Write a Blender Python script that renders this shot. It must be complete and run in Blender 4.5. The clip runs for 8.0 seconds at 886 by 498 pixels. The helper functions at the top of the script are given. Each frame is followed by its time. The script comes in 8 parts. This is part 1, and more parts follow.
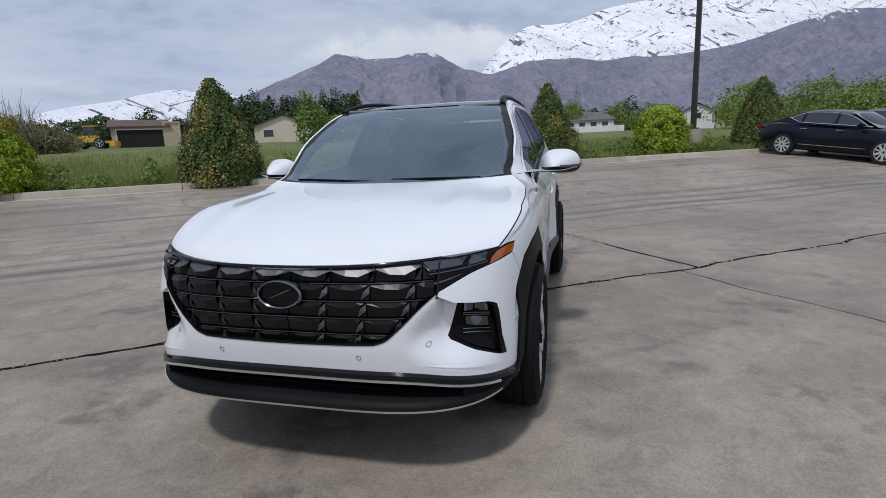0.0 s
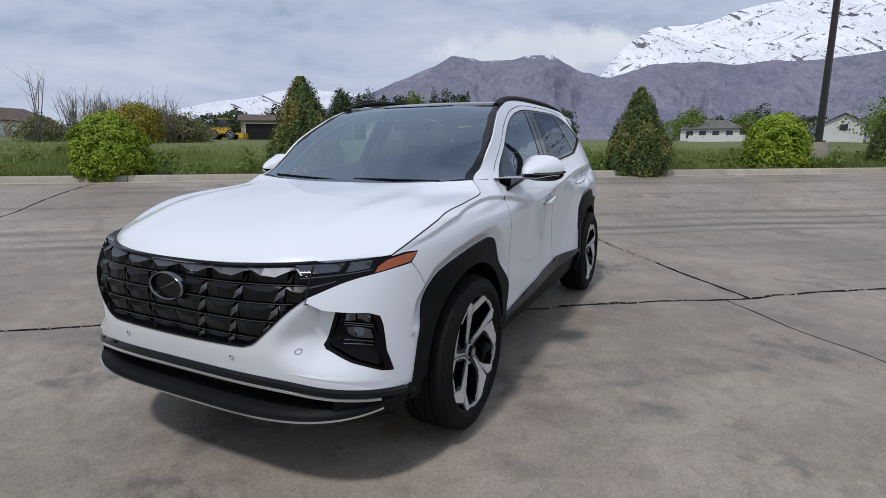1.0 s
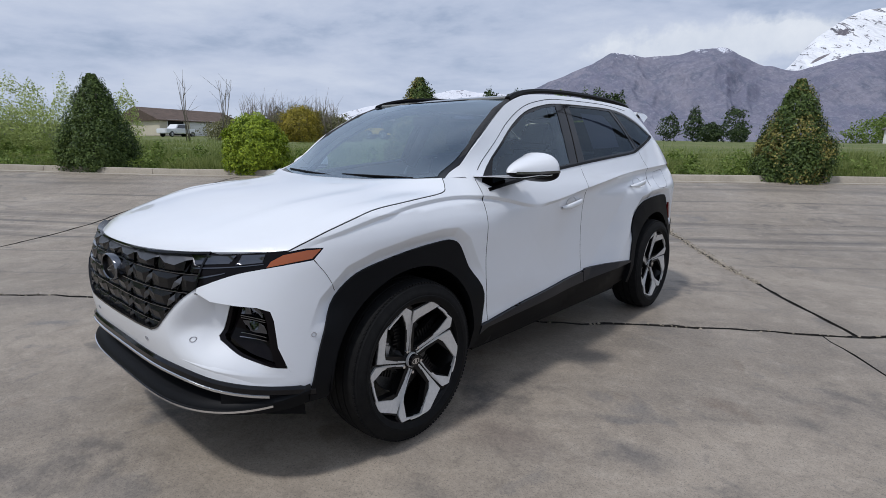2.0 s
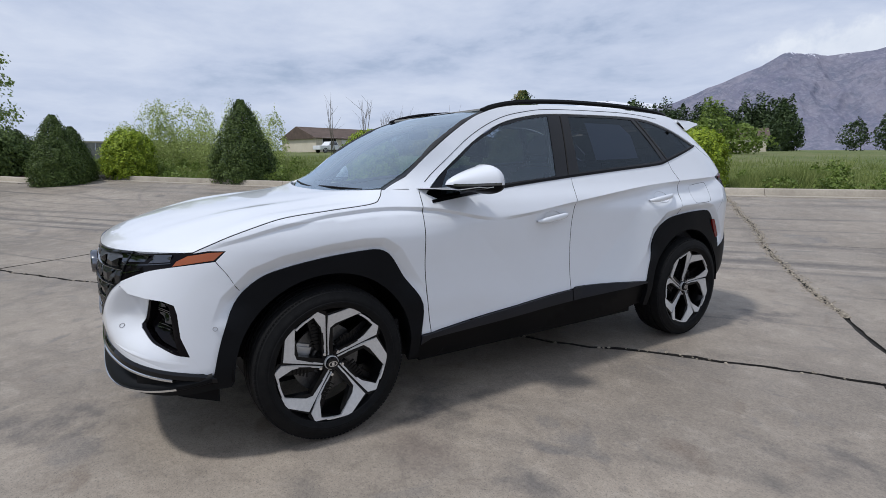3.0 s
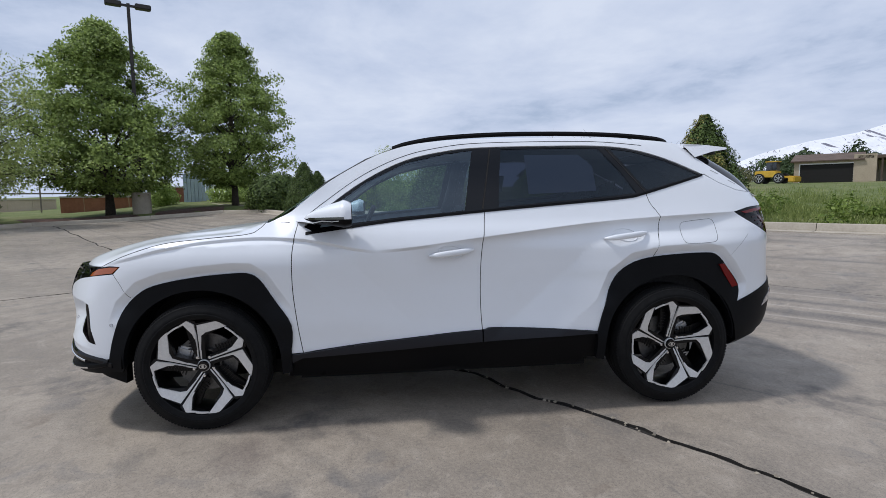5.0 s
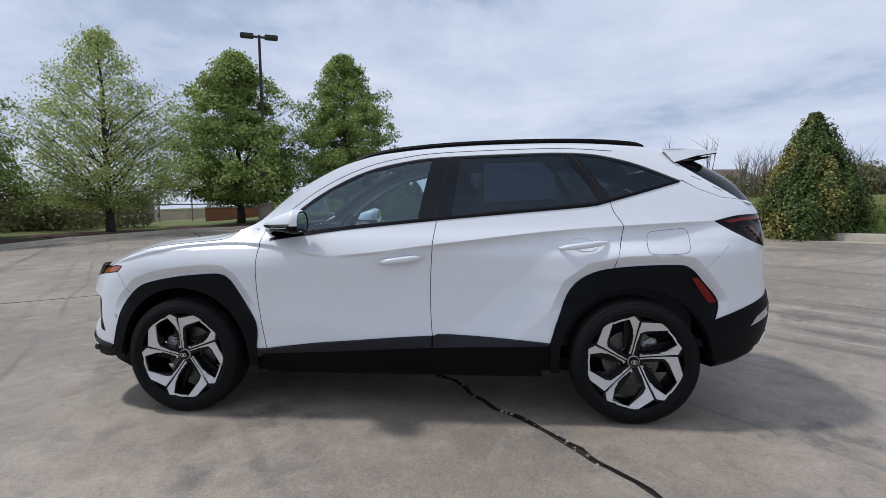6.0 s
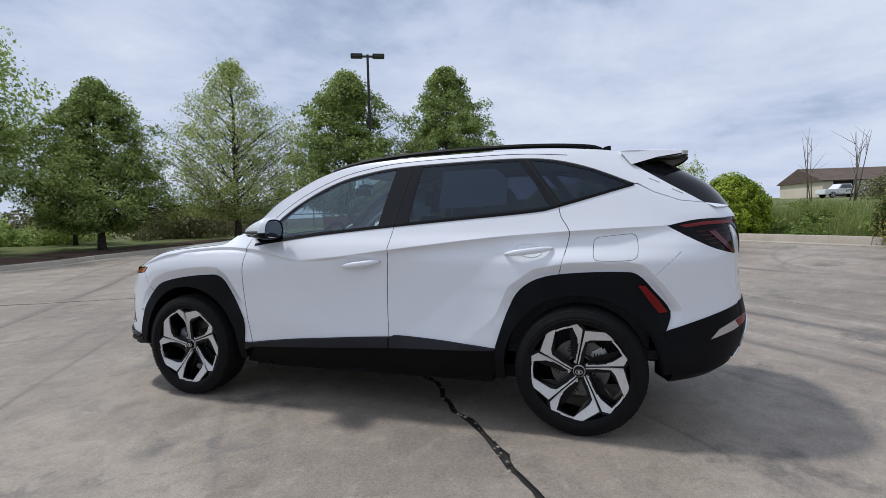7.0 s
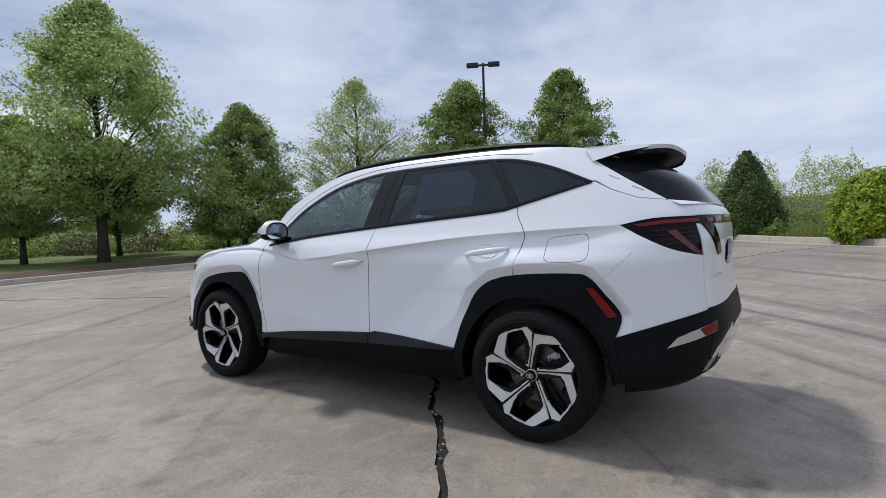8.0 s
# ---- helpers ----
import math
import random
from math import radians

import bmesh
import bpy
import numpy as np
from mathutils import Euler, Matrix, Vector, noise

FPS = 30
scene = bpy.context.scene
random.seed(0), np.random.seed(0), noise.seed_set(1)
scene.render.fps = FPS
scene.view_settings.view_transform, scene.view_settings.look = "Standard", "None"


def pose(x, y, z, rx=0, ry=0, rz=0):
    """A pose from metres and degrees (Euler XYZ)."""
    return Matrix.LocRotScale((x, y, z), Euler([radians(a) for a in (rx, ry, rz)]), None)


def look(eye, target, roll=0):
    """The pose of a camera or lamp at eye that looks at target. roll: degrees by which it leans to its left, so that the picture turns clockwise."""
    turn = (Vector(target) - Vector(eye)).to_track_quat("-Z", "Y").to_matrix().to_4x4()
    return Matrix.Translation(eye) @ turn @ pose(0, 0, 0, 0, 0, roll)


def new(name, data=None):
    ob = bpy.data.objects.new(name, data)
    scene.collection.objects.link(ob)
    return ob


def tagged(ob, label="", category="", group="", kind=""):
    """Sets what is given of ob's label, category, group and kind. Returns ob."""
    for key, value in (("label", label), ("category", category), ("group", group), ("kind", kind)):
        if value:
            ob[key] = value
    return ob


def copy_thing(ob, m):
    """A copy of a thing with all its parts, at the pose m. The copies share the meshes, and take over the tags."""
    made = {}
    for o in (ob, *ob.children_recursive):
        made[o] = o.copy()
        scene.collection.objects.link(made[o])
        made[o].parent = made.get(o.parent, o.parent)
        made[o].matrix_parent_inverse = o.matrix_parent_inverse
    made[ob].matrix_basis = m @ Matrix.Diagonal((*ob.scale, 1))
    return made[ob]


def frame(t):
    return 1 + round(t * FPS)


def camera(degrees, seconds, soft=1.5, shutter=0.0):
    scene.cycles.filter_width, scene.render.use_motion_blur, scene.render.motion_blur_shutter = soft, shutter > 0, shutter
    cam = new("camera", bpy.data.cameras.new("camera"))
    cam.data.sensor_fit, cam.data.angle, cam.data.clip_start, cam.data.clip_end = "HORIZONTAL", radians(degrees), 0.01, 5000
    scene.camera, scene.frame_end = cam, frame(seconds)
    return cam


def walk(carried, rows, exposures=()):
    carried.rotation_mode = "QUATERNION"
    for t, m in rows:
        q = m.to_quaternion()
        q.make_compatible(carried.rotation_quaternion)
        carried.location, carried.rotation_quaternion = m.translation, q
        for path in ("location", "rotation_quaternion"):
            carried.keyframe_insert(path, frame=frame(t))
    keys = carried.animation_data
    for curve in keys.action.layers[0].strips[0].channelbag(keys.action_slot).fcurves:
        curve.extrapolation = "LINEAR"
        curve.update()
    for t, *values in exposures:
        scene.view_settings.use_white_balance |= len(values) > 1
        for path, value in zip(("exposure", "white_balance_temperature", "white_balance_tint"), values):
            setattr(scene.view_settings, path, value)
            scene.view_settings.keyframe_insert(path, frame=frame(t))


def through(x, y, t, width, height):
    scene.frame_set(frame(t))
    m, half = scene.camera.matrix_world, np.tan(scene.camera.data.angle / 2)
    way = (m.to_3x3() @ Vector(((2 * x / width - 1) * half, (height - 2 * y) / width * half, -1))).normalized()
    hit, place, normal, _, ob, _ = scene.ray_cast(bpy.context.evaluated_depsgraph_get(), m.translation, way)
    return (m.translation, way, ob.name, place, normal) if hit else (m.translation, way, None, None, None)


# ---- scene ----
cam = camera(80.6, 8.0, 0.78)
PATH = [
(0, (1.106, -3.961, 1.34), (0.597, -2.068, 0.943), -2.4),
    (0.5, (1.455, -3.821, 1.334), (0.789, -1.975, 0.949), -1.2),
    (1, (1.808, -3.542, 1.32), (0.938, -1.782, 0.938), -0.1),
    (1.5, (2.121, -3.27, 1.3), (1.04, -1.636, 0.9), 0.4),
    (2, (2.451, -2.916, 1.297), (1.133, -1.461, 0.916), 0.4),
    (2.2, (2.583, -2.789, 1.303), (1.19, -1.402, 0.935), 0.5),
    (3.5, (3.382, -1.761, 1.29), (1.597, -0.912, 0.985), -0.5),
    (4, (3.575, -1.322, 1.297), (1.704, -0.67, 1.031), -0.3),
    (4.5, (3.737, -0.866, 1.295), (1.804, -0.412, 1.061), -0.4),
    (5.8, (3.933, 0.439, 1.266), (1.944, 0.296, 1.11), -1.0),
    (6, (3.935, 0.622, 1.264), (1.953, 0.401, 1.109), -0.9),
    (6.5, (3.881, 1.112, 1.235), (1.929, 0.701, 1.091), -0.9),
    (7, (3.839, 1.619, 1.24), (1.954, 0.964, 1.122), -1.5),
    (7.5, (3.695, 2.054, 1.212), (1.897, 1.183, 1.118), -1.7),
    (8, (3.479, 2.547, 1.179), (1.812, 1.445, 1.1), -1.8),
]
walk(cam, [(t, look(eye, target, roll)) for t, eye, target, roll in PATH],
     [(0.0, -0.08, 6200, 11), (1.5, -0.06, 6200, 11), (2.2, 0.02, 6200, 11), (3.5, 0.15, 6200, 11), (8.0, 0.18, 6250, 11)])

# ---- light: a high, thinly veiled sun ahead of the car, and a bright cloudy sky ----
TO_SUN = Vector((-0.06, -0.56, 1.0)).normalized()
sun = new("sun", bpy.data.lights.new("sun", "SUN"))
sun.data.energy, sun.data.angle, sun.data.color = 2.1, radians(5.0), (1.0, 0.97, 0.93)
sun.matrix_world = look((0, 0, 60), Vector((0, 0, 60)) - TO_SUN)

world = bpy.data.worlds.new("sky")
scene.world, world.use_nodes = world, True


def node(tree, kind, at=None, **inputs):
    """A node with its properties and inputs set; an input may be a socket to link from."""
    n = tree.nodes.new(kind)
    for key, value in (at or {}).items():
        setattr(n, key, value)
    for key, value in inputs.items():
        socket = n.inputs[int(key[1:])] if key[0] == "i" and key[1:].isdigit() else n.inputs[key.replace("_", " ")]
        if isinstance(value, bpy.types.NodeSocket):
            tree.links.new(value, socket)
        else:
            socket.default_value = value
    return n


def maths(tree, op, a, b=0.0, clamp=False):
    return node(tree, "ShaderNodeMath", {"operation": op, "use_clamp": clamp}, i0=a, i1=b).outputs[0]


def vmath(tree, op, a, b=(0, 0, 0)):
    return node(tree, "ShaderNodeVectorMath", {"operation": op}, i0=a, i1=b).outputs[0]


def ramp(tree, value, *stops):
    n = node(tree, "ShaderNodeValToRGB", None, Fac=value)
    while len(n.color_ramp.elements) < len(stops):
        n.color_ramp.elements.new(0.5)
    for e, (p, c) in zip(n.color_ramp.elements, stops):
        e.position, e.color = p, (c, c, c, 1) if isinstance(c, (int, float)) else (*c, 1)
    return n.outputs[0]


def mix(tree, fac, a, b, blend="MIX"):
    n = node(tree, "ShaderNodeMix", {"data_type": "RGBA", "blend_type": blend}, i0=fac)
    for socket, value in ((n.inputs[6], a), (n.inputs[7], b)):
        if isinstance(value, bpy.types.NodeSocket):
            tree.links.new(value, socket)
        else:
            socket.default_value = (*value, 1)
    return n.outputs[2]


def noise_tex(tree, vector, scale, detail=4.0, rough=0.55, distortion=0.0):
    return node(tree, "ShaderNodeTexNoise", None, Vector=vector, Scale=scale, Detail=detail, Roughness=rough, Distortion=distortion).outputs[0]


def paint_sky():
    t = world.node_tree
    t.nodes.clear()
    way = node(t, "ShaderNodeTexCoord").outputs["Generated"]
    x, y, z = node(t, "ShaderNodeSeparateXYZ", None, Vector=way).outputs
    air = node(t, "ShaderNodeTexSky", {"sky_type": "NISHITA", "sun_disc": False, "sun_elevation": math.asin(TO_SUN.z),
                                       "sun_rotation": math.atan2(TO_SUN.x, TO_SUN.y), "altitude": 1400.0, "dust_density": 2.0})
    blue = vmath(t, "MULTIPLY", air.outputs[0], (0.085, 0.078, 0.075))
    lift = maths(t, "ADD", maths(t, "MAXIMUM", z, 0.0), 0.16)
    plane = node(t, "ShaderNodeCombineXYZ", None, X=maths(t, "DIVIDE", x, lift), Y=maths(t, "DIVIDE", y, lift), Z=0.35).outputs[0]
    broad = noise_tex(t, plane, 0.9, 6.0, 0.58, 0.3)
    fine = noise_tex(t, plane, 2.6, 7.0, 0.6, 0.2)
    cover = maths(t, "ADD", maths(t, "MULTIPLY", broad, 0.7), maths(t, "MULTIPLY", fine, 0.3))
    # a bank of cumulus that stands over the northern peak
    bank = vmath(t, "SUBTRACT", way, (-0.27, 0.94, 0.165))
    bx, _, bz = node(t, "ShaderNodeSeparateXYZ", None, Vector=bank).outputs
    puff = noise_tex(t, way, 16.0, 5.0, 0.6)
    reach = maths(t, "SQRT", maths(t, "ADD", maths(t, "POWER", maths(t, "MULTIPLY", bx, 4.6), 2.0), maths(t, "POWER", maths(t, "MULTIPLY", bz, 23.0), 2.0)))
    heap = ramp(t, maths(t, "ADD", maths(t, "SUBTRACT", 1.0, reach), maths(t, "MULTIPLY", maths(t, "SUBTRACT", puff, 0.5), 1.6)), (0.06, 0.0), (0.42, 1.0))
    grey = ramp(t, cover, (0.36, (0.36, 0.43, 0.56)), (0.5, (0.50, 0.555, 0.67)), (0.62, (0.60, 0.645, 0.735)))
    veil = ramp(t, cover, (0.3, 0.55), (0.46, 0.97))
    sky = mix(t, veil, blue, grey)
    sky = mix(t, heap, sky, mix(t, puff, (0.55, 0.60, 0.68), (0.82, 0.84, 0.86)))
    low = ramp(t, z, (0.0, 1.0), (0.2, 0.0))
    sky = mix(t, maths(t, "MULTIPLY", low, 0.50), sky, (0.53, 0.585, 0.70))
    node(t, "ShaderNodeOutputWorld", None, Surface=node(t, "ShaderNodeBackground", None, Color=sky, Strength=1.03).outputs[0])


paint_sky()


# ---- helpers for meshes ----
def mesh_of(name, verts, faces, material, smooth=False):
    me = bpy.data.meshes.new(name)
    me.from_pydata([tuple(v) for v in verts], [], faces)
    me.materials.append(material)
    if smooth:
        me.shade_smooth()
    me.update()
    return me


def link(name, me, parent=None, label="", m=None):
    ob = new(name, me)
    ob.parent = parent
    if m is not None:
        ob.matrix_basis = m
    return tagged(ob, label)


def part(name, bm, material, parent, label="", smooth=0.0):
    """Links a bmesh as one mesh object under a thing or a part; smooth: shade smooth but for edges sharper than so many degrees."""
    me = bpy.data.meshes.new(name)
    bmesh.ops.recalc_face_normals(bm, faces=bm.faces)
    bm.to_mesh(me)
    bm.free()
    me.materials.append(material)
    if smooth:
        me.shade_smooth()
        me.set_sharp_from_angle(angle=radians(smooth))
    return link(name, me, parent, label)


def thing(name, label, category, m=None, group="", kind=""):
    ob = new(name)
    if m is not None:
        ob.matrix_basis = m
    return tagged(ob, label, category, group, kind)


def box(bm, x0, y0, z0, x1, y1, z1, bevel=0.0):
    made = bmesh.ops.create_cube(bm, size=1, matrix=Matrix.Translation(((x0 + x1) / 2, (y0 + y1) / 2, (z0 + z1) / 2)) @ Matrix.Diagonal((x1 - x0, y1 - y0, z1 - z0, 1)))["verts"]
    if bevel:
        bmesh.ops.bevel(bm, geom=list({e for v in made for e in v.link_edges}), offset=bevel, segments=2, affect="EDGES")
    return bm


def boxes(*rows, bevel=0.0):
    bm = bmesh.new()
    for r in rows:
        box(bm, *r, bevel=bevel)
    return bm


def tube(verts, faces, points, radii, sides=7):
    """Adds a tapered tube along points to lists of vertices and faces."""
    base = len(verts)
    points = [Vector(p) for p in points]
    for i, p in enumerate(points):
        way = (points[min(i + 1, len(points) - 1)] - points[max(i - 1, 0)]).normalized()
        a = way.orthogonal().normalized() if i == 0 else (a - way * a.dot(way)).normalized()
        b = way.cross(a)
        for k in range(sides):
            w = 2 * math.pi * k / sides
            verts.append(p + (a * math.cos(w) + b * math.sin(w)) * radii[i])
    for i in range(len(points) - 1):
        for k in range(sides):
            n = (k + 1) % sides
            faces.append((base + i * sides + k, base + i * sides + n, base + (i + 1) * sides + n, base + (i + 1) * sides + k))
    faces.append(tuple(base + k for k in reversed(range(sides))))
    faces.append(tuple(base + (len(points) - 1) * sides + k for k in range(sides)))


def pchip(xs, ys):
    """A smooth curve through knots that doesn't overshoot."""
    xs, ys = np.array(xs, float), np.array(ys, float)
    h, d = np.diff(xs), np.diff(ys) / np.diff(xs)
    m = np.zeros(len(xs))
    m[0], m[-1] = d[0], d[-1]
    for i in range(1, len(xs) - 1):
        if d[i - 1] * d[i] > 0:
            a, b = 2 * h[i] + h[i - 1], h[i] + 2 * h[i - 1]
            m[i] = (a + b) / (a / d[i - 1] + b / d[i])

    def at(x):
        x = np.clip(x, xs[0], xs[-1])
        i = np.clip(np.searchsorted(xs, x) - 1, 0, len(xs) - 2)
        t = (x - xs[i]) / h[i]
        return ((1 + 2 * t) * (1 - t) ** 2 * ys[i] + t * (1 - t) ** 2 * h[i] * m[i]
                + t * t * (3 - 2 * t) * ys[i + 1] + t * t * (t - 1) * h[i] * m[i + 1])
    return at


def smoothstep(a, b, x):
    t = np.clip((x - a) / (b - a), 0.0, 1.0)
    return t * t * (3 - 2 * t)


# ---- materials ----
def surface(name, colour, rough=0.5, metal=0.0, coat=0.0, spec=0.5, **more):
    """A plain principled material. Returns it, its node tree, its shader and a coordinate in metres."""
    m = bpy.data.materials.new(name)
    m.use_nodes = True
    t = m.node_tree
    s = t.nodes["Principled BSDF"]
    for key, value in {"Base Color": (*colour, 1), "Roughness": rough, "Metallic": metal, "Coat Weight": coat, "Specular IOR Level": spec, **more}.items():
        s.inputs[key].default_value = value
    return m, t, s, node(t, "ShaderNodeTexCoord").outputs["Object"]


def bumped(t, s, height, strength=0.3, distance=0.01):
    b = node(t, "ShaderNodeBump", None, Strength=strength, Distance=distance, Height=height)
    t.links.new(b.outputs[0], s.inputs["Normal"])


def grained(name, dark, light, scale, rough=0.8, bump=0.3, distance=0.01, fine=6.0, random_by="", spread=0.25, **more):
    """A surface of two tones that vary at two scales, with fine relief. random_by: Object Info's or the island's own shade."""
    m, t, s, at = surface(name, light, rough, **more)
    at = node(t, "ShaderNodeNewGeometry").outputs["Position"] if random_by != "local" else at
    a, b = noise_tex(t, at, scale, 5), noise_tex(t, at, scale * fine, 5, 0.65)
    f = ramp(t, maths(t, "ADD", maths(t, "MULTIPLY", a, 0.6), maths(t, "MULTIPLY", b, 0.4)), (0.35, 0.0), (0.65, 1.0))
    colour = mix(t, f, dark, light)
    if random_by in ("object", "island"):
        r = node(t, "ShaderNodeObjectInfo").outputs["Random"] if random_by == "object" else node(t, "ShaderNodeNewGeometry").outputs["Random Per Island"]
        k = maths(t, "ADD", maths(t, "MULTIPLY", r, 2 * spread), 1 - spread)
        colour = vmath(t, "SCALE", colour)
        t.links.new(k, colour.node.inputs["Scale"])
    t.links.new(colour, s.inputs["Base Color"])
    bumped(t, s, b, bump, distance)
    return m


def leaf_material(name, dark, light, through=0.25, scale=0.9):
    """Leaves, each of its own shade, that let some light through."""
    m, t, s, at = surface(name, light, 0.55, spec=0.26)
    r = node(t, "ShaderNodeNewGeometry").outputs["Random Per Island"]
    at = node(t, "ShaderNodeNewGeometry").outputs["Position"]
    f = maths(t, "ADD", maths(t, "MULTIPLY", r, 0.65), maths(t, "MULTIPLY", noise_tex(t, at, scale, 3), 0.5))
    colour = ramp(t, f, (0.15, dark), (0.9, light))
    t.links.new(colour, s.inputs["Base Color"])
    glow = node(t, "ShaderNodeBsdfTranslucent", None, Color=colour)
    both = node(t, "ShaderNodeMixShader", None, i0=through, i1=s.outputs[0], i2=glow.outputs[0])
    t.links.new(both.outputs[0], t.nodes["Material Output"].inputs["Surface"])
    return m


def concrete_material():
    m, t, s, _ = surface("broom_finished_concrete", (0.3, 0.28, 0.25), 0.85)
    at = node(t, "ShaderNodeNewGeometry").outputs["Position"]
    # along and across the slabs
    turned = node(t, "ShaderNodeMapping", None, Vector=at, Rotation=(0, 0, -0.64)).outputs[0]
    streaky = node(t, "ShaderNodeMapping", None, Vector=turned, Scale=(0.16, 1.5, 1)).outputs[0]
    broad = noise_tex(t, at, 0.35, 5, 0.6)
    cloud = noise_tex(t, at, 1.7, 6, 0.62, 0.4)
    fine = noise_tex(t, at, 48.0, 6, 0.75)
    grit = noise_tex(t, at, 130.0, 3, 0.7)
    colour = mix(t, ramp(t, broad, (0.38, 0.0), (0.62, 1.0)), (0.225, 0.188, 0.149), (0.395, 0.335, 0.268))
    colour = mix(t, ramp(t, cloud, (0.47, 0.0), (0.68, 0.45)), colour, (0.175, 0.148, 0.124))
    mottle = noise_tex(t, at, 5.5, 6, 0.7, 0.6)
    colour = mix(t, ramp(t, mottle, (0.50, 0.0), (0.66, 0.50)), colour, (0.125, 0.105, 0.088))
    colour = mix(t, ramp(t, mottle, (0.34, 0.5), (0.46, 0.0)), colour, (0.46, 0.40, 0.33))
    # soft blue-grey and rusty blotches, a hand or two across
    for size, seed, tone, k in ((1.9, 3.0, (0.110, 0.110, 0.118), 0.75), (2.7, 41.0, (0.155, 0.112, 0.080), 0.6), (4.3, 77.0, (0.105, 0.100, 0.100), 0.6)):
        spot = noise_tex(t, vmath(t, "ADD", at, (seed, seed * 0.7, 0)), size, 5, 0.55, 0.9)
        colour = mix(t, maths(t, "MULTIPLY", ramp(t, spot, (0.62, 0.0), (0.72, 1.0)), k), colour, tone)
    # worn streaks and rubber along the driving lane
    lane = ramp(t, noise_tex(t, streaky, 1.3, 5, 0.62, 0.25), (0.46, 0.0), (0.62, 1.0))
    colour = mix(t, maths(t, "MULTIPLY", lane, 0.22), colour, (0.105, 0.096, 0.092))
    # dark lines of rubber along the driving lane, and a few arcs where tyres turned
    u, v, _ = node(t, "ShaderNodeSeparateXYZ", None, Vector=turned).outputs
    sway = maths(t, "MULTIPLY", maths(t, "SUBTRACT", noise_tex(t, node(t, "ShaderNodeMapping", None, Vector=turned, Scale=(0.10, 0.02, 0)).outputs[0], 1.0, 2), 0.5), 1.6)
    worn = ramp(t, noise_tex(t, node(t, "ShaderNodeMapping", None, Vector=turned, Scale=(0.35, 1.6, 0)).outputs[0], 1.0, 4, 0.6), (0.32, 0.0), (0.52, 1.0))
    wisp = noise_tex(t, node(t, "ShaderNodeMapping", None, Vector=turned, Scale=(0.5, 14, 0)).outputs[0], 1.0, 4, 0.6)
    for v0, w, k in ((1.02, 0.035, 0.55), (2.15, 0.05, 0.4), (5.25, 0.05, 0.5), (3.0, 0.10, 0.65), (3.40, 0.16, 0.80), (3.85, 0.10, 0.75), (4.35, 0.20, 0.55), (6.05, 0.10, 0.65), (7.4, 0.30, 0.45), (8.0, 0.22, 0.4), (-1.35, 0.07, 0.2), (-3.2, 0.10, 0.28), (-2.8, 0.045, 0.5), (-4.5, 0.15, 0.6), (-5.6, 0.10, 0.5), (-8.1, 0.12, 0.45), (-9.4, 0.2, 0.45)):
        off = maths(t, "ABSOLUTE", maths(t, "SUBTRACT", maths(t, "ADD", v, sway), v0))
        edge = maths(t, "SUBTRACT", 1.0, maths(t, "DIVIDE", off, w), clamp=True)
        k = maths(t, "MULTIPLY", maths(t, "MULTIPLY", edge, worn), maths(t, "MULTIPLY", ramp(t, wisp, (0.3, 0.35), (0.6, 1.0)), k))
        colour = mix(t, maths(t, "MULTIPLY", k, 1.6, True), colour, (0.045, 0.043, 0.048))
    for cx, cy, r, w, k in ((-9.0, -17.0, 15.2, 0.10, 0.55), (-9.0, -17.0, 13.7, 0.10, 0.5), (-12.0, 8.0, 9.5, 0.07, 0.5), (-5.2, 5.2, 1.3, 0.05, 0.6), (-6.0, 6.6, 2.6, 0.05, 0.6)):
        far = node(t, "ShaderNodeVectorMath", {"operation": "DISTANCE"}, i0=vmath(t, "MULTIPLY", at, (1, 1, 0)), i1=(cx, cy, 0)).outputs["Value"]
        off = maths(t, "ABSOLUTE", maths(t, "SUBTRACT", far, r))
        edge = maths(t, "SUBTRACT", 1.0, maths(t, "DIVIDE", off, w), clamp=True)
        k = maths(t, "MULTIPLY", maths(t, "MULTIPLY", edge, ramp(t, noise_tex(t, at, 0.7, 4), (0.4, 0.05), (0.6, 1.0))), k)
        colour = mix(t, k, colour, (0.07, 0.066, 0.068))
    for v0, w in ((3.22, 0.035), (3.62, 0.03), (4.12, 0.03)):
        off = maths(t, "ABSOLUTE", maths(t, "SUBTRACT", maths(t, "ADD", v, sway), v0))
        edge = maths(t, "SUBTRACT", 1.0, maths(t, "DIVIDE", off, w), clamp=True)
        colour = mix(t, maths(t, "MULTIPLY", maths(t, "MULTIPLY", edge, worn), 0.55), colour, (0.47, 0.43, 0.38))
    # no two slabs have quite one tone
    own = maths(t, "ADD", maths(t, "MULTIPLY", node(t, "ShaderNodeObjectInfo").outputs["Random"], 0.14), 0.85)
    colour = vmath(t, "SCALE", colour)
    t.links.new(own, colour.node.inputs["Scale"])
    # discoloured rims along the two great joints
    for axis, at0, wide in ((v, 0.06, 0.34), (u, 2.72, 0.30)):
        near = maths(t, "SUBTRACT", 1.0, maths(t, "DIVIDE", maths(t, "ABSOLUTE", maths(t, "SUBTRACT", axis, at0)), wide), clamp=True)
        colour = mix(t, maths(t, "MULTIPLY", maths(t, "MULTIPLY", near, ramp(t, cloud, (0.38, 0.1), (0.62, 1.0))), 0.55), colour, (0.105, 0.092, 0.082))
    # a paler stretch behind the car that fades outwards
    pale_dist = node(t, "ShaderNodeVectorMath", {"operation": "DISTANCE"}, i0=vmath(t, "MULTIPLY", at, (1, 1, 0)), i1=(2.6, 3.3, 0)).outputs["Value"]
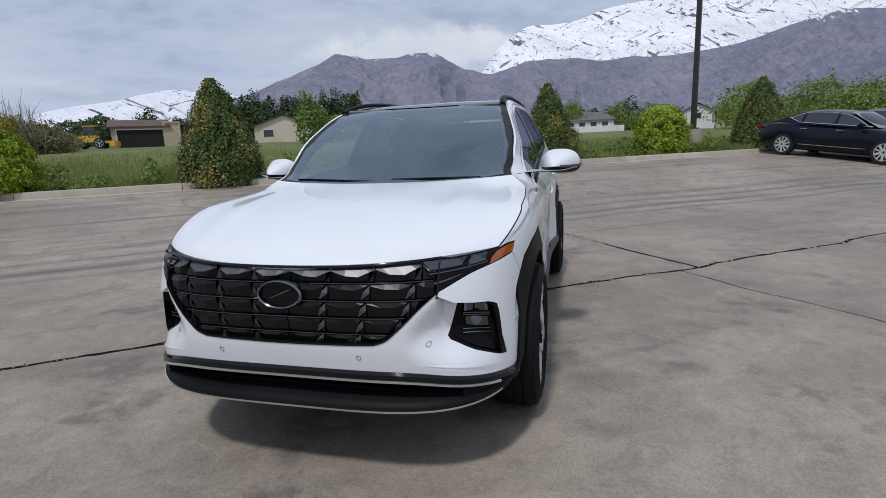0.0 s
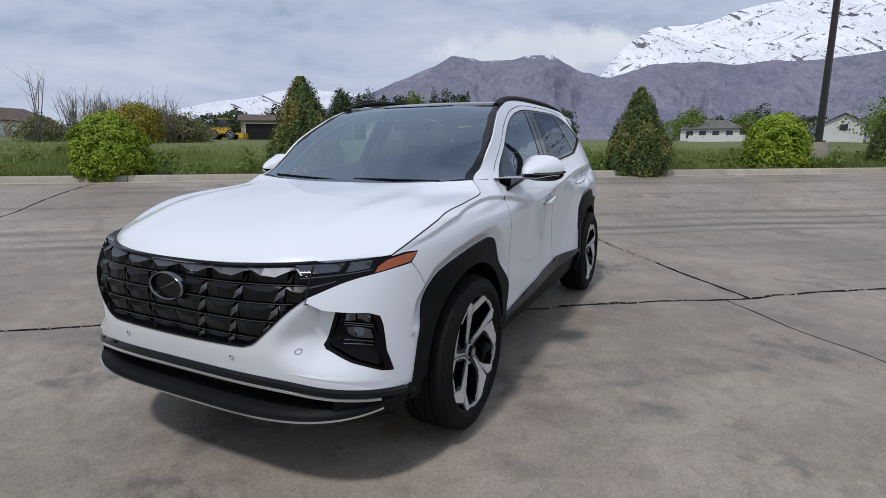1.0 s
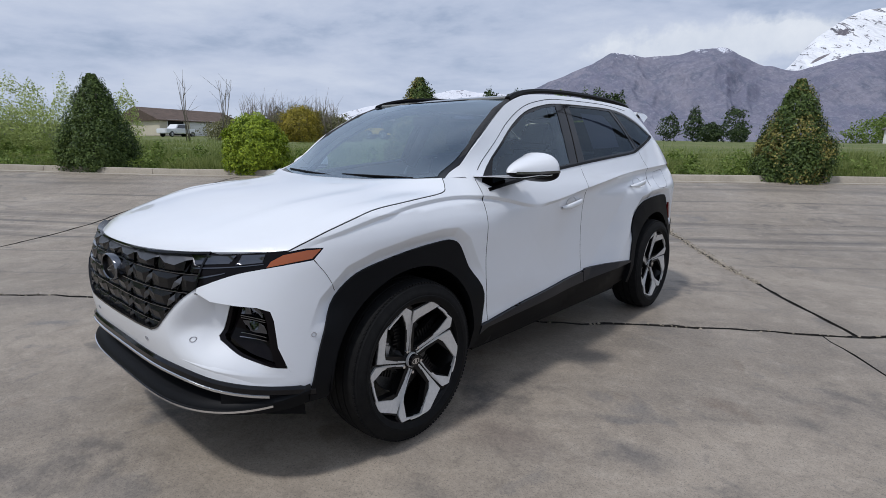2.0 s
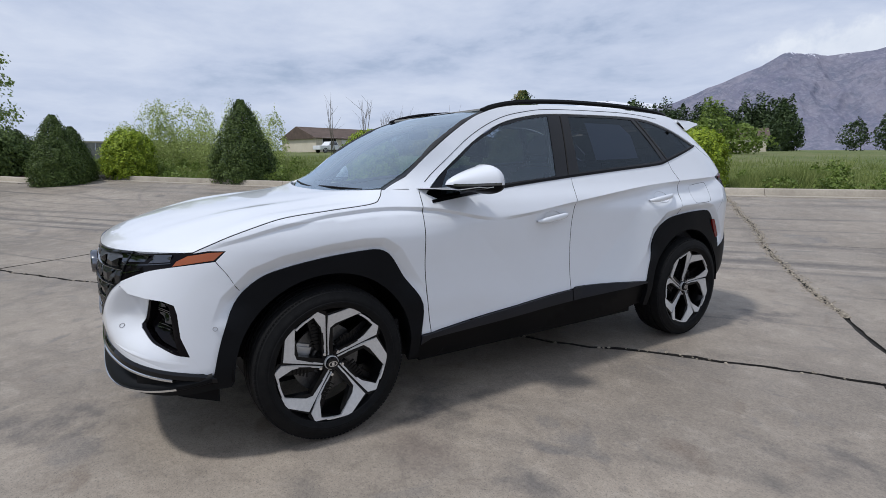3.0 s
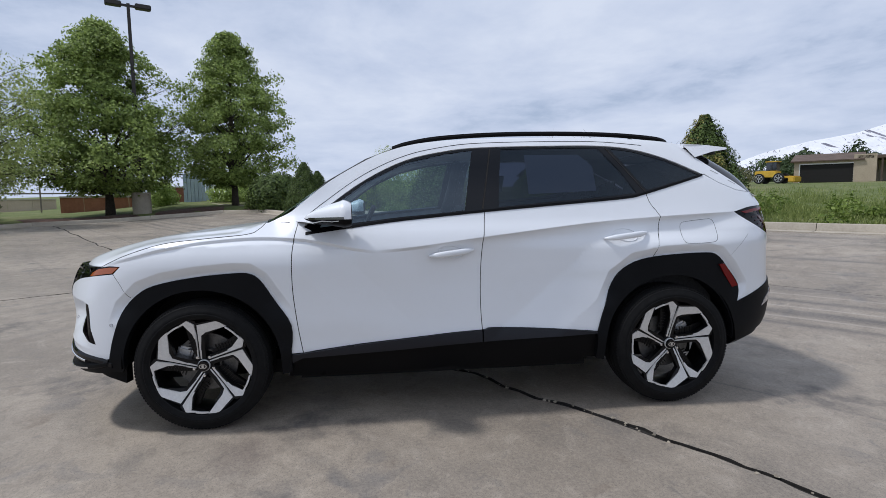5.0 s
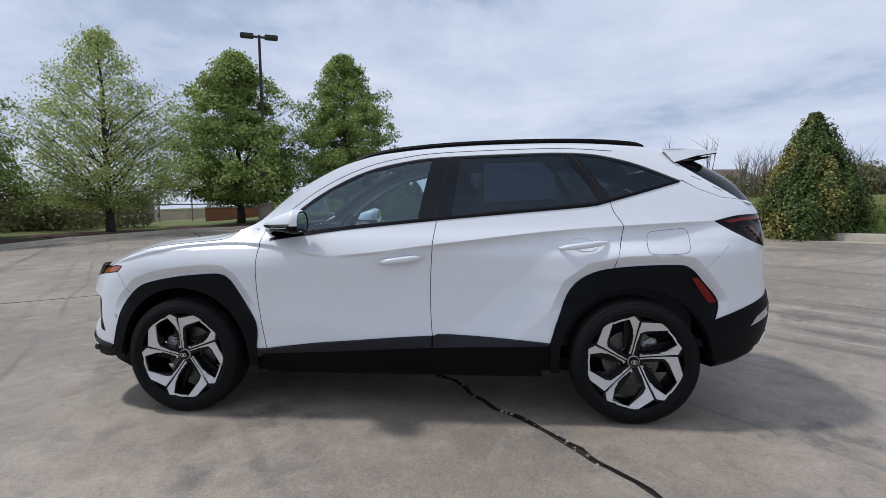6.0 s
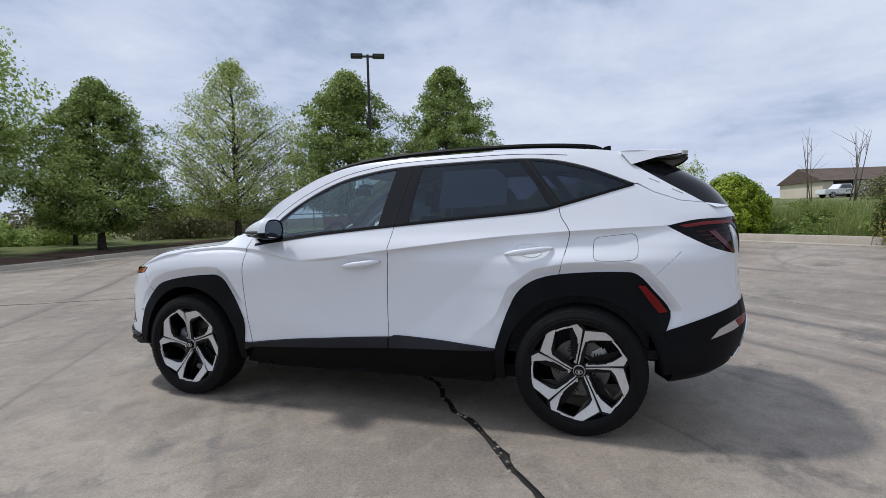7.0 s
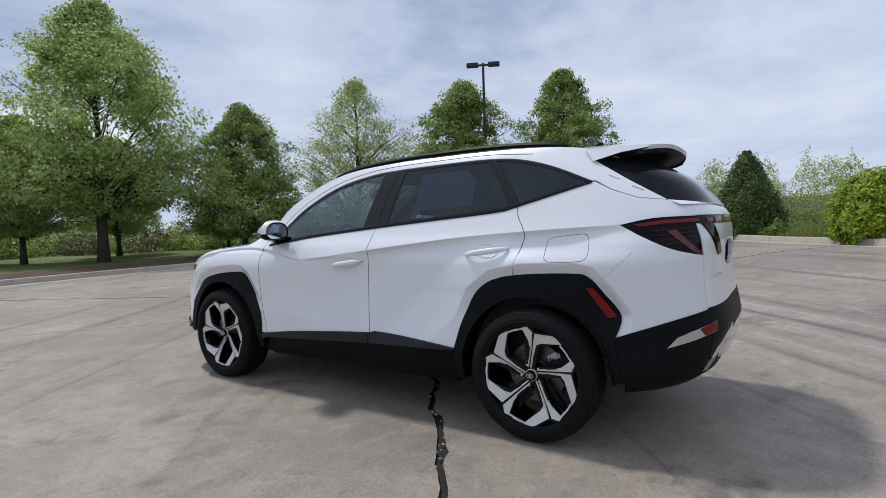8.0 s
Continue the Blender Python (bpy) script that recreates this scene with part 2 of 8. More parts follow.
    colour = mix(t, maths(t, "MULTIPLY", ramp(t, pale_dist, (0.0, 1.0), (3.9, 0.0)), ramp(t, cloud, (0.35, 0.48), (0.65, 0.12))), colour, (0.50, 0.425, 0.345))
    # single drips and scuffs that lie beside the car
    ragged = vmath(t, "ADD", at, vmath(t, "MULTIPLY", vmath(t, "SUBTRACT", node(t, "ShaderNodeTexNoise", None, Vector=at, Scale=9.0, Detail=4.0).outputs[1], (0.5, 0.5, 0.5)), (0.22, 0.22, 0)))
    for x0, y0, r, tone, k in ((1.68, -0.83, 0.17, (0.060, 0.060, 0.068), 0.8), (2.23, -0.02, 0.13, (0.062, 0.060, 0.060), 0.75), (1.84, -0.10, 0.12, (0.105, 0.066, 0.046), 0.6), (1.19, -1.08, 0.24, (0.088, 0.062, 0.058), 0.6), (1.21, -1.64, 0.16, (0.080, 0.076, 0.076), 0.5), (2.75, -1.9, 0.15, (0.085, 0.078, 0.076), 0.5), (2.5, 1.1, 0.20, (0.082, 0.078, 0.080), 0.5)):
        away = node(t, "ShaderNodeVectorMath", {"operation": "DISTANCE"}, i0=vmath(t, "MULTIPLY", ragged, (0.8, 1.25, 0)), i1=(x0 * 0.8, y0 * 1.25, 0)).outputs["Value"]
        colour = mix(t, maths(t, "MULTIPLY", ramp(t, maths(t, "DIVIDE", away, r), (0.15, 1.0), (1.0, 0.0)), k), colour, tone)
    # oil spots
    spots = node(t, "ShaderNodeTexVoronoi", None, Vector=vmath(t, "ADD", at, node(t, "ShaderNodeTexNoise", None, Vector=at, Scale=6.0).outputs[1]), Scale=0.75)
    blot = ramp(t, spots.outputs["Distance"], (0.07, 1.0), (0.24, 0.0))
    colour = mix(t, maths(t, "MULTIPLY", blot, maths(t, "MULTIPLY", ramp(t, cloud, (0.36, 0.0), (0.50, 1.0)), 0.85)), colour, (0.062, 0.056, 0.056))
    colour = mix(t, 0.27, colour, mix(t, ramp(t, fine, (0.3, 0.0), (0.7, 1.0)), (0.085, 0.072, 0.056), (0.56, 0.485, 0.385)))
    colour = mix(t, maths(t, "MULTIPLY", ramp(t, grit, (0.54, 0.0), (0.64, 1.0)), 0.65), colour, (0.095, 0.085, 0.075))
    t.links.new(colour, s.inputs["Base Color"])
    t.links.new(ramp(t, cloud, (0.3, 0.52), (0.7, 0.70)), s.inputs["Roughness"])
    bumped(t, s, maths(t, "ADD", grit, maths(t, "MULTIPLY", fine, 0.4)), 0.22, 0.003)
    return m


def ground_material():
    m, t, s, _ = surface("rough_grass_and_soil", (0.1, 0.12, 0.05), 0.95, spec=0.2)
    at = node(t, "ShaderNodeNewGeometry").outputs["Position"]
    a, b, c = noise_tex(t, at, 0.12, 5, 0.6), noise_tex(t, at, 1.1, 5, 0.65), noise_tex(t, at, 9.0, 4, 0.7)
    f = maths(t, "ADD", maths(t, "MULTIPLY", a, 0.5), maths(t, "MULTIPLY", b, 0.5))
    colour = ramp(t, f, (0.36, (0.070, 0.112, 0.030)), (0.50, (0.135, 0.162, 0.055)), (0.64, (0.25, 0.225, 0.125)))
    colour = mix(t, 0.35, colour, mix(t, c, (0.03, 0.05, 0.014), (0.22, 0.24, 0.10)))
    t.links.new(colour, s.inputs["Base Color"])
    bumped(t, s, c, 0.6, 0.08)
    return m


def mountain_material(name, snow_line, spread, haze):
    """Rock with scrub low down and snow in patches higher up, with far air's haze painted into the colour."""
    m, t, s, _ = surface(name, (0.2, 0.2, 0.2), 1.0, spec=0.0)
    at = node(t, "ShaderNodeNewGeometry").outputs["Position"]
    z = node(t, "ShaderNodeSeparateXYZ", None, Vector=at).outputs[2]
    x, y, _ = node(t, "ShaderNodeSeparateXYZ", None, Vector=at).outputs
    way = maths(t, "ARCTAN2", x, y)
    # gullies and ledges: downslope streaks and slanting strata, painting in relief shade besides rock
    def strata(turn, lean, along, scale, detail, rough):
        u = maths(t, "ADD", maths(t, "MULTIPLY", way, turn), maths(t, "MULTIPLY", z, lean))
        return noise_tex(t, node(t, "ShaderNodeCombineXYZ", None, X=u, Y=maths(t, "MULTIPLY", z, along), Z=maths(t, "MULTIPLY", way, turn * 0.12)).outputs[0], scale, detail, rough, 0.9)
    a = strata(46.0, 0.017, 0.007, 1.0, 8, 0.62)
    b = strata(52.0, -0.024, 0.009, 1.0, 8, 0.64)
    c = noise_tex(t, at, 0.0035, 7, 0.62, 0.8)
    fine = strata(150.0, 0.030, 0.030, 1.0, 6, 0.66)
    rock = mix(t, ramp(t, c, (0.40, 0.0), (0.60, 1.0)), (0.130, 0.116, 0.124), (0.215, 0.190, 0.182))
    rock = mix(t, ramp(t, a, (0.50, 0.0), (0.66, 0.35)), rock, (0.085, 0.078, 0.088))
    rock = mix(t, ramp(t, b, (0.56, 0.0), (0.70, 0.25)), rock, (0.30, 0.27, 0.26))
    rock = mix(t, ramp(t, fine, (0.52, 0.0), (0.66, 0.45)), rock, (0.085, 0.082, 0.082))
    scrub, speck = noise_tex(t, at, 0.016, 8, 0.72, 0.5), noise_tex(t, at, 0.05, 5, 0.7)
    rock = mix(t, ramp(t, scrub, (0.47, 0.0), (0.60, 0.75)), rock, (0.070, 0.076, 0.072))
    rock = mix(t, ramp(t, speck, (0.50, 0.0), (0.62, 0.5)), rock, (0.30, 0.275, 0.265))
    height = maths(t, "DIVIDE", maths(t, "SUBTRACT", z, snow_line), spread)
    bare = maths(t, "MAXIMUM", maths(t, "MULTIPLY", maths(t, "SUBTRACT", a, 0.535), 6.0), maths(t, "MAXIMUM", maths(t, "MULTIPLY", maths(t, "SUBTRACT", b, 0.54), 6.0), maths(t, "MULTIPLY", maths(t, "SUBTRACT", fine, 0.54), 6.0)))
    bare = maths(t, "MAXIMUM", bare, maths(t, "MULTIPLY", maths(t, "SUBTRACT", scrub, 0.56), 7.0))
    patch = maths(t, "SUBTRACT", maths(t, "MINIMUM", height, 1.0), maths(t, "MAXIMUM", bare, -0.3))
    snow = ramp(t, maths(t, "ADD", patch, maths(t, "MULTIPLY", maths(t, "SUBTRACT", c, 0.5), 1.2)), (0.40, 0.0), (0.56, 1.0))
    colour = mix(t, snow, rock, mix(t, a, (0.86, 0.88, 0.92), (0.95, 0.95, 0.95)))
    # the distance's blue haze goes straight into the surface colour
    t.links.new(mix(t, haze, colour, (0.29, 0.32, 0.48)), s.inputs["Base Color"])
    bumped(t, s, maths(t, "ADD", a, maths(t, "MULTIPLY", fine, 0.5)), 0.5, 40.0)
    return m


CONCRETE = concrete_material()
GROUND = ground_material()
KERB = grained("kerb_concrete", (0.33, 0.29, 0.235), (0.47, 0.42, 0.345), 1.6, 0.85, 0.4, 0.006, 14, "object", 0.08)
FILLER = grained("joint_dirt_and_gap_shade", (0.010, 0.009, 0.008), (0.026, 0.023, 0.020), 8, 0.95, 0.6, 0.01)
PEBBLE = grained("pebbles", (0.15, 0.125, 0.095), (0.38, 0.335, 0.265), 40, 0.9, 0.2, 0.002, 4, "island", 0.35)
BARK = grained("grey_brown_bark", (0.035, 0.028, 0.023), (0.10, 0.083, 0.07), 14, 0.95, 0.8, 0.02, 3)
LINDEN = leaf_material("linden_leaves", (0.090, 0.140, 0.034), (0.42, 0.52, 0.15), 0.38)
LINDEN_LIGHT = leaf_material("young_linden_leaves", (0.19, 0.28, 0.080), (0.58, 0.68, 0.25), 0.56)
PALE = leaf_material("pale_new_leaves", (0.24, 0.31, 0.085), (0.56, 0.62, 0.24), 0.40)
ARBOR = leaf_material("arborvitae_sprays", (0.022, 0.045, 0.013), (0.14, 0.20, 0.050), 0.16, 1.6)
ARBOR_GOLD = leaf_material("bronzed_arborvitae_sprays", (0.040, 0.055, 0.016), (0.40, 0.35, 0.10), 0.16, 1.1)
GOLDEN = leaf_material("yellow_green_shrub_leaves", (0.07, 0.14, 0.012), (0.46, 0.56, 0.05), 0.30, 1.3)
YELLOW = leaf_material("forsythia_bloom", (0.14, 0.13, 0.02), (0.42, 0.34, 0.04), 0.25, 1.5)
SCRUB = leaf_material("grey_green_scrub_leaves", (0.085, 0.088, 0.042), (0.27, 0.26, 0.125), 0.25, 0.6)
DARKWOOD = leaf_material("dark_conifer_leaves", (0.018, 0.036, 0.014), (0.085, 0.125, 0.045), 0.15, 0.4)
MIDWOOD = leaf_material("spring_green_leaves", (0.08, 0.13, 0.026), (0.25, 0.33, 0.075), 0.35, 0.4)
BLADES = leaf_material("grass_blades", (0.10, 0.15, 0.033), (0.33, 0.37, 0.125), 0.38, 0.7)
TWIGS = grained("bare_twigs", (0.13, 0.112, 0.09), (0.24, 0.21, 0.17), 9, 0.95, 0.3, 0.01)


# ---- the lie of the land ----
ALONG, ACROSS = np.array((0.803, 0.596)), np.array((-0.596, 0.803))   # the kerb's line, and from the lot towards the field
KERB_AT = 9.05                                                        # the kerb's face, across
SOUTH_KERB = [(40.0, -6.0), (12.0, -10.6), (-1.3, -13.2), (-8.6, -14.8), (-14.0, -15.3), (-18.6, -14.2), (-21.6, -11.0), (-22.4, -8.0), (-21.0, -5.8), (-18.6, -4.3), (-18.24, -2.27), (26.7, 31.1)]


def south_distance(x, y):
    """Distance to the south-western kerb, positive beyond it."""
    best, side = np.full(np.shape(x), 1e9), np.full(np.shape(x), -1.0)
    for (ax, ay), (bx, by) in zip(SOUTH_KERB, SOUTH_KERB[1:]):
        dx, dy = bx - ax, by - ay
        t = np.clip(((x - ax) * dx + (y - ay) * dy) / (dx * dx + dy * dy), 0, 1)
        d = np.hypot(x - ax - t * dx, y - ay - t * dy)
        s = np.where(dx * (y - ay) - dy * (x - ax) > 0, 1.0, -1.0)
        side = np.where(d < best, s, side)
        best = np.minimum(best, d)
    return best * side


def lie(x, y):
    """Height of the paving: level round the car, rising to the field, to the west and a little to the south."""
    x, y = np.asarray(x, float), np.asarray(y, float)
    c = x * ACROSS[0] + y * ACROSS[1]
    return 0.565 * smoothstep(1.8, 9.5, c) + 0.02 * np.maximum(0, -x - 7.0 - 5.0 * smoothstep(2.0, 8.0, c)) * smoothstep(60, 20, np.hypot(x, y)) + 0.12 * smoothstep(-6.0, -13.0, y)


def land(x, y):
    """Height of the soil: under the paving in the lot, a kerb's height above it outside."""
    x, y = np.asarray(x, float), np.asarray(y, float)
    c = x * ACROSS[0] + y * ACROSS[1]
    out = np.maximum(smoothstep(KERB_AT + 0.8, KERB_AT + 1.7, c), smoothstep(0.8, 1.7, south_distance(x, y)))
    far = np.maximum(0, c - KERB_AT)
    rise = 0.023 * np.minimum(far, 70) + 0.012 * np.maximum(0, far - 70)
    west = 0.01 * np.clip(-x - 26, 0, 300)
    rough = 0.05 * np.sin(x * 0.9 + np.sin(y * 0.7)) * np.sin(y * 1.1) * smoothstep(0.8, 4, np.maximum(c - KERB_AT, south_distance(x, y)))
    return lie(x, y) - 0.035 + 0.165 * out + rise + west + rough


def knots(*runs):
    out = []
    for a, b, step in runs:
        out += list(np.arange(a, b, step))
    return np.array(out + [runs[-1][1]])


def build_ground():
    xs = knots((-4600, -600, 400), (-600, -120, 40), (-120, -36, 4), (-36, 30, 0.5), (30, 120, 6), (120, 600, 40), (600, 4600, 400))
    X, Y = np.meshgrid(xs, xs, indexing="ij")
    U, V = X, Y
    Z = land(X, Y)
    n = len(xs)
    verts = np.stack((U, V, Z), -1).reshape(-1, 3)
    i, j = np.meshgrid(np.arange(n - 1), np.arange(n - 1), indexing="ij")
    a = (i * n + j).ravel()
    faces = np.stack((a, a + n, a + n + 1, a + 1), -1)
    me = mesh_of("ground", verts.tolist(), faces.tolist(), GROUND, True)
    tagged(link("ground", me), "rough spring grass and bare soil reaching the foothills", "ground", kind="structure")


def place(u, v):
    return ALONG * u + ACROSS * v


def jag(s, line, amount):
    """A joint's wander, the same for the slabs on both its sides."""
    bend = 0.20 * float(smoothstep(-0.4, -2.3, s)) + 0.07 * math.exp(-((s - 1.5) / 0.4) ** 2) - 0.09 * math.exp(-((s - 2.65) / 0.4) ** 2) if line == 0.06 else 0.0
    return bend + amount * (noise.fractal(Vector((s * 0.9, line * 7.3, 0)), 0.7, 2.1, 3) + 0.26 * noise.noise(Vector((s * 6.0, line * 3.1, 5))) + 0.09 * noise.noise(Vector((s * 17.0, line * 3.1, 9))))


def sway(line, g):
    return 0.055 if 2.5 < line < 2.9 else 0.06 if line == -6.1 else 3.0 * g


V_LINES = [(-40.0, 0.0), (-31.0, 0.002), (-22.0, 0.003), (-13.2, 0.003), (-8.7, 0.003), (-4.4, 0.004), (0.06, 0.028), (4.6, 0.0035), (8.6, 0.004), (KERB_AT + 0.02, 0.0)]
U_LINES = [(-33.5, 0.0), (-24.0, 0.003), (-15.0, 0.006), (-6.1, 0.026), (2.72, 0.0165), (11.7, 0.006), (20.6, 0.004), (29.5, 0.003), (40.0, 0.0)]


def build_slab(parent, a, b, c, d):
    """One concrete slab between two joints along and two across, with worn, wandering edges."""
    (u0, gu0), (u1, gu1), (v0, gv0), (v1, gv1) = a, b, c, d
    if 2.72 in (u0, u1):   # the cross joint steps aside where it meets the long one, and is worn wide beyond it
        step, g = (0.10, 0.027) if v0 > 0 else (-0.14, 0.009)
        (u0, gu0), (u1, gu1) = ((u, gu) if u != 2.72 else (u + step, g) for u, gu in (a, b))
    near = abs(u0) < 16 and v0 > -14
    nu, nv = max(4, int((u1 - u0) / (0.075 if near else 0.6))), max(3, int((v1 - v0) / (0.12 if near else 0.8)))
    verts, faces = [], []

    def wide(g, s, line):
        return g * (0.55 + 0.9 * abs(noise.noise(Vector((s * 2.2, line, 2.0)))) + 0.5 * max(0, noise.noise(Vector((s * 9.0, line, 4.0)))))
    for i in range(nu + 1):
        fu = i / nu
        for j in range(nv + 1):
            fv = j / nv
            u, v = u0 + (u1 - u0) * fu, v0 + (v1 - v0) * fv
            lo_u, hi_u = jag(v, u0, sway(u0, gu0)) + wide(gu0, v, u0), jag(v, u1, sway(u1, gu1)) - wide(gu1, v, u1)
            lo_v, hi_v = jag(u, v0, sway(v0, gv0)) + wide(gv0, u, v0), jag(u, v1, sway(v1, gv1)) - wide(gv1, u, v1)
            x, y = place(u + lo_u * (1 - fu) ** 3 + hi_u * fu ** 3, v + lo_v * (1 - fv) ** 3 + hi_v * fv ** 3)
            verts.append((x, y, float(lie(x, y)) - 0.003 * (i in (0, nu) or j in (0, nv))))
    w = nv + 1
    for i in range(nu):
        for j in range(nv):
            faces.append((i * w + j, (i + 1) * w + j, (i + 1) * w + j + 1, i * w + j + 1))
    rim = [i * w for i in range(nu + 1)] + [nu * w + j for j in range(1, nv + 1)] + [i * w + nv for i in range(nu - 1, -1, -1)] + [j for j in range(nv - 1, 0, -1)]
    base = len(verts)
    verts += [(verts[k][0], verts[k][1], verts[k][2] - 0.03) for k in rim]
    for k in range(len(rim)):
        n = (k + 1) % len(rim)
        faces.append((rim[n], rim[k], base + k, base + n))
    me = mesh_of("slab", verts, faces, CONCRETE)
    me.materials.append(FILLER)
    for k in range(nu * nv, len(faces)):   # sides of the joint in the filler's dark colour
        me.polygons[k].material_index = 1
    link("slab", me, parent)


def build_pavement():
    lot = thing("pavement", "weathered concrete parking lot with cracked joints and tyre marks", "pavement", kind="structure")
    for a, b in zip(U_LINES, U_LINES[1:]):
        for c, d in zip(V_LINES, V_LINES[1:]):
            build_slab(lot, a, b, c, d)
    us, vs = np.arange(-33.0, 40.1, 1.0), np.append(np.arange(-40.0, 9.0, 1.0), KERB_AT)
    grid = [[(*place(u, v), float(lie(*place(u, v))) - 0.02) for v in vs] for u in us]
    w = len(vs)
    link("joint_filler", mesh_of("joint_filler", [p for r in grid for p in r], [(i * w + j, (i + 1) * w + j, (i + 1) * w + j + 1, i * w + j + 1) for i in range(len(us) - 1) for j in range(w - 1)], FILLER), lot, "dark dirt packed in the joints")
    # crumbs and grit that lie in the wide joints
    rng = np.random.default_rng(5)
    verts, faces = [], []
    for k in range(2200):
        if k % 9:
            u, v = 2.82, rng.uniform(1.5, 9.0)
            p = place(u + jag(v, u, sway(u, 0)) + rng.normal(0, 0.014 + 0.026 * smoothstep(1.4, 2.4, v)), v)
        else:
            u = rng.uniform(-12, 9)
            p = place(u, 0.06 + jag(u, 0.06, sway(0.06, 0.028)) + rng.normal(0, 0.014))
        r = rng.uniform(0.004, 0.019)
        z = float(lie(*p))
        base = len(verts)
        for q in ((1, 0, 0), (-1, 0, 0), (0, 1, 0), (0, -1, 0), (0, 0, 1), (0, 0, -1)):
            verts.append((p[0] + q[0] * r * rng.uniform(.6, 1.2), p[1] + q[1] * r * rng.uniform(.6, 1.2), z - 0.001 + q[2] * r * 0.6))
        for f in ((0, 2, 4), (2, 1, 4), (1, 3, 4), (3, 0, 4), (2, 0, 5), (1, 2, 5), (3, 1, 5), (0, 3, 5)):
            faces.append(tuple(base + i for i in f))
    tagged(link("crack_grit", mesh_of("crack_grit", verts, faces, PEBBLE)), "loose grit and crumbs along the cracked joint", "gravel", kind="stuff")


def kerb_piece(parent, p, q, out):
    """One length of kerb from p to q, its back towards out, with a rounded edge."""
    p, q, out = np.array(p), np.array(q), np.array(out)
    way = (q - p) / np.linalg.norm(q - p)
    p, q = p + way * 0.006, q - way * 0.006
    section = [(-0.30, -0.03), (-0.30, 0.004), (-0.012, 0.012), (0.012, 0.125), (0.022, 0.142), (0.040, 0.150), (0.165, 0.150), (0.18, 0.14), (0.18, -0.05)]
    verts, faces = [], []
    steps = 8
    for i in range(steps + 1):
        c = p + (q - p) * i / steps
        for o, h in section:
            x, y = c + out * o
            b = c + out * 0.0
            wob = 0.004 * noise.noise(Vector((x * 2, y * 2, h * 9)))
            verts.append((x + out[0] * wob, y + out[1] * wob, float(lie(*b)) + h + wob))
    w = len(section)
    for i in range(steps):
        for k in range(w - 1):
            faces.append((i * w + k, i * w + k + 1, (i + 1) * w + k + 1, (i + 1) * w + k))
    faces += [tuple(range(w - 1, -1, -1)), tuple(steps * w + k for k in range(w))]
    me = mesh_of("kerb_length", verts, faces, KERB, True)
    me.set_sharp_from_angle(angle=radians(35))
    link("kerb_length", me, parent)


def build_kerbs():
    north = thing("kerb_north", "pale sand-coloured concrete kerb with open joints beside the field", "kerb", kind="structure")
    u = -33.0
    while u < 38:
        kerb_piece(north, place(u, KERB_AT), place(u + 3.05, KERB_AT), ACROSS)
        u += 3.05
    south = thing("kerb_south", "pale concrete kerb curving round the planting bed", "kerb", kind="structure")
    for (ax, ay), (bx, by) in zip(SOUTH_KERB[1:-2], SOUTH_KERB[2:-1]):
        a, b = np.array((ax, ay)), np.array((bx, by))
        n = max(1, round(np.linalg.norm(b - a) / 3.05))
        way = (b - a) / np.linalg.norm(b - a)
        for i in range(n):
            kerb_piece(south, a + (b - a) * i / n, a + (b - a) * (i + 1) / n, np.array((-way[1], way[0])))


# ---- mountains, as far as they can be ----
def build_range(name, label, material, profile, near, deep, foot, seed, crags, lobes):
    """A mountain range: a ridge whose elevation runs over the compass as profile gives it, with spurs and gullies."""
    az0, az1 = profile[0][0], profile[-1][0]
    ridge = pchip([p[0] for p in profile], [p[1] for p in profile])
    na, nd = int((az1 - az0) / 0.13), 72
    verts, faces = [], []
    for i in range(na + 1):
        az = az0 + (az1 - az0) * i / na
        e = float(ridge(az))
        for j in range(nd + 1):
            f = j / nd
            r = near + deep * f
            a = radians(az)
            x, y = -math.sin(a) * r, math.cos(a) * r
            top = math.tan(radians(e)) * (near + deep * 0.8)
            rise = (f / 0.8) ** 1.15 if f < 0.8 else 1 - (f - 0.8) * 1.5
            bend = noise.noise(Vector((az * 0.10 * lobes, f * 2.0, seed))) * 1.6
            spur = noise.fractal(Vector((x * 0.0011 * lobes + seed, y * 0.0011 * lobes, seed)), 0.9, 2.1, 7)
            gully = 1.25 - 0.62 * noise.ridged_multi_fractal(Vector((az * 0.13 * lobes + bend * 0.5, f * 2.3 + 0.25 * bend, seed + 3)), 0.9, 2.15, 6, 1.0, 1.8)
            body = rise * (1 + crags * (0.30 - 0.85 * gully) * max(0.0, 1 - rise ** 3.0)) + crags * 0.16 * spur * (rise * (1 - rise) * 3.2 + 0.06 * rise)
            body -= crags * 0.05 * gully * rise ** 3
            verts.append((x, y, foot + (top - foot) * max(0.0, body)))
    w = nd + 1
    for i in range(na):
        for j in range(nd):
            faces.append((i * w + j, i * w + j + 1, (i + 1) * w + j + 1, (i + 1) * w + j))
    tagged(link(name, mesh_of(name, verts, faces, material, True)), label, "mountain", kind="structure")


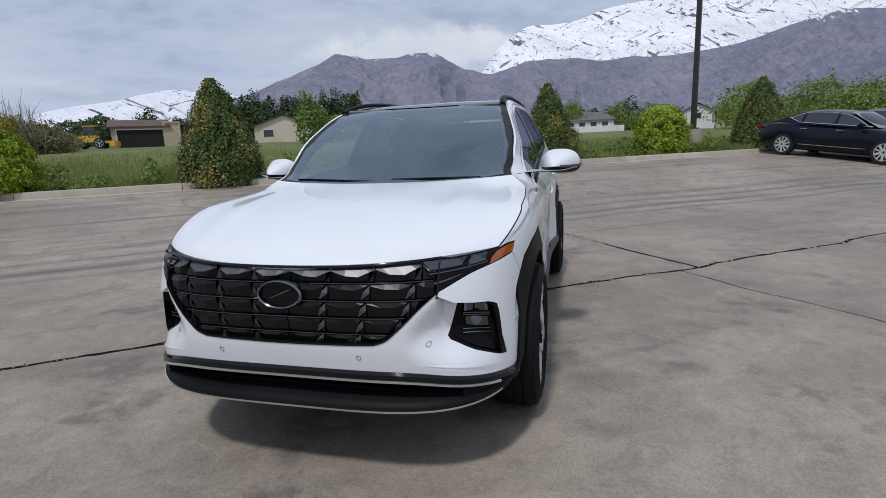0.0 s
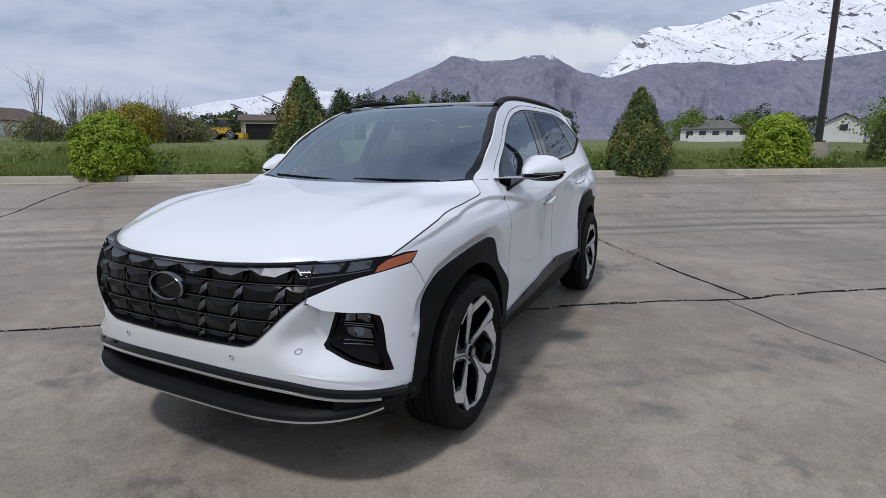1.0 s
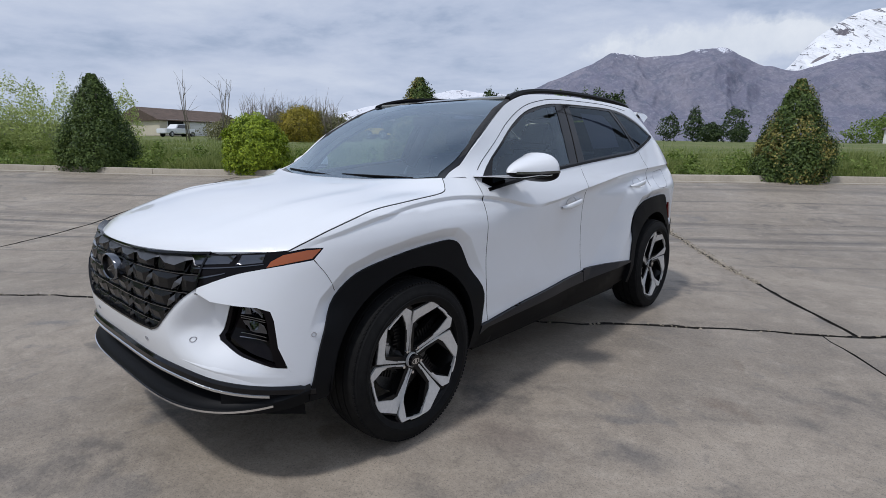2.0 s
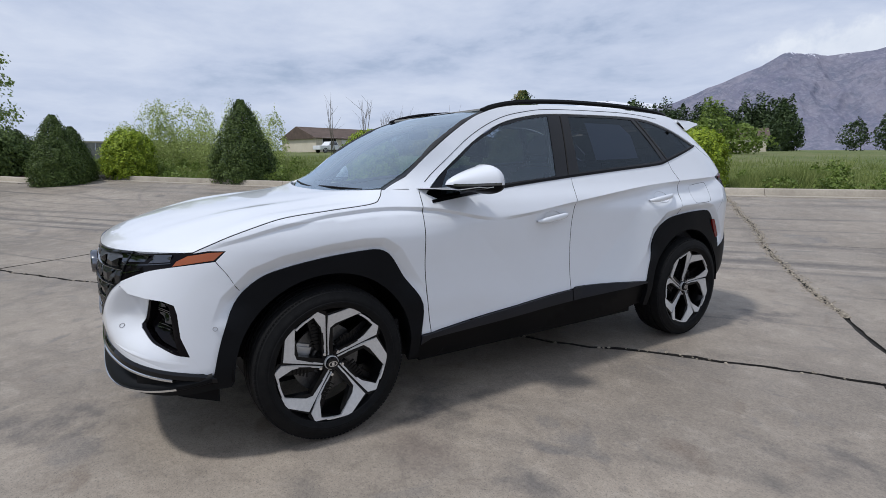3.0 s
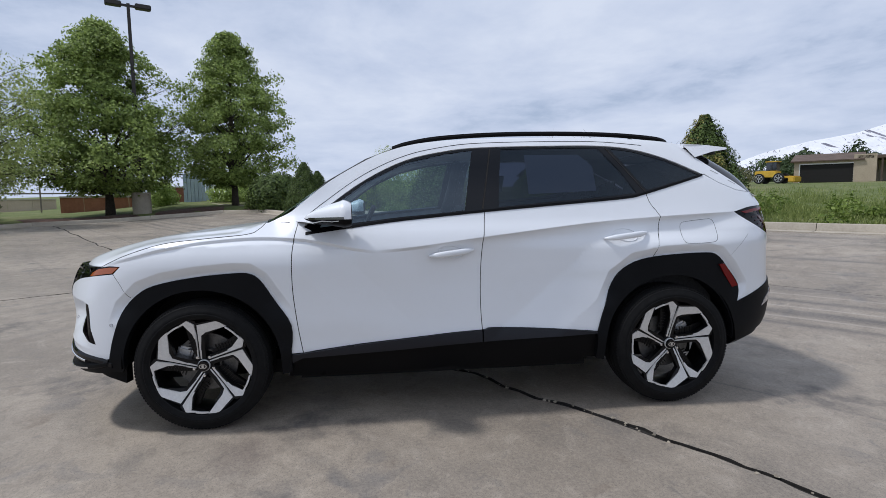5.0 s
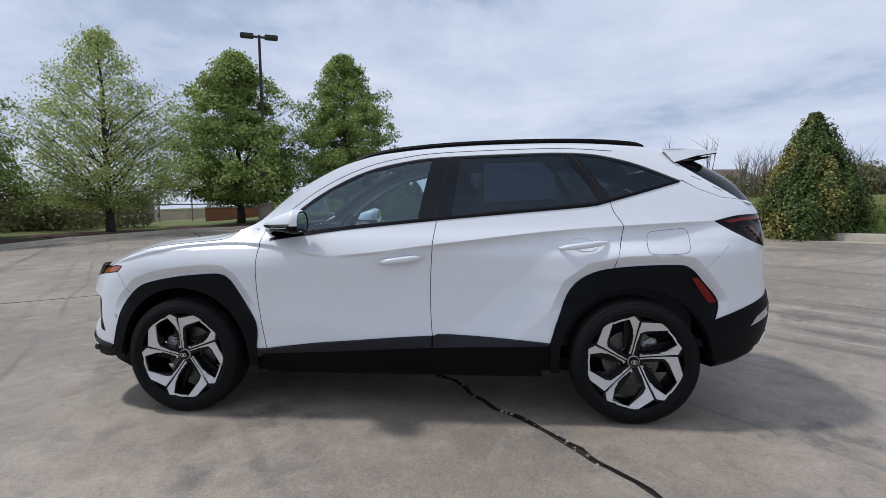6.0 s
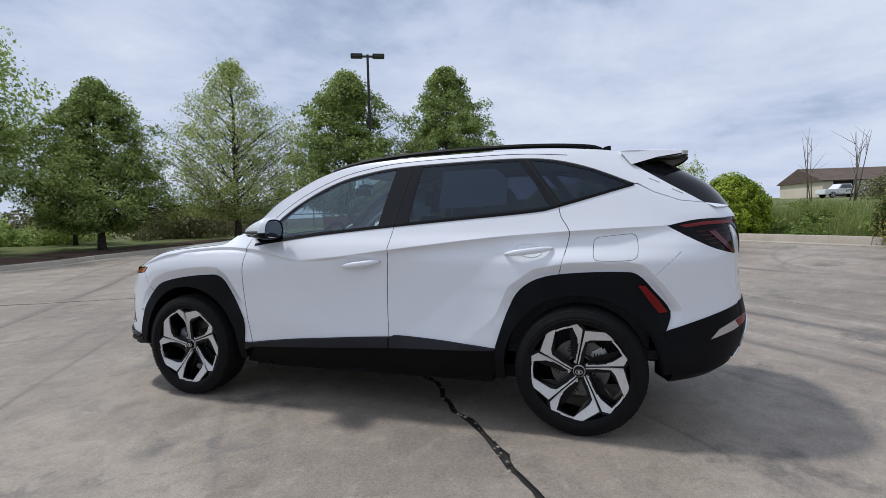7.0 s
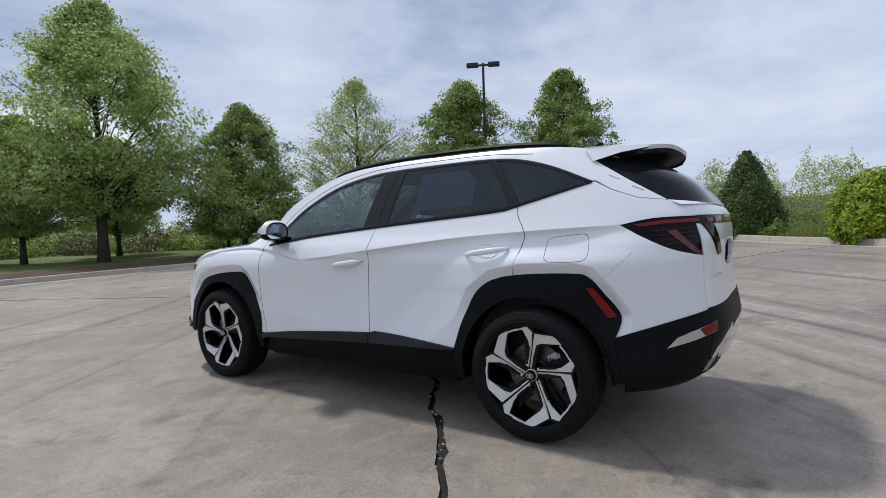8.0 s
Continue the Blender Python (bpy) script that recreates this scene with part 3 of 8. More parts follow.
def build_mountains():
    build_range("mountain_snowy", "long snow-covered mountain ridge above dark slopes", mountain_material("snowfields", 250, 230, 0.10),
                [(-62, 5.0), (-45, 7.2), (-33, 8.2), (-24, 11.0), (-18, 12.6), (-10.6, 13.0), (-5.7, 12.7), (-2.0, 12.3), (1.2, 11.4), (5.1, 11.4), (6.6, 10.9), (8.0, 9.9), (10.0, 7.4), (13, 5.2), (18, 3.0)],
                3400, 1250, 25, 11.0, 0.5, 1.0)
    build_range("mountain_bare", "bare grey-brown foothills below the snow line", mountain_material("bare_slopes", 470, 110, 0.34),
                [(-64, 4.0), (-40, 6.5), (-27, 8.6), (-21.6, 9.6), (-17.8, 8.9), (-13.5, 7.85), (-8.3, 7.7), (-2.7, 7.75), (1.2, 8.15), (4.5, 8.2), (7, 7.6), (9.3, 7.1), (11.5, 7.5), (13.5, 8.4), (15.2, 9.4), (17, 9.35),
                 (19, 9.0), (21.5, 9.15), (23.6, 9.35), (24.9, 9.45), (27, 8.5), (29.5, 7.5), (31.8, 6.7), (34.2, 5.7), (38, 4.3), (43, 2.6), (50, 1.5), (60, 1.2)],
                2300, 1100, 22, 4.0, 0.55, 1.25)
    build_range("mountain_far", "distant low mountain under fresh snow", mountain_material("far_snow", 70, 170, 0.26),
                [(26, 3.0), (31, 5.0), (36.2, 5.65), (38.8, 5.9), (40.1, 6.15), (41.5, 6.0), (43.5, 5.6), (45.7, 5.05), (48.8, 4.6), (51.7, 3.9), (55, 2.7), (60, 1.6), (64, 0.7), (67, 0.2)],
                3800, 750, 20, 23.0, 0.5, 1.5)


# ---- leaves ----
def leaf_mesh(name, at, face, size, material, seed=0, long=1.5, jitter=0.7):
    """Many small folded leaves at the places given, each turned about its outward way."""
    rng = np.random.default_rng(seed)
    at, n = np.asarray(at, float), len(at)
    out = np.asarray(face, float) + rng.normal(0, jitter, (n, 3))
    out /= np.linalg.norm(out, axis=1)[:, None] + 1e-9
    a = np.cross(out, rng.normal(0, 1, (n, 3)))
    a /= np.linalg.norm(a, axis=1)[:, None] + 1e-9
    b = np.cross(out, a)
    s = (size * rng.uniform(0.6, 1.35, n))[:, None]
    fold = out * s * 0.22
    v = np.stack((at - a * s * 0.5 * long, at + b * s * 0.5 + fold, at + a * s * 0.5 * long, at - b * s * 0.5 + fold), 1).reshape(-1, 3)
    k = np.arange(n)[:, None] * 4
    tri = np.concatenate((k + (0, 1, 2), k + (0, 2, 3)), 1).reshape(-1, 3)
    me = bpy.data.meshes.new(name)
    me.vertices.add(len(v))
    me.vertices.foreach_set("co", v.astype(np.float32).ravel())
    me.loops.add(len(tri) * 3)
    me.loops.foreach_set("vertex_index", tri.astype(np.int32).ravel())
    me.polygons.add(len(tri))
    me.polygons.foreach_set("loop_start", np.arange(0, len(tri) * 3, 3, dtype=np.int32))
    me.materials.append(material)
    me.update(calc_edges=True)
    return me


def build_tree(height, spread, seed, leaf, clumps=230, per=52, size=0.15, bare=0.0, trunk=0.16, clear=0.14, lean=0.0, label="", droop=0.25):
    """A linden: straight trunk, rising limbs, and a pointed oval crown of leaf clumps with gaps."""
    rng = np.random.default_rng(seed)
    tree = thing("tree", label or "broad-crowned linden tree in fresh green leaf", "tree", group="trees along the lot")
    verts, faces = [], []
    stem = [(0.05 * math.sin(k * 1.3 + seed) * k / 8, 0.05 * math.cos(k * 1.7 + seed) * k / 8 + lean * k, height * 0.97 * k / 10) for k in range(11)]
    tube(verts, faces, stem, [trunk * (1.25 if k == 0 else 1.0) * (1 - 0.93 * k / 10) + 0.012 for k in range(11)], 9)
    envelope = pchip((0, 0.06, 0.2, 0.38, 0.6, 0.8, 0.93, 1.0), (0.34, 0.78, 1.0, 0.97, 0.76, 0.46, 0.22, 0.05))
    points, outs = [], []
    bottom = height * clear
    dents = [(rng.uniform(0, 6.28), rng.uniform(0.1, 0.9), rng.uniform(0.12, 0.30)) for _ in range(9)]
    for c in range(clumps):
        h = rng.uniform(0, 1) ** 1.12
        w = rng.uniform(0, 2 * math.pi)
        r = spread * float(envelope(h)) * (rng.uniform(0.18, 1.0) ** 0.45)
        for dw, dh, dd in dents:
            gap = abs((w - dw + math.pi) % (2 * math.pi) - math.pi)
            if gap < 0.5 and abs(h - dh) < 0.12:
                r *= 1 - dd
        r *= rng.uniform(0.70, 1.14)
        r *= 1 + 0.16 * math.sin(3 * w + seed) * math.sin(5 * h + seed)
        z = bottom + (height - bottom) * h
        centre = Vector((r * math.cos(w), r * math.sin(w), z))
        n = int(per * rng.uniform(0.5, 1.4) * (1 - bare * smoothstep(0.15, 0.75, h)))
        cs = spread * rng.uniform(0.085, 0.165) * (1.1 - 0.3 * h)
        q = rng.normal(0, 1, (n, 3))
        q *= (rng.uniform(0, 1, n) ** 0.42 / np.linalg.norm(q, axis=1))[:, None]
        q[:, 2] = np.where(q[:, 2] < 0, q[:, 2] * 0.7, q[:, 2])   # fuller above than below
        q *= (cs * 1.2, cs * 1.2, cs * 0.95)
        away = np.array((math.cos(w), math.sin(w), 0.25))
        q[:, 2] -= droop * np.abs(q[:, :2] @ away[:2]) * 0.6
        points.append(q + np.array(centre))
        outs.append(np.tile(away + (0, 0, 0.5), (n, 1)))
        if c % (3 if bare < 0.3 else 2) == 0 and r > spread * 0.2:
            start = max(0.10, (z - r * 0.75) / height) if z - r * 0.75 > bottom * 0.75 else clear * rng.uniform(0.75, 1.25)
            k = start * 10 / 0.97
            s = Vector(stem[min(int(k), 10)]).lerp(Vector(stem[min(int(k) + 1, 10)]), k % 1)
            mid = s.lerp(centre, 0.5) + Vector((rng.normal(0, .12), rng.normal(0, .12), 0.05 * r))
            rad = 0.010 + trunk * (0.34 if bare < 0.3 else 0.2) * (r / spread) * (1 - h * 0.7)
            tube(verts, faces, [s, s.lerp(mid, 0.55) + Vector((0, 0, -0.04 * r)), mid, centre], [rad, rad * 0.75, rad * 0.5, 0.006], 5)
            for _ in range(2):
                tip = centre + Vector(rng.normal(0, cs * 0.6, 3))
                tube(verts, faces, [mid.lerp(centre, 0.5), tip], [rad * 0.3, 0.004], 4)
    link("trunk", mesh_of("trunk", verts, faces, BARK, True), tree)
    link("crown", leaf_mesh("crown", np.concatenate(points), np.concatenate(outs), size, leaf, seed), tree)
    return tree


def build_shrub(name, label, height, width, shape, leaf, seed, count, size, lumps=0.12, group="shrubs along the kerb", gold=None, long=1.5, cone=False):
    """A dense shrub: short stems and a lumpy shell of small leaves, thinning inwards."""
    rng = np.random.default_rng(seed)
    shrub = thing(name, label, "shrub", group=group)
    verts, faces = [], []
    for k in range(6):
        w, r = rng.uniform(0, 6.28), width * 0.16
        tube(verts, faces, [(0.05 * math.cos(w), 0.05 * math.sin(w), -0.1), (r * math.cos(w), r * math.sin(w), height * 0.35), (r * 1.3 * math.cos(w), r * 1.3 * math.sin(w), height * 0.75)], [0.035, 0.022, 0.006], 5)
    link("stems", mesh_of("stems", verts, faces, BARK, True), shrub)
    edge = pchip(*shape)
    # sprays: small upright tufts set over the shrub's form, over a thin inner layer
    tufts = int(90 + 150 * height)
    inner = count // 4
    per = (count - inner) // tufts
    at, slope = [], []
    for k in range(tufts):
        h = (k + rng.uniform(0, 1)) / tufts
        h = 1 - math.sqrt(1 - h * .985) if cone else h * .97
        w = 2.39996 * k + rng.normal(0, .25)
        bulge = noise.fractal(Vector((math.cos(w) * 1.6, math.sin(w) * 1.6, h * 3.2 + seed)), 0.8, 2.1, 3)
        r = width / 2 * float(edge(h)) * (1 + lumps * 1.3 * bulge) * rng.uniform(.86, 1.03)
        big = width * rng.uniform(.065, .125) * (1.0 - .45 * h if cone else 1.0)
        q = rng.normal(0, 1, (per, 3))
        q *= (rng.uniform(0, 1, per) ** .40 / np.linalg.norm(q, axis=1))[:, None]
        out = np.array((math.cos(w), math.sin(w), .45 if cone else .25 + h))
        taper = 1 - .55 * np.clip(q[:, 2:3], 0, 1)
        q = q * (big, big, big * (1.55 if cone else .95)) * np.concatenate((taper, taper, np.ones((per, 1))), 1)
        p = q + (r * math.cos(w), r * math.sin(w), height * h * .97 + .05)
        at.append(p)
        slope.append(out + q / big * .8)
    h, w = rng.uniform(0, .93, inner), rng.uniform(0, 6.283, inner)
    r = width / 2 * edge(h) * rng.uniform(.62, .86, inner)
    at.append(np.stack((r * np.cos(w), r * np.sin(w), height * h), -1))
    slope.append(np.stack((np.cos(w), np.sin(w), .3 + 0 * h), -1))
    at, slope = np.concatenate(at), np.concatenate(slope)
    at[:, 2] = np.maximum(at[:, 2], .02)
    split = np.zeros(len(at), bool)
    if gold is not None:
        patch = np.array([noise.noise(Vector((p[0] * 1.7, p[1] * 1.7, p[2] * 1.5 + seed * 2))) for p in at])
        split = (patch + rng.normal(0, 0.20, len(at))) > 0.24
        link("bronzed_sprays", leaf_mesh("bronzed_sprays", at[split], slope[split], size, gold, seed + 1, long, .5), shrub, "bronze-yellow tips")
    link("foliage", leaf_mesh("foliage", at[~split], slope[~split], size, leaf, seed, long, .5), shrub)
    return shrub


CONE = ((0, 0.08, 0.25, 0.5, 0.75, 0.9, 1.0), (0.74, 0.93, 0.95, 0.70, 0.38, 0.16, 0.02))
BALL = ((0, 0.12, 0.4, 0.7, 0.9, 1.0), (0.62, 0.9, 1.0, 0.86, 0.52, 0.10))


def stand(x, y, turn=0.0, grow=1.0, sink=0.03):
    return pose(x, y, float(land(x, y)) - sink, 0, 0, turn) @ Matrix.Scale(grow, 4)


def put(made, x, y, turn=0.0, grow=1.0):
    made.matrix_basis = stand(x, y, turn, grow)
    return made


def again(made, x, y, turn=0.0, grow=1.0):
    """Another plant of the same growth elsewhere."""
    made = copy_thing(made, pose(x, y, float(land(x, y)) - 0.03, 0, 0, turn))
    made.scale = (grow, grow, grow)
    return made


def build_planting():
    dark = "dark green conical evergreen with bronze-tipped sprays beside the kerb"
    cone = build_shrub("cone_evergreen", dark, 2.66, 1.80, CONE, ARBOR, 3, 34000, 0.036, 0.10, gold=ARBOR_GOLD, cone=True)
    put(cone, -7.06, 6.68, 20)
    second = build_shrub("cone_evergreen", dark, 2.55, 1.62, CONE, ARBOR, 8, 30000, 0.037, 0.13, gold=ARBOR_GOLD, cone=True)
    put(second, 0.15, 11.75)
    again(second, 7.5, 18.3, 100, 1.12)
    plain = build_shrub("cone_evergreen", "dark green conical evergreen beside the kerb", 2.80, 1.90, CONE, ARBOR, 15, 28000, 0.040, 0.12, cone=True)
    put(plain, -14.34, 1.55, 60)
    again(plain, -17.3, -3.4, 200, 0.84)
    again(plain, -18.2, -3.0, 20, 0.70)
    ball = build_shrub("round_shrub", "rounded yellow-green shrub in bright new leaf", 1.50, 1.40, BALL, GOLDEN, 21, 24000, 0.034, 0.15, long=2.2)
    put(ball, -10.57, 4.10, 0, 1.04)
    again(ball, 3.7, 15.3, 80, 1.12)
    again(ball, -4.0, 9.25, 190, 0.98)
    again(ball, -18.0, -1.4, 250, 1.13)
    hedge = build_shrub("hedge_shrub", "broad dark green shrub beside the conical evergreens", 1.75, 2.5, BALL, ARBOR, 27, 15000, 0.065, 0.14, long=1.9)
    put(hedge, -22.0, -5.4, 30)
    forsythia = build_shrub("forsythia", "loose shrub in golden-yellow bloom at the field's edge", 2.3, 2.6, BALL, YELLOW, 33, 9000, 0.07, 0.25, group="")
    put(forsythia, -34.4, 20.9, 0, 1.22)


def build_trees():
    broad = build_tree(8.4, 3.9, 1, LINDEN, 500, 115, 0.092, label="broad-crowned linden tree in dark green leaf", trunk=0.17)
    put(broad, -24.3, -14.0, 40, 1.10)
    again(broad, -11.8, -18.6, 160, 0.80)
    slim = build_tree(9.0, 3.4, 6, LINDEN, 460, 105, 0.092, label="tall pointed linden tree with open fresh green crown", trunk=0.16)
    put(slim, -26.5, -8.5, 0, 1.02)
    thin = build_tree(8.6, 3.8, 12, PALE, 520, 70, 0.075, 0.45, label="thin-crowned linden with pale new leaves and bare twigs", trunk=0.16)
    put(thin, -17.5, -16.6, 80)
    low = build_tree(9.6, 4.2, 17, LINDEN_LIGHT, 520, 108, 0.086, 0.12, label="large shade tree with a stout trunk and loose green crown", trunk=0.19, clear=0.22)
    put(low, -6.6, -20.6, 10, 1.07)
    again(low, -2.2, -24.5, 200, 0.8)
    again(low, -4.9, -23.6, 290, 0.62)
    again(low, -9.4, -25.4, 75, 0.60)
    again(thin, -14.6, -24.0, 75, 0.6)


def build_brush():
    """Scrub, bare thicket and far woods; nobody could count their stems."""
    rng = np.random.default_rng(77)

    def wood(name, label, spots, leaf, per, size, seed):
        pts, outs = [], []
        for x, y, w, h, base in spots:
            n = per
            q = rng.normal(0, 1, (n, 3))
            q /= np.linalg.norm(q, axis=1)[:, None]
            q *= (rng.uniform(0.25, 1.0, n) ** 0.4)[:, None]
            lump = 1 + 0.25 * np.sin(q[:, 0] * 5 + x) * np.sin(q[:, 1] * 4 + y) + 0.12 * np.sin(q[:, 2] * 9 + x)
            z = float(land(x, y)) + base
            taper = 1 - 0.45 * np.clip(q[:, 2], 0, 1)
            pts.append(np.stack((x + q[:, 0] * w * lump * taper, y + q[:, 1] * w * lump * taper, z + h / 2 + q[:, 2] * h / 2 * lump), -1))
            outs.append(q + (0, 0, 0.4))
        tagged(link(name, leaf_mesh(name, np.concatenate(pts), np.concatenate(outs), size, leaf, seed)), label, "trees", kind="stuff")

    def ring(az0, az1, d0, d1, n, w, h, eye=(2.5, -1.0)):
        out = []
        for k in range(n):
            a, d = radians(rng.uniform(az0, az1)), rng.uniform(d0, d1)
            out.append((eye[0] - math.sin(a) * d, eye[1] + math.cos(a) * d, w * rng.uniform(0.7, 1.3), h * rng.uniform(0.7, 1.25), -0.3))
        return out
    wood("far_wood", "belt of dark conifers and poplars beyond the houses", ring(24, 38, 120, 150, 46, 3.0, 9.5) + ring(40, 52, 110, 150, 9, 3.6, 6.0) + ring(-8, 4, 140, 170, 9, 4.5, 7.0) + ring(12, 22, 150, 175, 6, 3.5, 7.5), DARKWOOD, 1150, 0.39, 1)
    wood("spring_wood", "line of fresh green trees behind the field", ring(-36, -13, 75, 110, 22, 4.2, 6.5) + ring(-8, 5, 90, 120, 9, 3.4, 5.0) + ring(28, 31, 62, 66, 2, 2.4, 5.0) + ring(-70, -36, 60, 120, 22, 4.0, 7), MIDWOOD, 1450, 0.25, 2)
    wood("scrub_thicket", "grey-green budding thicket at the field's edge", ring(53.5, 63, 46, 62, 30, 2.2, 2.9) + ring(62, 66, 55, 65, 4, 2.2, 2.6), SCRUB, 1900, 0.12, 3)
    wood("lot_scrub", "low scrub and saplings behind the planting bed", ring(126, 172, 29, 42, 44, 1.8, 2.1), SCRUB, 1000, 0.12, 4)
    wood("sapling_scrub", "airy yellow-green saplings between the evergreens", ring(77, 91, 24, 28, 17, 0.85, 2.7), PALE, 1900, 0.05, 6)
    weeds = [(*place(rng.uniform(-24, 22), KERB_AT + 0.35 + rng.exponential(1.6)), rng.uniform(0.15, 0.45), rng.uniform(0.2, 0.65), -0.05) for _ in range(170)]
    wood("weeds", "leafy weeds in clumps along the kerb", weeds, MIDWOOD, 180, 0.055, 7)
    # the last ring's light leaf colour stands in for backlight through foliage
    wood("green_understory", "young green shrubs under the lindens", ring(103, 106, 33, 36, 3, 0.9, 1.6) + ring(111, 114, 33, 36, 2, 0.9, 1.5) + ring(126, 150, 30, 37, 5, 1.2, 1.4) + ring(152, 176, 32, 44, 12, 1.8, 2.6), LINDEN_LIGHT, 1600, 0.10, 5)
    # bare stems
    verts, faces = [], []
    for k in range(190):
        a = radians(rng.uniform(54, 63) if k > 6 else (65.6, 68.6)[k % 2] + rng.normal(0, .15))
        d = rng.uniform(44, 60) if k > 6 else 42
        x, y = 2 - math.sin(a) * d, -2 + math.cos(a) * d
        z, h = float(land(x, y)), rng.uniform(1.8, 3.9) if k > 6 else 4.4
        lean = rng.normal(0, 0.25, 2)
        top = Vector((x + lean[0] * h * 0.5, y + lean[1] * h * 0.5, z + h))
        tube(verts, faces, [(x, y, z - 0.2), Vector((x, y, z)).lerp(top, 0.5) + Vector((rng.normal(0, .15), rng.normal(0, .15), 0)), top], [0.045, 0.03, 0.008], 4)
        for _ in range(4):
            s = Vector((x, y, z)).lerp(top, rng.uniform(0.35, 0.9))
            tube(verts, faces, [s, s + Vector((rng.normal(0, 0.5), rng.normal(0, 0.5), rng.uniform(0.5, 1.5)))], [0.016, 0.005], 3)
    tagged(link("bare_thicket", mesh_of("bare_thicket", verts, faces, TWIGS, True)), "leafless grey stems standing above the thicket", "trees", kind="stuff")
    # grass and weeds behind the kerb
    n = 170000
    u, v = rng.uniform(-26, 24, n), KERB_AT + 0.22 + rng.exponential(5.5, n)
    x, y = ALONG[0] * u + ACROSS[0] * v, ALONG[1] * u + ACROSS[1] * v
    tuft = np.array([noise.noise(Vector((a * 0.5, b * 0.5, 3.0))) for a, b in zip(x, y)])
    tall = 0.04 + 0.52 * np.clip(tuft - 0.02, 0, 1) + 0.06 * rng.uniform(0, 1, n)
    z = land(x, y) - 0.01
    s = rng.normal(0, 0.45, (n, 2)) * tall[:, None]
    w = rng.uniform(0, 6.28, n)
    wide = 0.007 + 0.012 * rng.uniform(0, 1, n)
    vv = np.stack((np.stack((x - np.cos(w) * wide, y - np.sin(w) * wide, z), -1), np.stack((x + np.cos(w) * wide, y + np.sin(w) * wide, z), -1), np.stack((x + s[:, 0], y + s[:, 1], z + tall * 1.3), -1)), 1).reshape(-1, 3)
    me = mesh_of("grass", vv.tolist(), (np.arange(n)[:, None] * 3 + (0, 1, 2)).tolist(), BLADES)
    tagged(link("grass", me), "uneven green grass and weeds along the kerb", "grass", kind="stuff")


# ---- houses, poles, cars and walls round the lot ----
STUCCO = grained("tan_stucco", (0.40, 0.33, 0.24), (0.50, 0.42, 0.31), 0.8, 0.9, 0.2, 0.01, 12)
CREAM = grained("cream_siding", (0.55, 0.49, 0.38), (0.64, 0.58, 0.46), 0.6, 0.85, 0.2, 0.01, 12)
PALE_WALL = grained("white_siding", (0.62, 0.62, 0.60), (0.74, 0.73, 0.71), 0.6, 0.8, 0.2, 0.01, 12)
SHINGLE = grained("brown_shingles", (0.075, 0.052, 0.040), (0.135, 0.095, 0.075), 1.2, 0.9, 0.5, 0.03, 8)
GREY_SHINGLE = grained("grey_shingles", (0.09, 0.085, 0.08), (0.16, 0.15, 0.14), 1.2, 0.9, 0.5, 0.03, 8)
# shade inside the open garages, put on as flat dark panels
OPENING_SHADE = surface("interior_shade", (0.012, 0.011, 0.010), 0.9)[0]
PANE = surface("house_pane", (0.04, 0.05, 0.06), 0.08)[0]
BRONZE = grained("bronze_pole_paint", (0.020, 0.016, 0.013), (0.035, 0.028, 0.024), 6, 0.5, 0.1, 0.003, 8)
GREY_WALL = grained("grey_block_wall", (0.17, 0.17, 0.165), (0.25, 0.25, 0.24), 1.2, 0.9, 0.4, 0.01, 8)
TERRACOTTA = grained("terracotta_wall", (0.22, 0.085, 0.045), (0.32, 0.14, 0.08), 0.8, 0.9, 0.3, 0.01, 8)
SHED_BLUE = grained("pale_blue_metal", (0.30, 0.38, 0.44), (0.40, 0.48, 0.54), 2, 0.5, 0.1, 0.005, 8)
NAVY = surface("dark_blue_metallic_paint", (0.004, 0.0045, 0.012), 0.22, 0.0, spec=0.32)[0]
TRUCK_WHITE = surface("white_truck_paint", (0.75, 0.76, 0.77), 0.35, coat=0.8)[0]
YELLOW_PAINT = grained("worn_yellow_paint", (0.55, 0.33, 0.03), (0.70, 0.45, 0.05), 3, 0.5, 0.1, 0.005, 8)
BLACK_TYRE = surface("far_tyre", (0.012, 0.012, 0.012), 0.8)[0]
ALLOY_FAR = surface("far_alloy", (0.72, 0.73, 0.75), 0.35, 0.6)[0]
GLASS_FAR = surface("far_car_glass", (0.02, 0.025, 0.03), 0.05, coat=1.0)[0]
MULCH = grained("red_brown_mulch", (0.045, 0.022, 0.015), (0.12, 0.065, 0.045), 3, 0.95, 0.8, 0.03, 8)
BRIGHT = surface("bright_window_trim", (0.7, 0.71, 0.72), 0.2, 1.0)[0]
TAIL_RED = surface("far_tail_lamp", (0.25, 0.01, 0.01), 0.1, coat=1.0)[0]


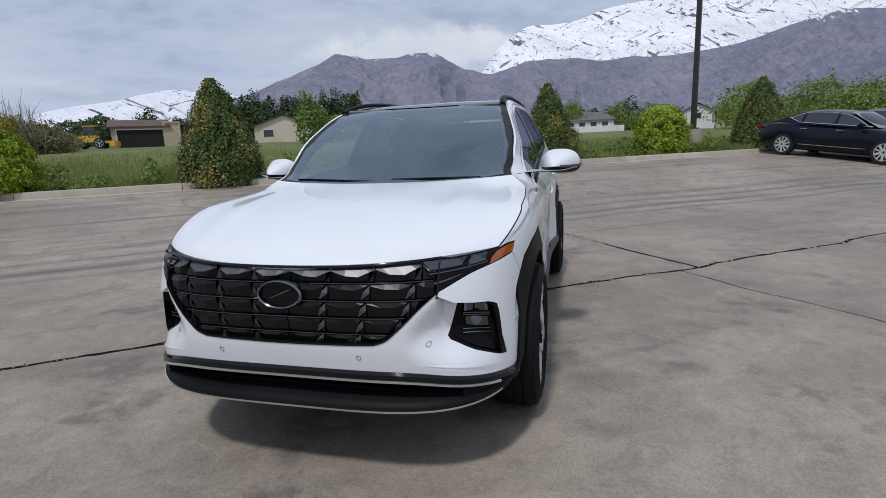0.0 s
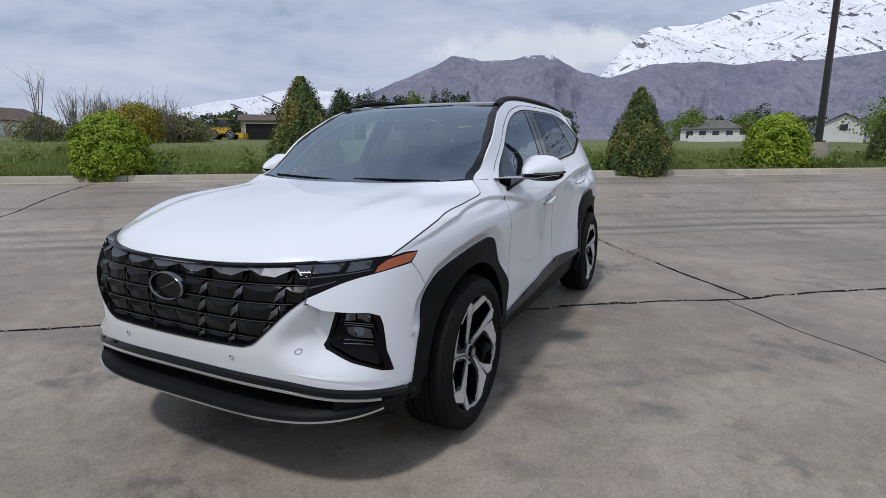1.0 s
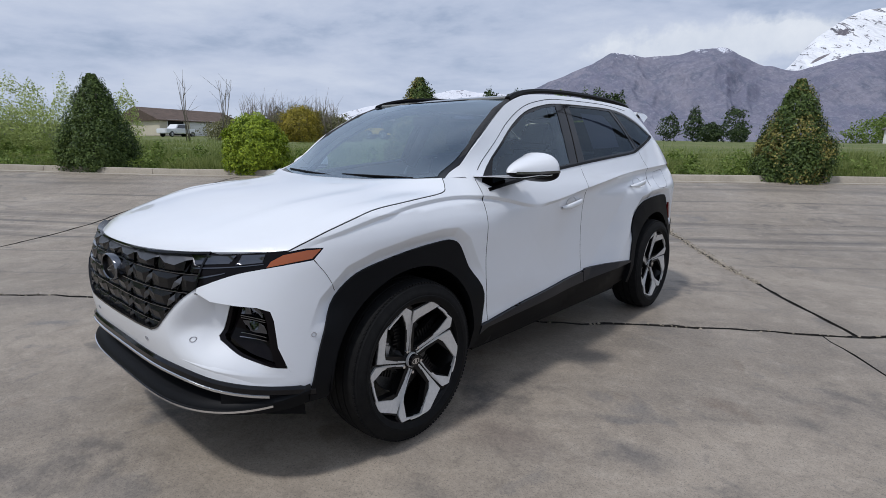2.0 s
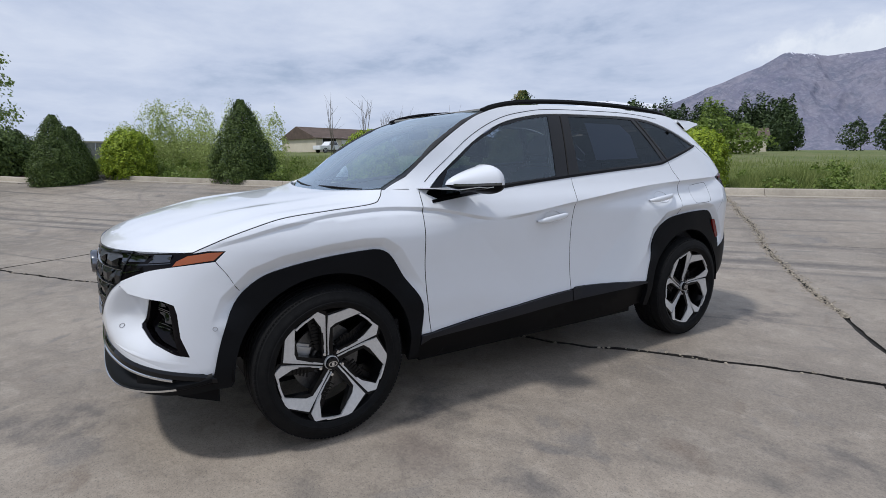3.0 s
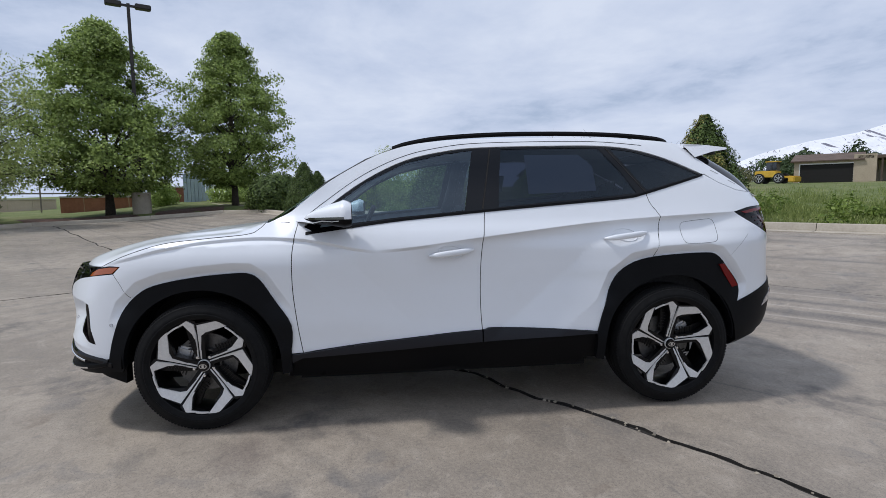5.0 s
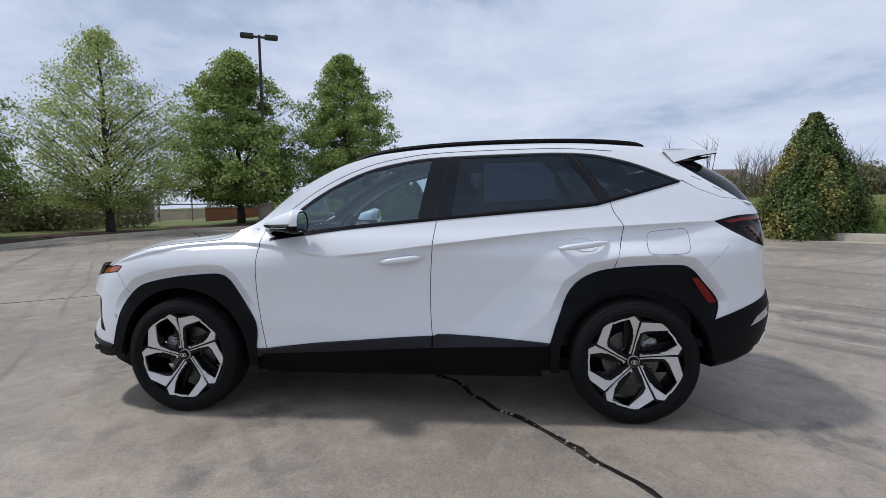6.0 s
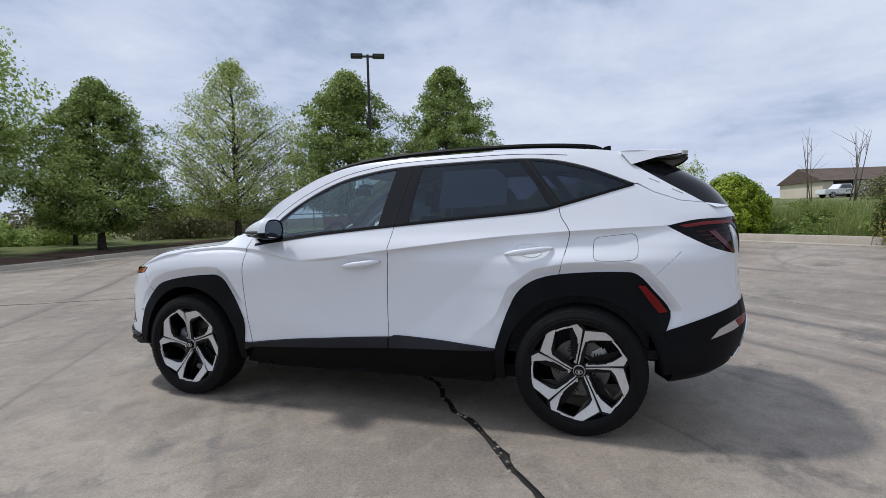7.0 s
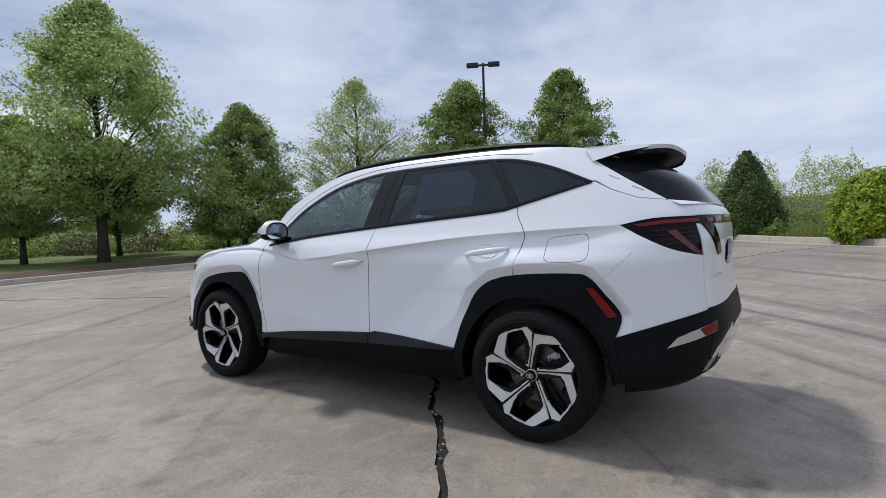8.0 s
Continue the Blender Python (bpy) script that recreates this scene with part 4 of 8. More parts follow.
def build_house(label, x, y, turn, wide, deep, eaves, ridge, wall, roof, gable=True, hip=0.0, holes=()):
    """A single-storey house: walls with openings let in, an overhanging pitched roof with fascia. The front looks along -y."""
    home = thing("house", label, "house", pose(x, y, float(land(x, y)) - 0.15, 0, 0, turn))
    w, d = wide / 2, deep / 2
    bm = bmesh.new()
    low = [bm.verts.new(p) for p in ((-w, -d, 0), (w, -d, 0), (w, d, 0), (-w, d, 0))]
    top = [bm.verts.new(p) for p in ((-w, -d, eaves), (w, -d, eaves), (w, d, eaves), (-w, d, eaves))]
    for k in range(4):
        bm.faces.new((low[k], low[(k + 1) % 4], top[(k + 1) % 4], top[k]))
    if gable:   # the gable looks along -y
        for a, b in ((0, 1), (2, 3)):
            peak = bm.verts.new((0, -d if a == 0 else d, ridge - 0.12))
            bm.faces.new((top[a], top[b], peak))
    part("wall", bm, wall, home)
    o, t = 0.35, 0.12
    bm = bmesh.new()
    if gable:
        for s in (-1, 1):
            a = [(s * (w + o), -d - o, eaves - o * (ridge - eaves) / w), (s * (w + o), d + o, eaves - o * (ridge - eaves) / w), (0, d + o, ridge), (0, -d - o, ridge)]
            lo, hi = [bm.verts.new(p) for p in a], [bm.verts.new((p[0], p[1], p[2] + t)) for p in a]
            bm.faces.new(lo), bm.faces.new(hi)
            for k in range(4):
                bm.faces.new((lo[k], lo[(k + 1) % 4], hi[(k + 1) % 4], hi[k]))
    else:       # ridge along x, its ends drawn in where it is hipped
        e = eaves - o * (ridge - eaves) / d
        ring = [(-w - o, -d - o, e), (w + o, -d - o, e), (w + o, d + o, e), (-w - o, d + o, e)]
        lo, hi = [bm.verts.new(p) for p in ring], [bm.verts.new((p[0], p[1], p[2] + t)) for p in ring]
        r = [bm.verts.new((-w - o + hip * d, 0, ridge + t)), bm.verts.new((w + o - hip * d, 0, ridge + t))]
        bm.faces.new(lo)
        for k in range(4):
            bm.faces.new((lo[k], lo[(k + 1) % 4], hi[(k + 1) % 4], hi[k]))
        for f in ((hi[0], hi[1], r[1], r[0]), (hi[2], hi[3], r[0], r[1]), (hi[1], hi[2], r[1]), (hi[3], hi[0], r[0])):
            bm.faces.new(f)
    part("roof", bm, roof, home)
    for name, mat, x0, z0, x1, z1 in holes:
        fr = part(name, boxes((x0, -d - .03, z0, x1, -d + .02, z1)), mat, home)
        part("frame", boxes((x0 - .1, -d - .06, z1, x1 + .1, -d, z1 + .12), (x0 - .1, -d - .06, z0, x0, -d, z1), (x1, -d - .06, z0, x1 + .1, -d, z1)), PALE_WALL, fr)
    return home


def from_eye(az, d, eye=(1.1, -4.0)):
    a = radians(az)
    return eye[0] - math.sin(a) * d, eye[1] + math.cos(a) * d


def build_houses():
    x, y = from_eye(44.0, 80)
    build_house("tan stucco house with an open dark garage and brown roof", x, y, 44, 6.2, 8, 2.5, 3.4, STUCCO, SHINGLE, False, 0.0, (("garage_door", OPENING_SHADE, -2.5, 0, 2.5, 2.1),))
    x, y = from_eye(40.0, 79)
    porch = thing("carport", "brown-roofed carport on posts beside a tan wall", "carport", pose(x, y, float(land(x, y)) - .1, 0, 0, 42))
    part("roof", boxes((-2.6, -3, 2.6, 7.4, 3, 2.95)), SHINGLE, porch)
    part("end_wall", boxes((-2.9, -3, 0, -.9, 3, 3.1)), STUCCO, porch)
    part("back_wall", boxes((-.9, 2.6, 0, 7.2, 2.9, 2.6)), CREAM, porch)
    for px in (-.5, .3, 4.0, 7.0):
        part("post", boxes((px, -2.9, 0, px + .15, -2.75, 2.6)), SHINGLE, porch)
    x, y = from_eye(31.0, 90)
    build_house("cream bungalow with a low brown gable roof", x, y, 31, 8.6, 11, 2.4, 4.1, CREAM, SHINGLE, True, 0, (("window", PANE, -3.0, .9, -1.6, 1.9),))
    x, y = from_eye(27.3, 96)
    build_house("long brown-roofed wing of a bungalow", x, y, 31, 9, 7, 2.4, 3.6, CREAM, SHINGLE, False)
    x, y = from_eye(-0.6, 100)
    build_house("grey-roofed bungalow with a shaded porch", x, y, 0, 8.5, 7, 2.2, 3.5, PALE_WALL, GREY_SHINGLE, False, 0.6, tuple(("window", PANE, -3.4 + 1.9 * k, .7, -2.4 + 1.9 * k, 1.8) for k in range(4)))
    x, y = from_eye(-10.9, 105)
    build_house("white house with a steep gable behind the field", x, y, -12, 5.0, 9, 2.9, 4.3, PALE_WALL, GREY_SHINGLE, True, 0, (("window", PANE, -.5, 1.8, .5, 2.7),))
    x, y = from_eye(-14.5, 112)
    build_house("low cream house half hidden by trees", x, y, -12, 8.0, 7, 2.3, 3.3, CREAM, GREY_SHINGLE, False)
    x, y = from_eye(67.9, 98, (2.1, -3.3))
    build_house("cream workshop with a long brown roof and white garage doors", x, y, 103, 15, 11, 2.3, 4.2, CREAM, SHINGLE, False, 0.0, tuple(("garage_door", m, a, .1, a + 2.6, 2.3) for m, a in ((OPENING_SHADE, -6.2), (PALE_WALL, -2.4), (PALE_WALL, 1.2), (PALE_WALL, 4.6))))
    x, y = from_eye(-1.5, 94)
    fence = thing("fence", "low white board fence before the bungalow", "fence", pose(x, y, float(land(x, y)), 0, 0, 0))
    for k in range(8):
        part("board", boxes((-4.4 + k * 1.1, -.04, 0, -3.33 + k * 1.1, .04, 1.0)), PALE_WALL, fence)


def build_poles():
    x, y = 5.15, 17.9
    z = float(land(x, y))
    pole = thing("street_lamp", "tall bronze square lamp pole on a concrete footing", "lamp post", pose(x, y, z - .1))
    bm = bmesh.new()
    bmesh.ops.create_cone(bm, cap_ends=True, segments=28, radius1=.34, radius2=.34, depth=.85, matrix=pose(0, 0, .42))
    part("footing", bm, KERB, pole, "pale concrete footing", 40)
    part("base_plate", boxes((-.18, -.18, .85, .18, .18, .89), bevel=.005), BRONZE, pole)
    bm = bmesh.new()
    bmesh.ops.create_cone(bm, cap_ends=True, segments=4, radius1=.125, radius2=.09, depth=9.5, matrix=pose(0, 0, 5.6, 0, 0, 20))
    part("pole", bm, BRONZE, pole)
    for s in (-1, 1):
        part("lamp_head", boxes((s * .9 - .35, -.2, 10.15, s * .9 + .35, .2, 10.35), bevel=.03), BRONZE, pole)
        part("arm", boxes((min(0, s * .6), -.04, 10.2, max(0, s * .6), .04, 10.28)), BRONZE, pole)
    x, y = -23.75, -12.25
    z = float(land(x, y))
    pole = thing("street_lamp", "slim bronze lamp pole with two square heads", "lamp post", pose(x, y, z, 0, 0, 117))
    bm = bmesh.new()
    bmesh.ops.create_cone(bm, cap_ends=True, segments=24, radius1=.42, radius2=.42, depth=1.5, matrix=pose(0, 0, .3))
    part("footing", bm, KERB, pole, "pale concrete footing", 40)
    bm = bmesh.new()
    bmesh.ops.create_cone(bm, cap_ends=True, segments=4, radius1=.13, radius2=.095, depth=9.3, matrix=pose(0, 0, 5.4, 0, 0, 45))
    part("pole", bm, BRONZE, pole)
    for s in (-1, 1):
        part("arm", boxes((min(0, s * .35), -.05, 9.90, max(0, s * .35), .05, 10.0)), BRONZE, pole)
        part("lamp_head", boxes((s * .62 - .34, -.19, 9.86, s * .62 + .34, .19, 10.08), bevel=.03), BRONZE, pole)


def far_wheel(parent, x, y, r, side, spokes=10):
    bm = bmesh.new()
    bmesh.ops.create_cone(bm, cap_ends=True, segments=28, radius1=r, radius2=r, depth=.21, matrix=pose(x, y, r, 0, 90, 0))
    bmesh.ops.bevel(bm, geom=[e for e in bm.edges if e.calc_face_angle(0) > .9], offset=.03, segments=2, affect="EDGES")
    tyre = part("wheel", bm, BLACK_TYRE, parent, "", 40)
    bm = bmesh.new()
    for k in range(spokes):
        a = 2 * math.pi * k / spokes
        made = len(bm.verts)
        box(bm, side * .106 - .004, -.030 if k % 2 else -.018, .03, side * .106 + .006, .030 if k % 2 else .018, r * .70)
        bm.verts.ensure_lookup_table()
        bmesh.ops.rotate(bm, verts=bm.verts[made:], cent=(0, 0, 0), matrix=Matrix.Rotation(a, 3, "X"))
    bmesh.ops.create_circle(bm, segments=28, radius=r * .70, matrix=pose(side * .108, 0, 0, 0, 90, 0))
    ring = [e for e in bm.edges if e.is_wire]
    made = bmesh.ops.extrude_edge_only(bm, edges=ring)["geom"]
    for v in [g for g in made if isinstance(g, bmesh.types.BMVert)]:
        v.co.y, v.co.z = v.co.y * .93, v.co.z * .93
    rim = part("rim", bm, ALLOY_FAR, tyre, "", 30)
    rim.matrix_basis = pose(x, y, r)


def build_sedan(m, label):
    """A fastback saloon, its nose along -y: body, glasshouse, bright window line, lamps and wheels."""
    car = thing("saloon_car", label, "car", m, group="parked cars")
    low = pchip((-2.40, -2.3, -1.9, 1.9, 2.35, 2.45), (.42, .26, .20, .20, .30, .45))
    deck = pchip((-2.42, -2.35, -2.0, -1.2, -.9, 0, 1.0, 1.7, 2.2, 2.45), (.60, .70, .80, .95, .98, 1.0, 1.02, 1.04, 1.02, .92))
    width = pchip((-2.42, -2.3, -2.0, -1.4, 0, 1.4, 2.1, 2.45), (.45, .72, .87, .92, .93, .92, .85, .62))
    rows = []
    for y in np.linspace(-2.42, 2.45, 50):
        a, b, w = float(low(y)), float(deck(y)), float(width(y))
        ring = []
        for u, v in ((-.80, 0), (-.97, .12), (-1.0, .40), (-.985, .70), (-.95, .86), (-.80, .965), (-.4, 1.0), (0, 1.01), (.4, 1.0), (.80, .965), (.95, .86), (.985, .70), (1.0, .40), (.97, .12), (.80, 0)):
            ring.append((u * w, y, a + (b - a) * v))
        rows.append(ring)
    sheet_plain("body", car, rows, NAVY, "dark blue painted body")
    top = pchip((-1.05, -.6, -.2, .3, .8, 1.4, 1.95), (.96, 1.24, 1.39, 1.44, 1.43, 1.28, 1.05))
    rows = []
    for y in np.linspace(-1.05, 1.95, 30):
        h = float(top(y))
        rows.append([(u * (.60 + .04 * (1.44 - h)), y, h - .05 * abs(u) ** 3) for u in np.linspace(-1, 1, 13)])
    sheet_plain("roof", car, rows, NAVY)
    for s in (-1, 1):
        def cant(y, z):
            """A point on the leaning side between the belt and the roof's edge."""
            low_z = float(deck(y)) - .015
            return s * (.845 - .235 * min(1, max(0, (z - low_z) / max(.05, 1.385 - low_z)))), y, z
        strip = [[cant(y, float(deck(y)) - .02) for y in np.linspace(-1.0, 1.9, 26)], [cant(y, max(float(top(y)) - .045, float(deck(y)))) for y in np.linspace(-1.0, 1.9, 26)]]
        sheet_plain("roof_side", car, strip, NAVY)
        sill = [(y, float(deck(y)) + .025 + .13 * smoothstep(1.0, 1.5, y)) for y in np.linspace(-.98, 1.46, 26)]
        head = [(y, max(b + .004, float(top(y)) - .075 - .04 * smoothstep(.9, 1.46, y))) for y, b in sill]
        out = Vector((s * .012, 0, .006))
        sheet_plain("side_glass", car, [[Vector(cant(*p)) + out for p in sill], [Vector(cant(*p)) + out for p in head]], GLASS_FAR)
        line = [Vector(cant(*p)) + out for p in sill + head[::-1] + sill[:1]]
        verts, faces = [], []
        tube(verts, faces, line, [.013] * len(line), 5)
        link("window_line", mesh_of("window_line", verts, faces, BRIGHT, True), car, "bright window line")
        for y in (.02, .98):
            post = [[Vector(cant(y + e, z)) + out * 1.5 for z in (float(deck(y)) + .03, float(top(y)) - .08)] for e in (-.035, .035)]
            sheet_plain("pillar", car, post, NAVY)
        for y in (-.75, .30):
            part("handle", boxes((s * .915 - .015, y + .45, .86, s * .915 + .015, y + .66, .885), bevel=.008), BRIGHT, car)
        part("sill_strip", boxes((s * .925 - .012, -.95, .385, s * .925 + .012, .95, .40), bevel=.004), BRIGHT, car, "bright sill strip")
        part("mirror", boxes((s * .98 - .1, -.85, .98, s * .98 + .1, -.68, 1.10), bevel=.04), NAVY, car, "", 60)
        part("tail_lamp", boxes((s * .62 - .2, 2.30, .80, s * .62 + .2, 2.44, .88), bevel=.02), TAIL_RED, car)
        for y in (-1.42, 1.42):
            far_wheel(car, s * .835, y, .345, s)
    part("windscreen", glass_front([(-.62, -1.02, .97), (.62, -1.02, .97), (.55, -.22, 1.385), (-.55, -.22, 1.385)]), GLASS_FAR, car)
    return car


def glass_front(points):
    bm = bmesh.new()
    bm.faces.new([bm.verts.new((x, y - .012, z + .012)) for x, y, z in points])
    return bm


def sheet_plain(name, parent, rows, material, label=""):
    w = len(rows[0])
    me = mesh_of(name, [p for r in rows for p in r], [(i * w + k, i * w + k + 1, (i + 1) * w + k + 1, (i + 1) * w + k) for i in range(len(rows) - 1) for k in range(w - 1)], material, True)
    return link(name, me, parent, label)


def build_pickup(m, label):
    """A pickup truck, nose along -y."""
    car = thing("pickup_truck", label, "truck", m, group="trucks before the workshop")
    bm = boxes((-.95, -2.7, .45, .95, -1.1, 1.10), (-.95, -1.1, .45, .95, .9, 1.15), (-.95, .9, .45, .95, 2.7, 1.15), bevel=.09)
    part("body", bm, TRUCK_WHITE, car, "", 50)
    bm = bmesh.new()
    lo = [bm.verts.new(p) for p in ((-.88, -1.1, 1.13), (.88, -1.1, 1.13), (.88, .9, 1.13), (-.88, .9, 1.13))]
    hi = [bm.verts.new(p) for p in ((-.72, -.5, 1.75), (.72, -.5, 1.75), (.72, .75, 1.75), (-.72, .75, 1.75))]
    bm.faces.new(hi)
    for k in range(4):
        bm.faces.new((lo[k], lo[(k + 1) % 4], hi[(k + 1) % 4], hi[k]))
    part("cab", bm, TRUCK_WHITE, car)
    for s in (-1, 1):
        bm = bmesh.new()
        bm.faces.new([bm.verts.new(p) for p in ((s * .89, -.85, 1.20), (s * .89, .78, 1.20), (s * .76, .65, 1.66), (s * .76, -.42, 1.66))])
        part("side_glass", bm, GLASS_FAR, car)
        for y in (-1.75, 1.75):
            far_wheel(car, s * .86, y, .40, s, 6)
    return car


def build_cars():
    rear = np.array((8.08, 16.15))
    ahead = np.array((0.640, -0.768))
    for k, label in ((0, "dark blue fastback saloon parked with its tail over the kerb"), (1, "dark blue saloon parked beside another saloon")):
        c = rear + ahead * 1.42 + ALONG * 2.9 * k
        z = float(lie(*(c - ahead * 1.42)) + lie(*(c + ahead * 1.42))) / 2
        build_sedan(pose(c[0], c[1], z - .005, math.degrees(math.atan2(float(lie(*(c - ahead * 1.42)) - lie(*(c + ahead * 1.42))), 2.84)), 0, math.degrees(math.atan2(ahead[1], ahead[0])) + 90), label)
    for az, d, turn, label in ((68.3, 84, 20, "white pickup truck standing before the workshop"), (64.6, 88, 60, "white utility truck standing beyond the field"), (63.6, 86, 70, "white van-bodied truck standing beyond the field")):
        x, y = from_eye(az, d, (2.1, -3.3))
        build_pickup(pose(x, y, float(land(x, y)), 0, 0, turn), label)
    # a wheel loader by the thicket
    x, y = from_eye(47.8, 74)
    dig = thing("wheel_loader", "yellow wheel loader standing beside the thicket", "machine", pose(x, y, float(land(x, y)), 0, 0, 120))
    part("body", boxes((-.7, -.6, .7, .7, 1.8, 1.5), bevel=.08), YELLOW_PAINT, dig, "", 50)
    part("cab", boxes((-.55, -.5, 1.5, .55, .6, 2.5), bevel=.06), GLASS_FAR, dig, "", 50)
    part("cab_roof", boxes((-.62, -.6, 2.5, .62, .7, 2.62), bevel=.03), YELLOW_PAINT, dig, "", 50)
    part("bucket", boxes((-1.0, -2.6, .1, 1.0, -1.9, .8), bevel=.1), YELLOW_PAINT, dig, "", 50)
    for s in (-1, 1):
        part("arm", boxes((s * .5 - .08, -2.2, .6, s * .5 + .08, -.4, .85), bevel=.03), YELLOW_PAINT, dig, "", 50)
        for yy in (-.9, 1.2):
            far_wheel(dig, s * .85, yy, .6, s, 6)


def build_walls():
    """What shows under the lindens to the west: walls, a shed, a frame fence."""
    eye = (3.74, -0.87)

    def wall(name, label, az0, az1, d, h, mat, thick=.25, panels=1, cap=True):
        a, b = np.array(from_eye(az0, d, eye)), np.array(from_eye(az1, d, eye))
        way = b - a
        length = float(np.linalg.norm(way))
        z = float(land(*((a + b) / 2))) - .2
        ob = thing(name, label, "wall" if "wall" in name else name.split("_")[-1], pose(a[0], a[1], z, 0, 0, math.degrees(math.atan2(way[1], way[0]))))
        for k in range(panels):
            part("panel", boxes((length * k / panels + .01, 0, 0, length * (k + 1) / panels - .01, thick, h)), mat, ob)
        if cap:
            part("coping", boxes((0, -.05, h, length, thick + .05, h + .1)), KERB, ob)
    wall("block_wall", "long grey block wall behind the shrubs", 79, 105.2, 47, 1.35, GREY_WALL, .3, 6)
    wall("metal_shed", "pale blue ribbed metal shed beyond the trees", 106.5, 109.0, 43, 2.1, SHED_BLUE, 2.5, 8, False)
    wall("red_wall", "low terracotta wall beyond the kerb", 112.0, 119.0, 40, 1.0, TERRACOTTA, .3, 4)
    wall("red_wall", "terracotta outbuilding wall beside the shed", 109.1, 110.6, 44, 1.3, TERRACOTTA, .4, 1)
    wall("storage_shed", "small grey storage shed beyond the fence", 124.0, 125.8, 56, 2.0, GREY_WALL, 2.5, 1, False)
    wall("yard_wall", "low beige wall beyond the fence", 119.5, 129.5, 62, 1.3, STUCCO, .3, 6)
    fence = thing("frame_fence", "open frame of grey steel posts and rails", "fence", pose(*from_eye(121, 47, eye), float(land(*from_eye(121, 47, eye))), 0, 0, 121))
    for k in range(12):
        part("post", boxes((-14 + k * 2.4, -.05, 0, -13.9 + k * 2.4, .05, 2.9)), TWIGS, fence)
    for h in (1.3, 2.8):
        part("rail", boxes((-14, -.04, h, 12.6, .04, h + .1)), TWIGS, fence)
    path = SOUTH_KERB[1:-2]
    verts, faces = [], []
    for (ax, ay), (bx, by) in zip(path, path[1:]):
        n = max(2, int(math.hypot(bx - ax, by - ay) / .7))
        way = np.array((bx - ax, by - ay)) / math.hypot(bx - ax, by - ay)
        out = np.array((-way[1], way[0]))
        base = len(verts)
        for k in range(n + 1):
            c = np.array((ax + (bx - ax) * k / n, ay + (by - ay) * k / n))
            for j in range(7):
                q = c + out * (.17 + .50 * j)
                verts.append((q[0], q[1], max(float(lie(*c)) + .10 + .03 * noise.noise(Vector((q[0] * 2, q[1] * 2, 0))), float(land(*q)) + .012)))
        for k in range(n):
            for j in range(6):
                faces.append((base + k * 7 + j, base + k * 7 + j + 1, base + (k + 1) * 7 + j + 1, base + (k + 1) * 7 + j))
    tagged(link("mulch_bed", mesh_of("mulch_bed", verts, faces, MULCH, True)), "red-brown bark mulch behind the kerb", "mulch", kind="stuff")


# ---- the car's shape: half-width over length and height; the front looks along -y ----
nose = pchip((.15, .25, .36, .45, .60, .75, .86, .93, 1.0, 1.08), (-2.10, -2.19, -2.25, -2.245, -2.265, -2.272, -2.255, -2.215, -2.13, -1.98))
tail = pchip((.15, .35, .50, .62, .75, .95, 1.10, 1.20, 1.28, 1.62), (2.08, 2.19, 2.275, 2.295, 2.275, 2.255, 2.26, 2.25, 2.20, 1.72))
girth = pchip((.15, .24, .34, .44, .60, .75, .88, .97, 1.06, 1.15, 1.40, 1.55, 1.64, 1.70), (.78, .82, .858, .881, .875, .880, .893, .900, .872, .818, .706, .632, .575, .50))
square_front = pchip((.2, .5, .9, 1.05), (4, 4, 3, 2.7))
pinch = pchip((-1.5, -1.0, -.86, -.55), (.70, .62, .28, 0))
crease = pchip((-1.95, -1.85, -1.55, -1.34, -1.06, -.83, -.69, -.51, -.40, -.28, .20, 1.06, 1.83, 2.3),
               (.93, .952, 1.026, 1.058, 1.074, 1.062, 1.040, 1.002, .990, .996, 1.048, 1.132, 1.168, 1.18))
crease_depth = pchip((-1.95, -1.6, -.9, -.55, -.40, -.25, .1, 1.5, 1.9), (0, .014, .022, .016, .002, .024, .080, .082, .02))
ARCH_F = [(-1.885, .385), (-1.845, .548), (-1.780, .702), (-1.682, .795), (-1.565, .836), (-1.383, .866), (-1.20, .880), (-1.111, .876), (-1.053, .836), (-.981, .720), (-.890, .579), (-.898, .411)]
ARCH_R = [(.902, .471), (.948, .614), (1.025, .789), (1.148, .879), (1.333, .913), (1.600, .922), (1.690, .905), (1.768, .822), (1.850, .708), (1.820, .591)]


def off_line(y, z, line):
    """Distance from a broken line."""
    best = np.full(np.shape(y), 9.0)
    for (a, b), (c, d) in zip(line, line[1:]):
        k = np.clip(((y - a) * (c - a) + (z - b) * (d - b)) / ((c - a) ** 2 + (d - b) ** 2), 0, 1)
        best = np.minimum(best, np.hypot(y - a - k * (c - a), z - b - k * (d - b)))
    return best


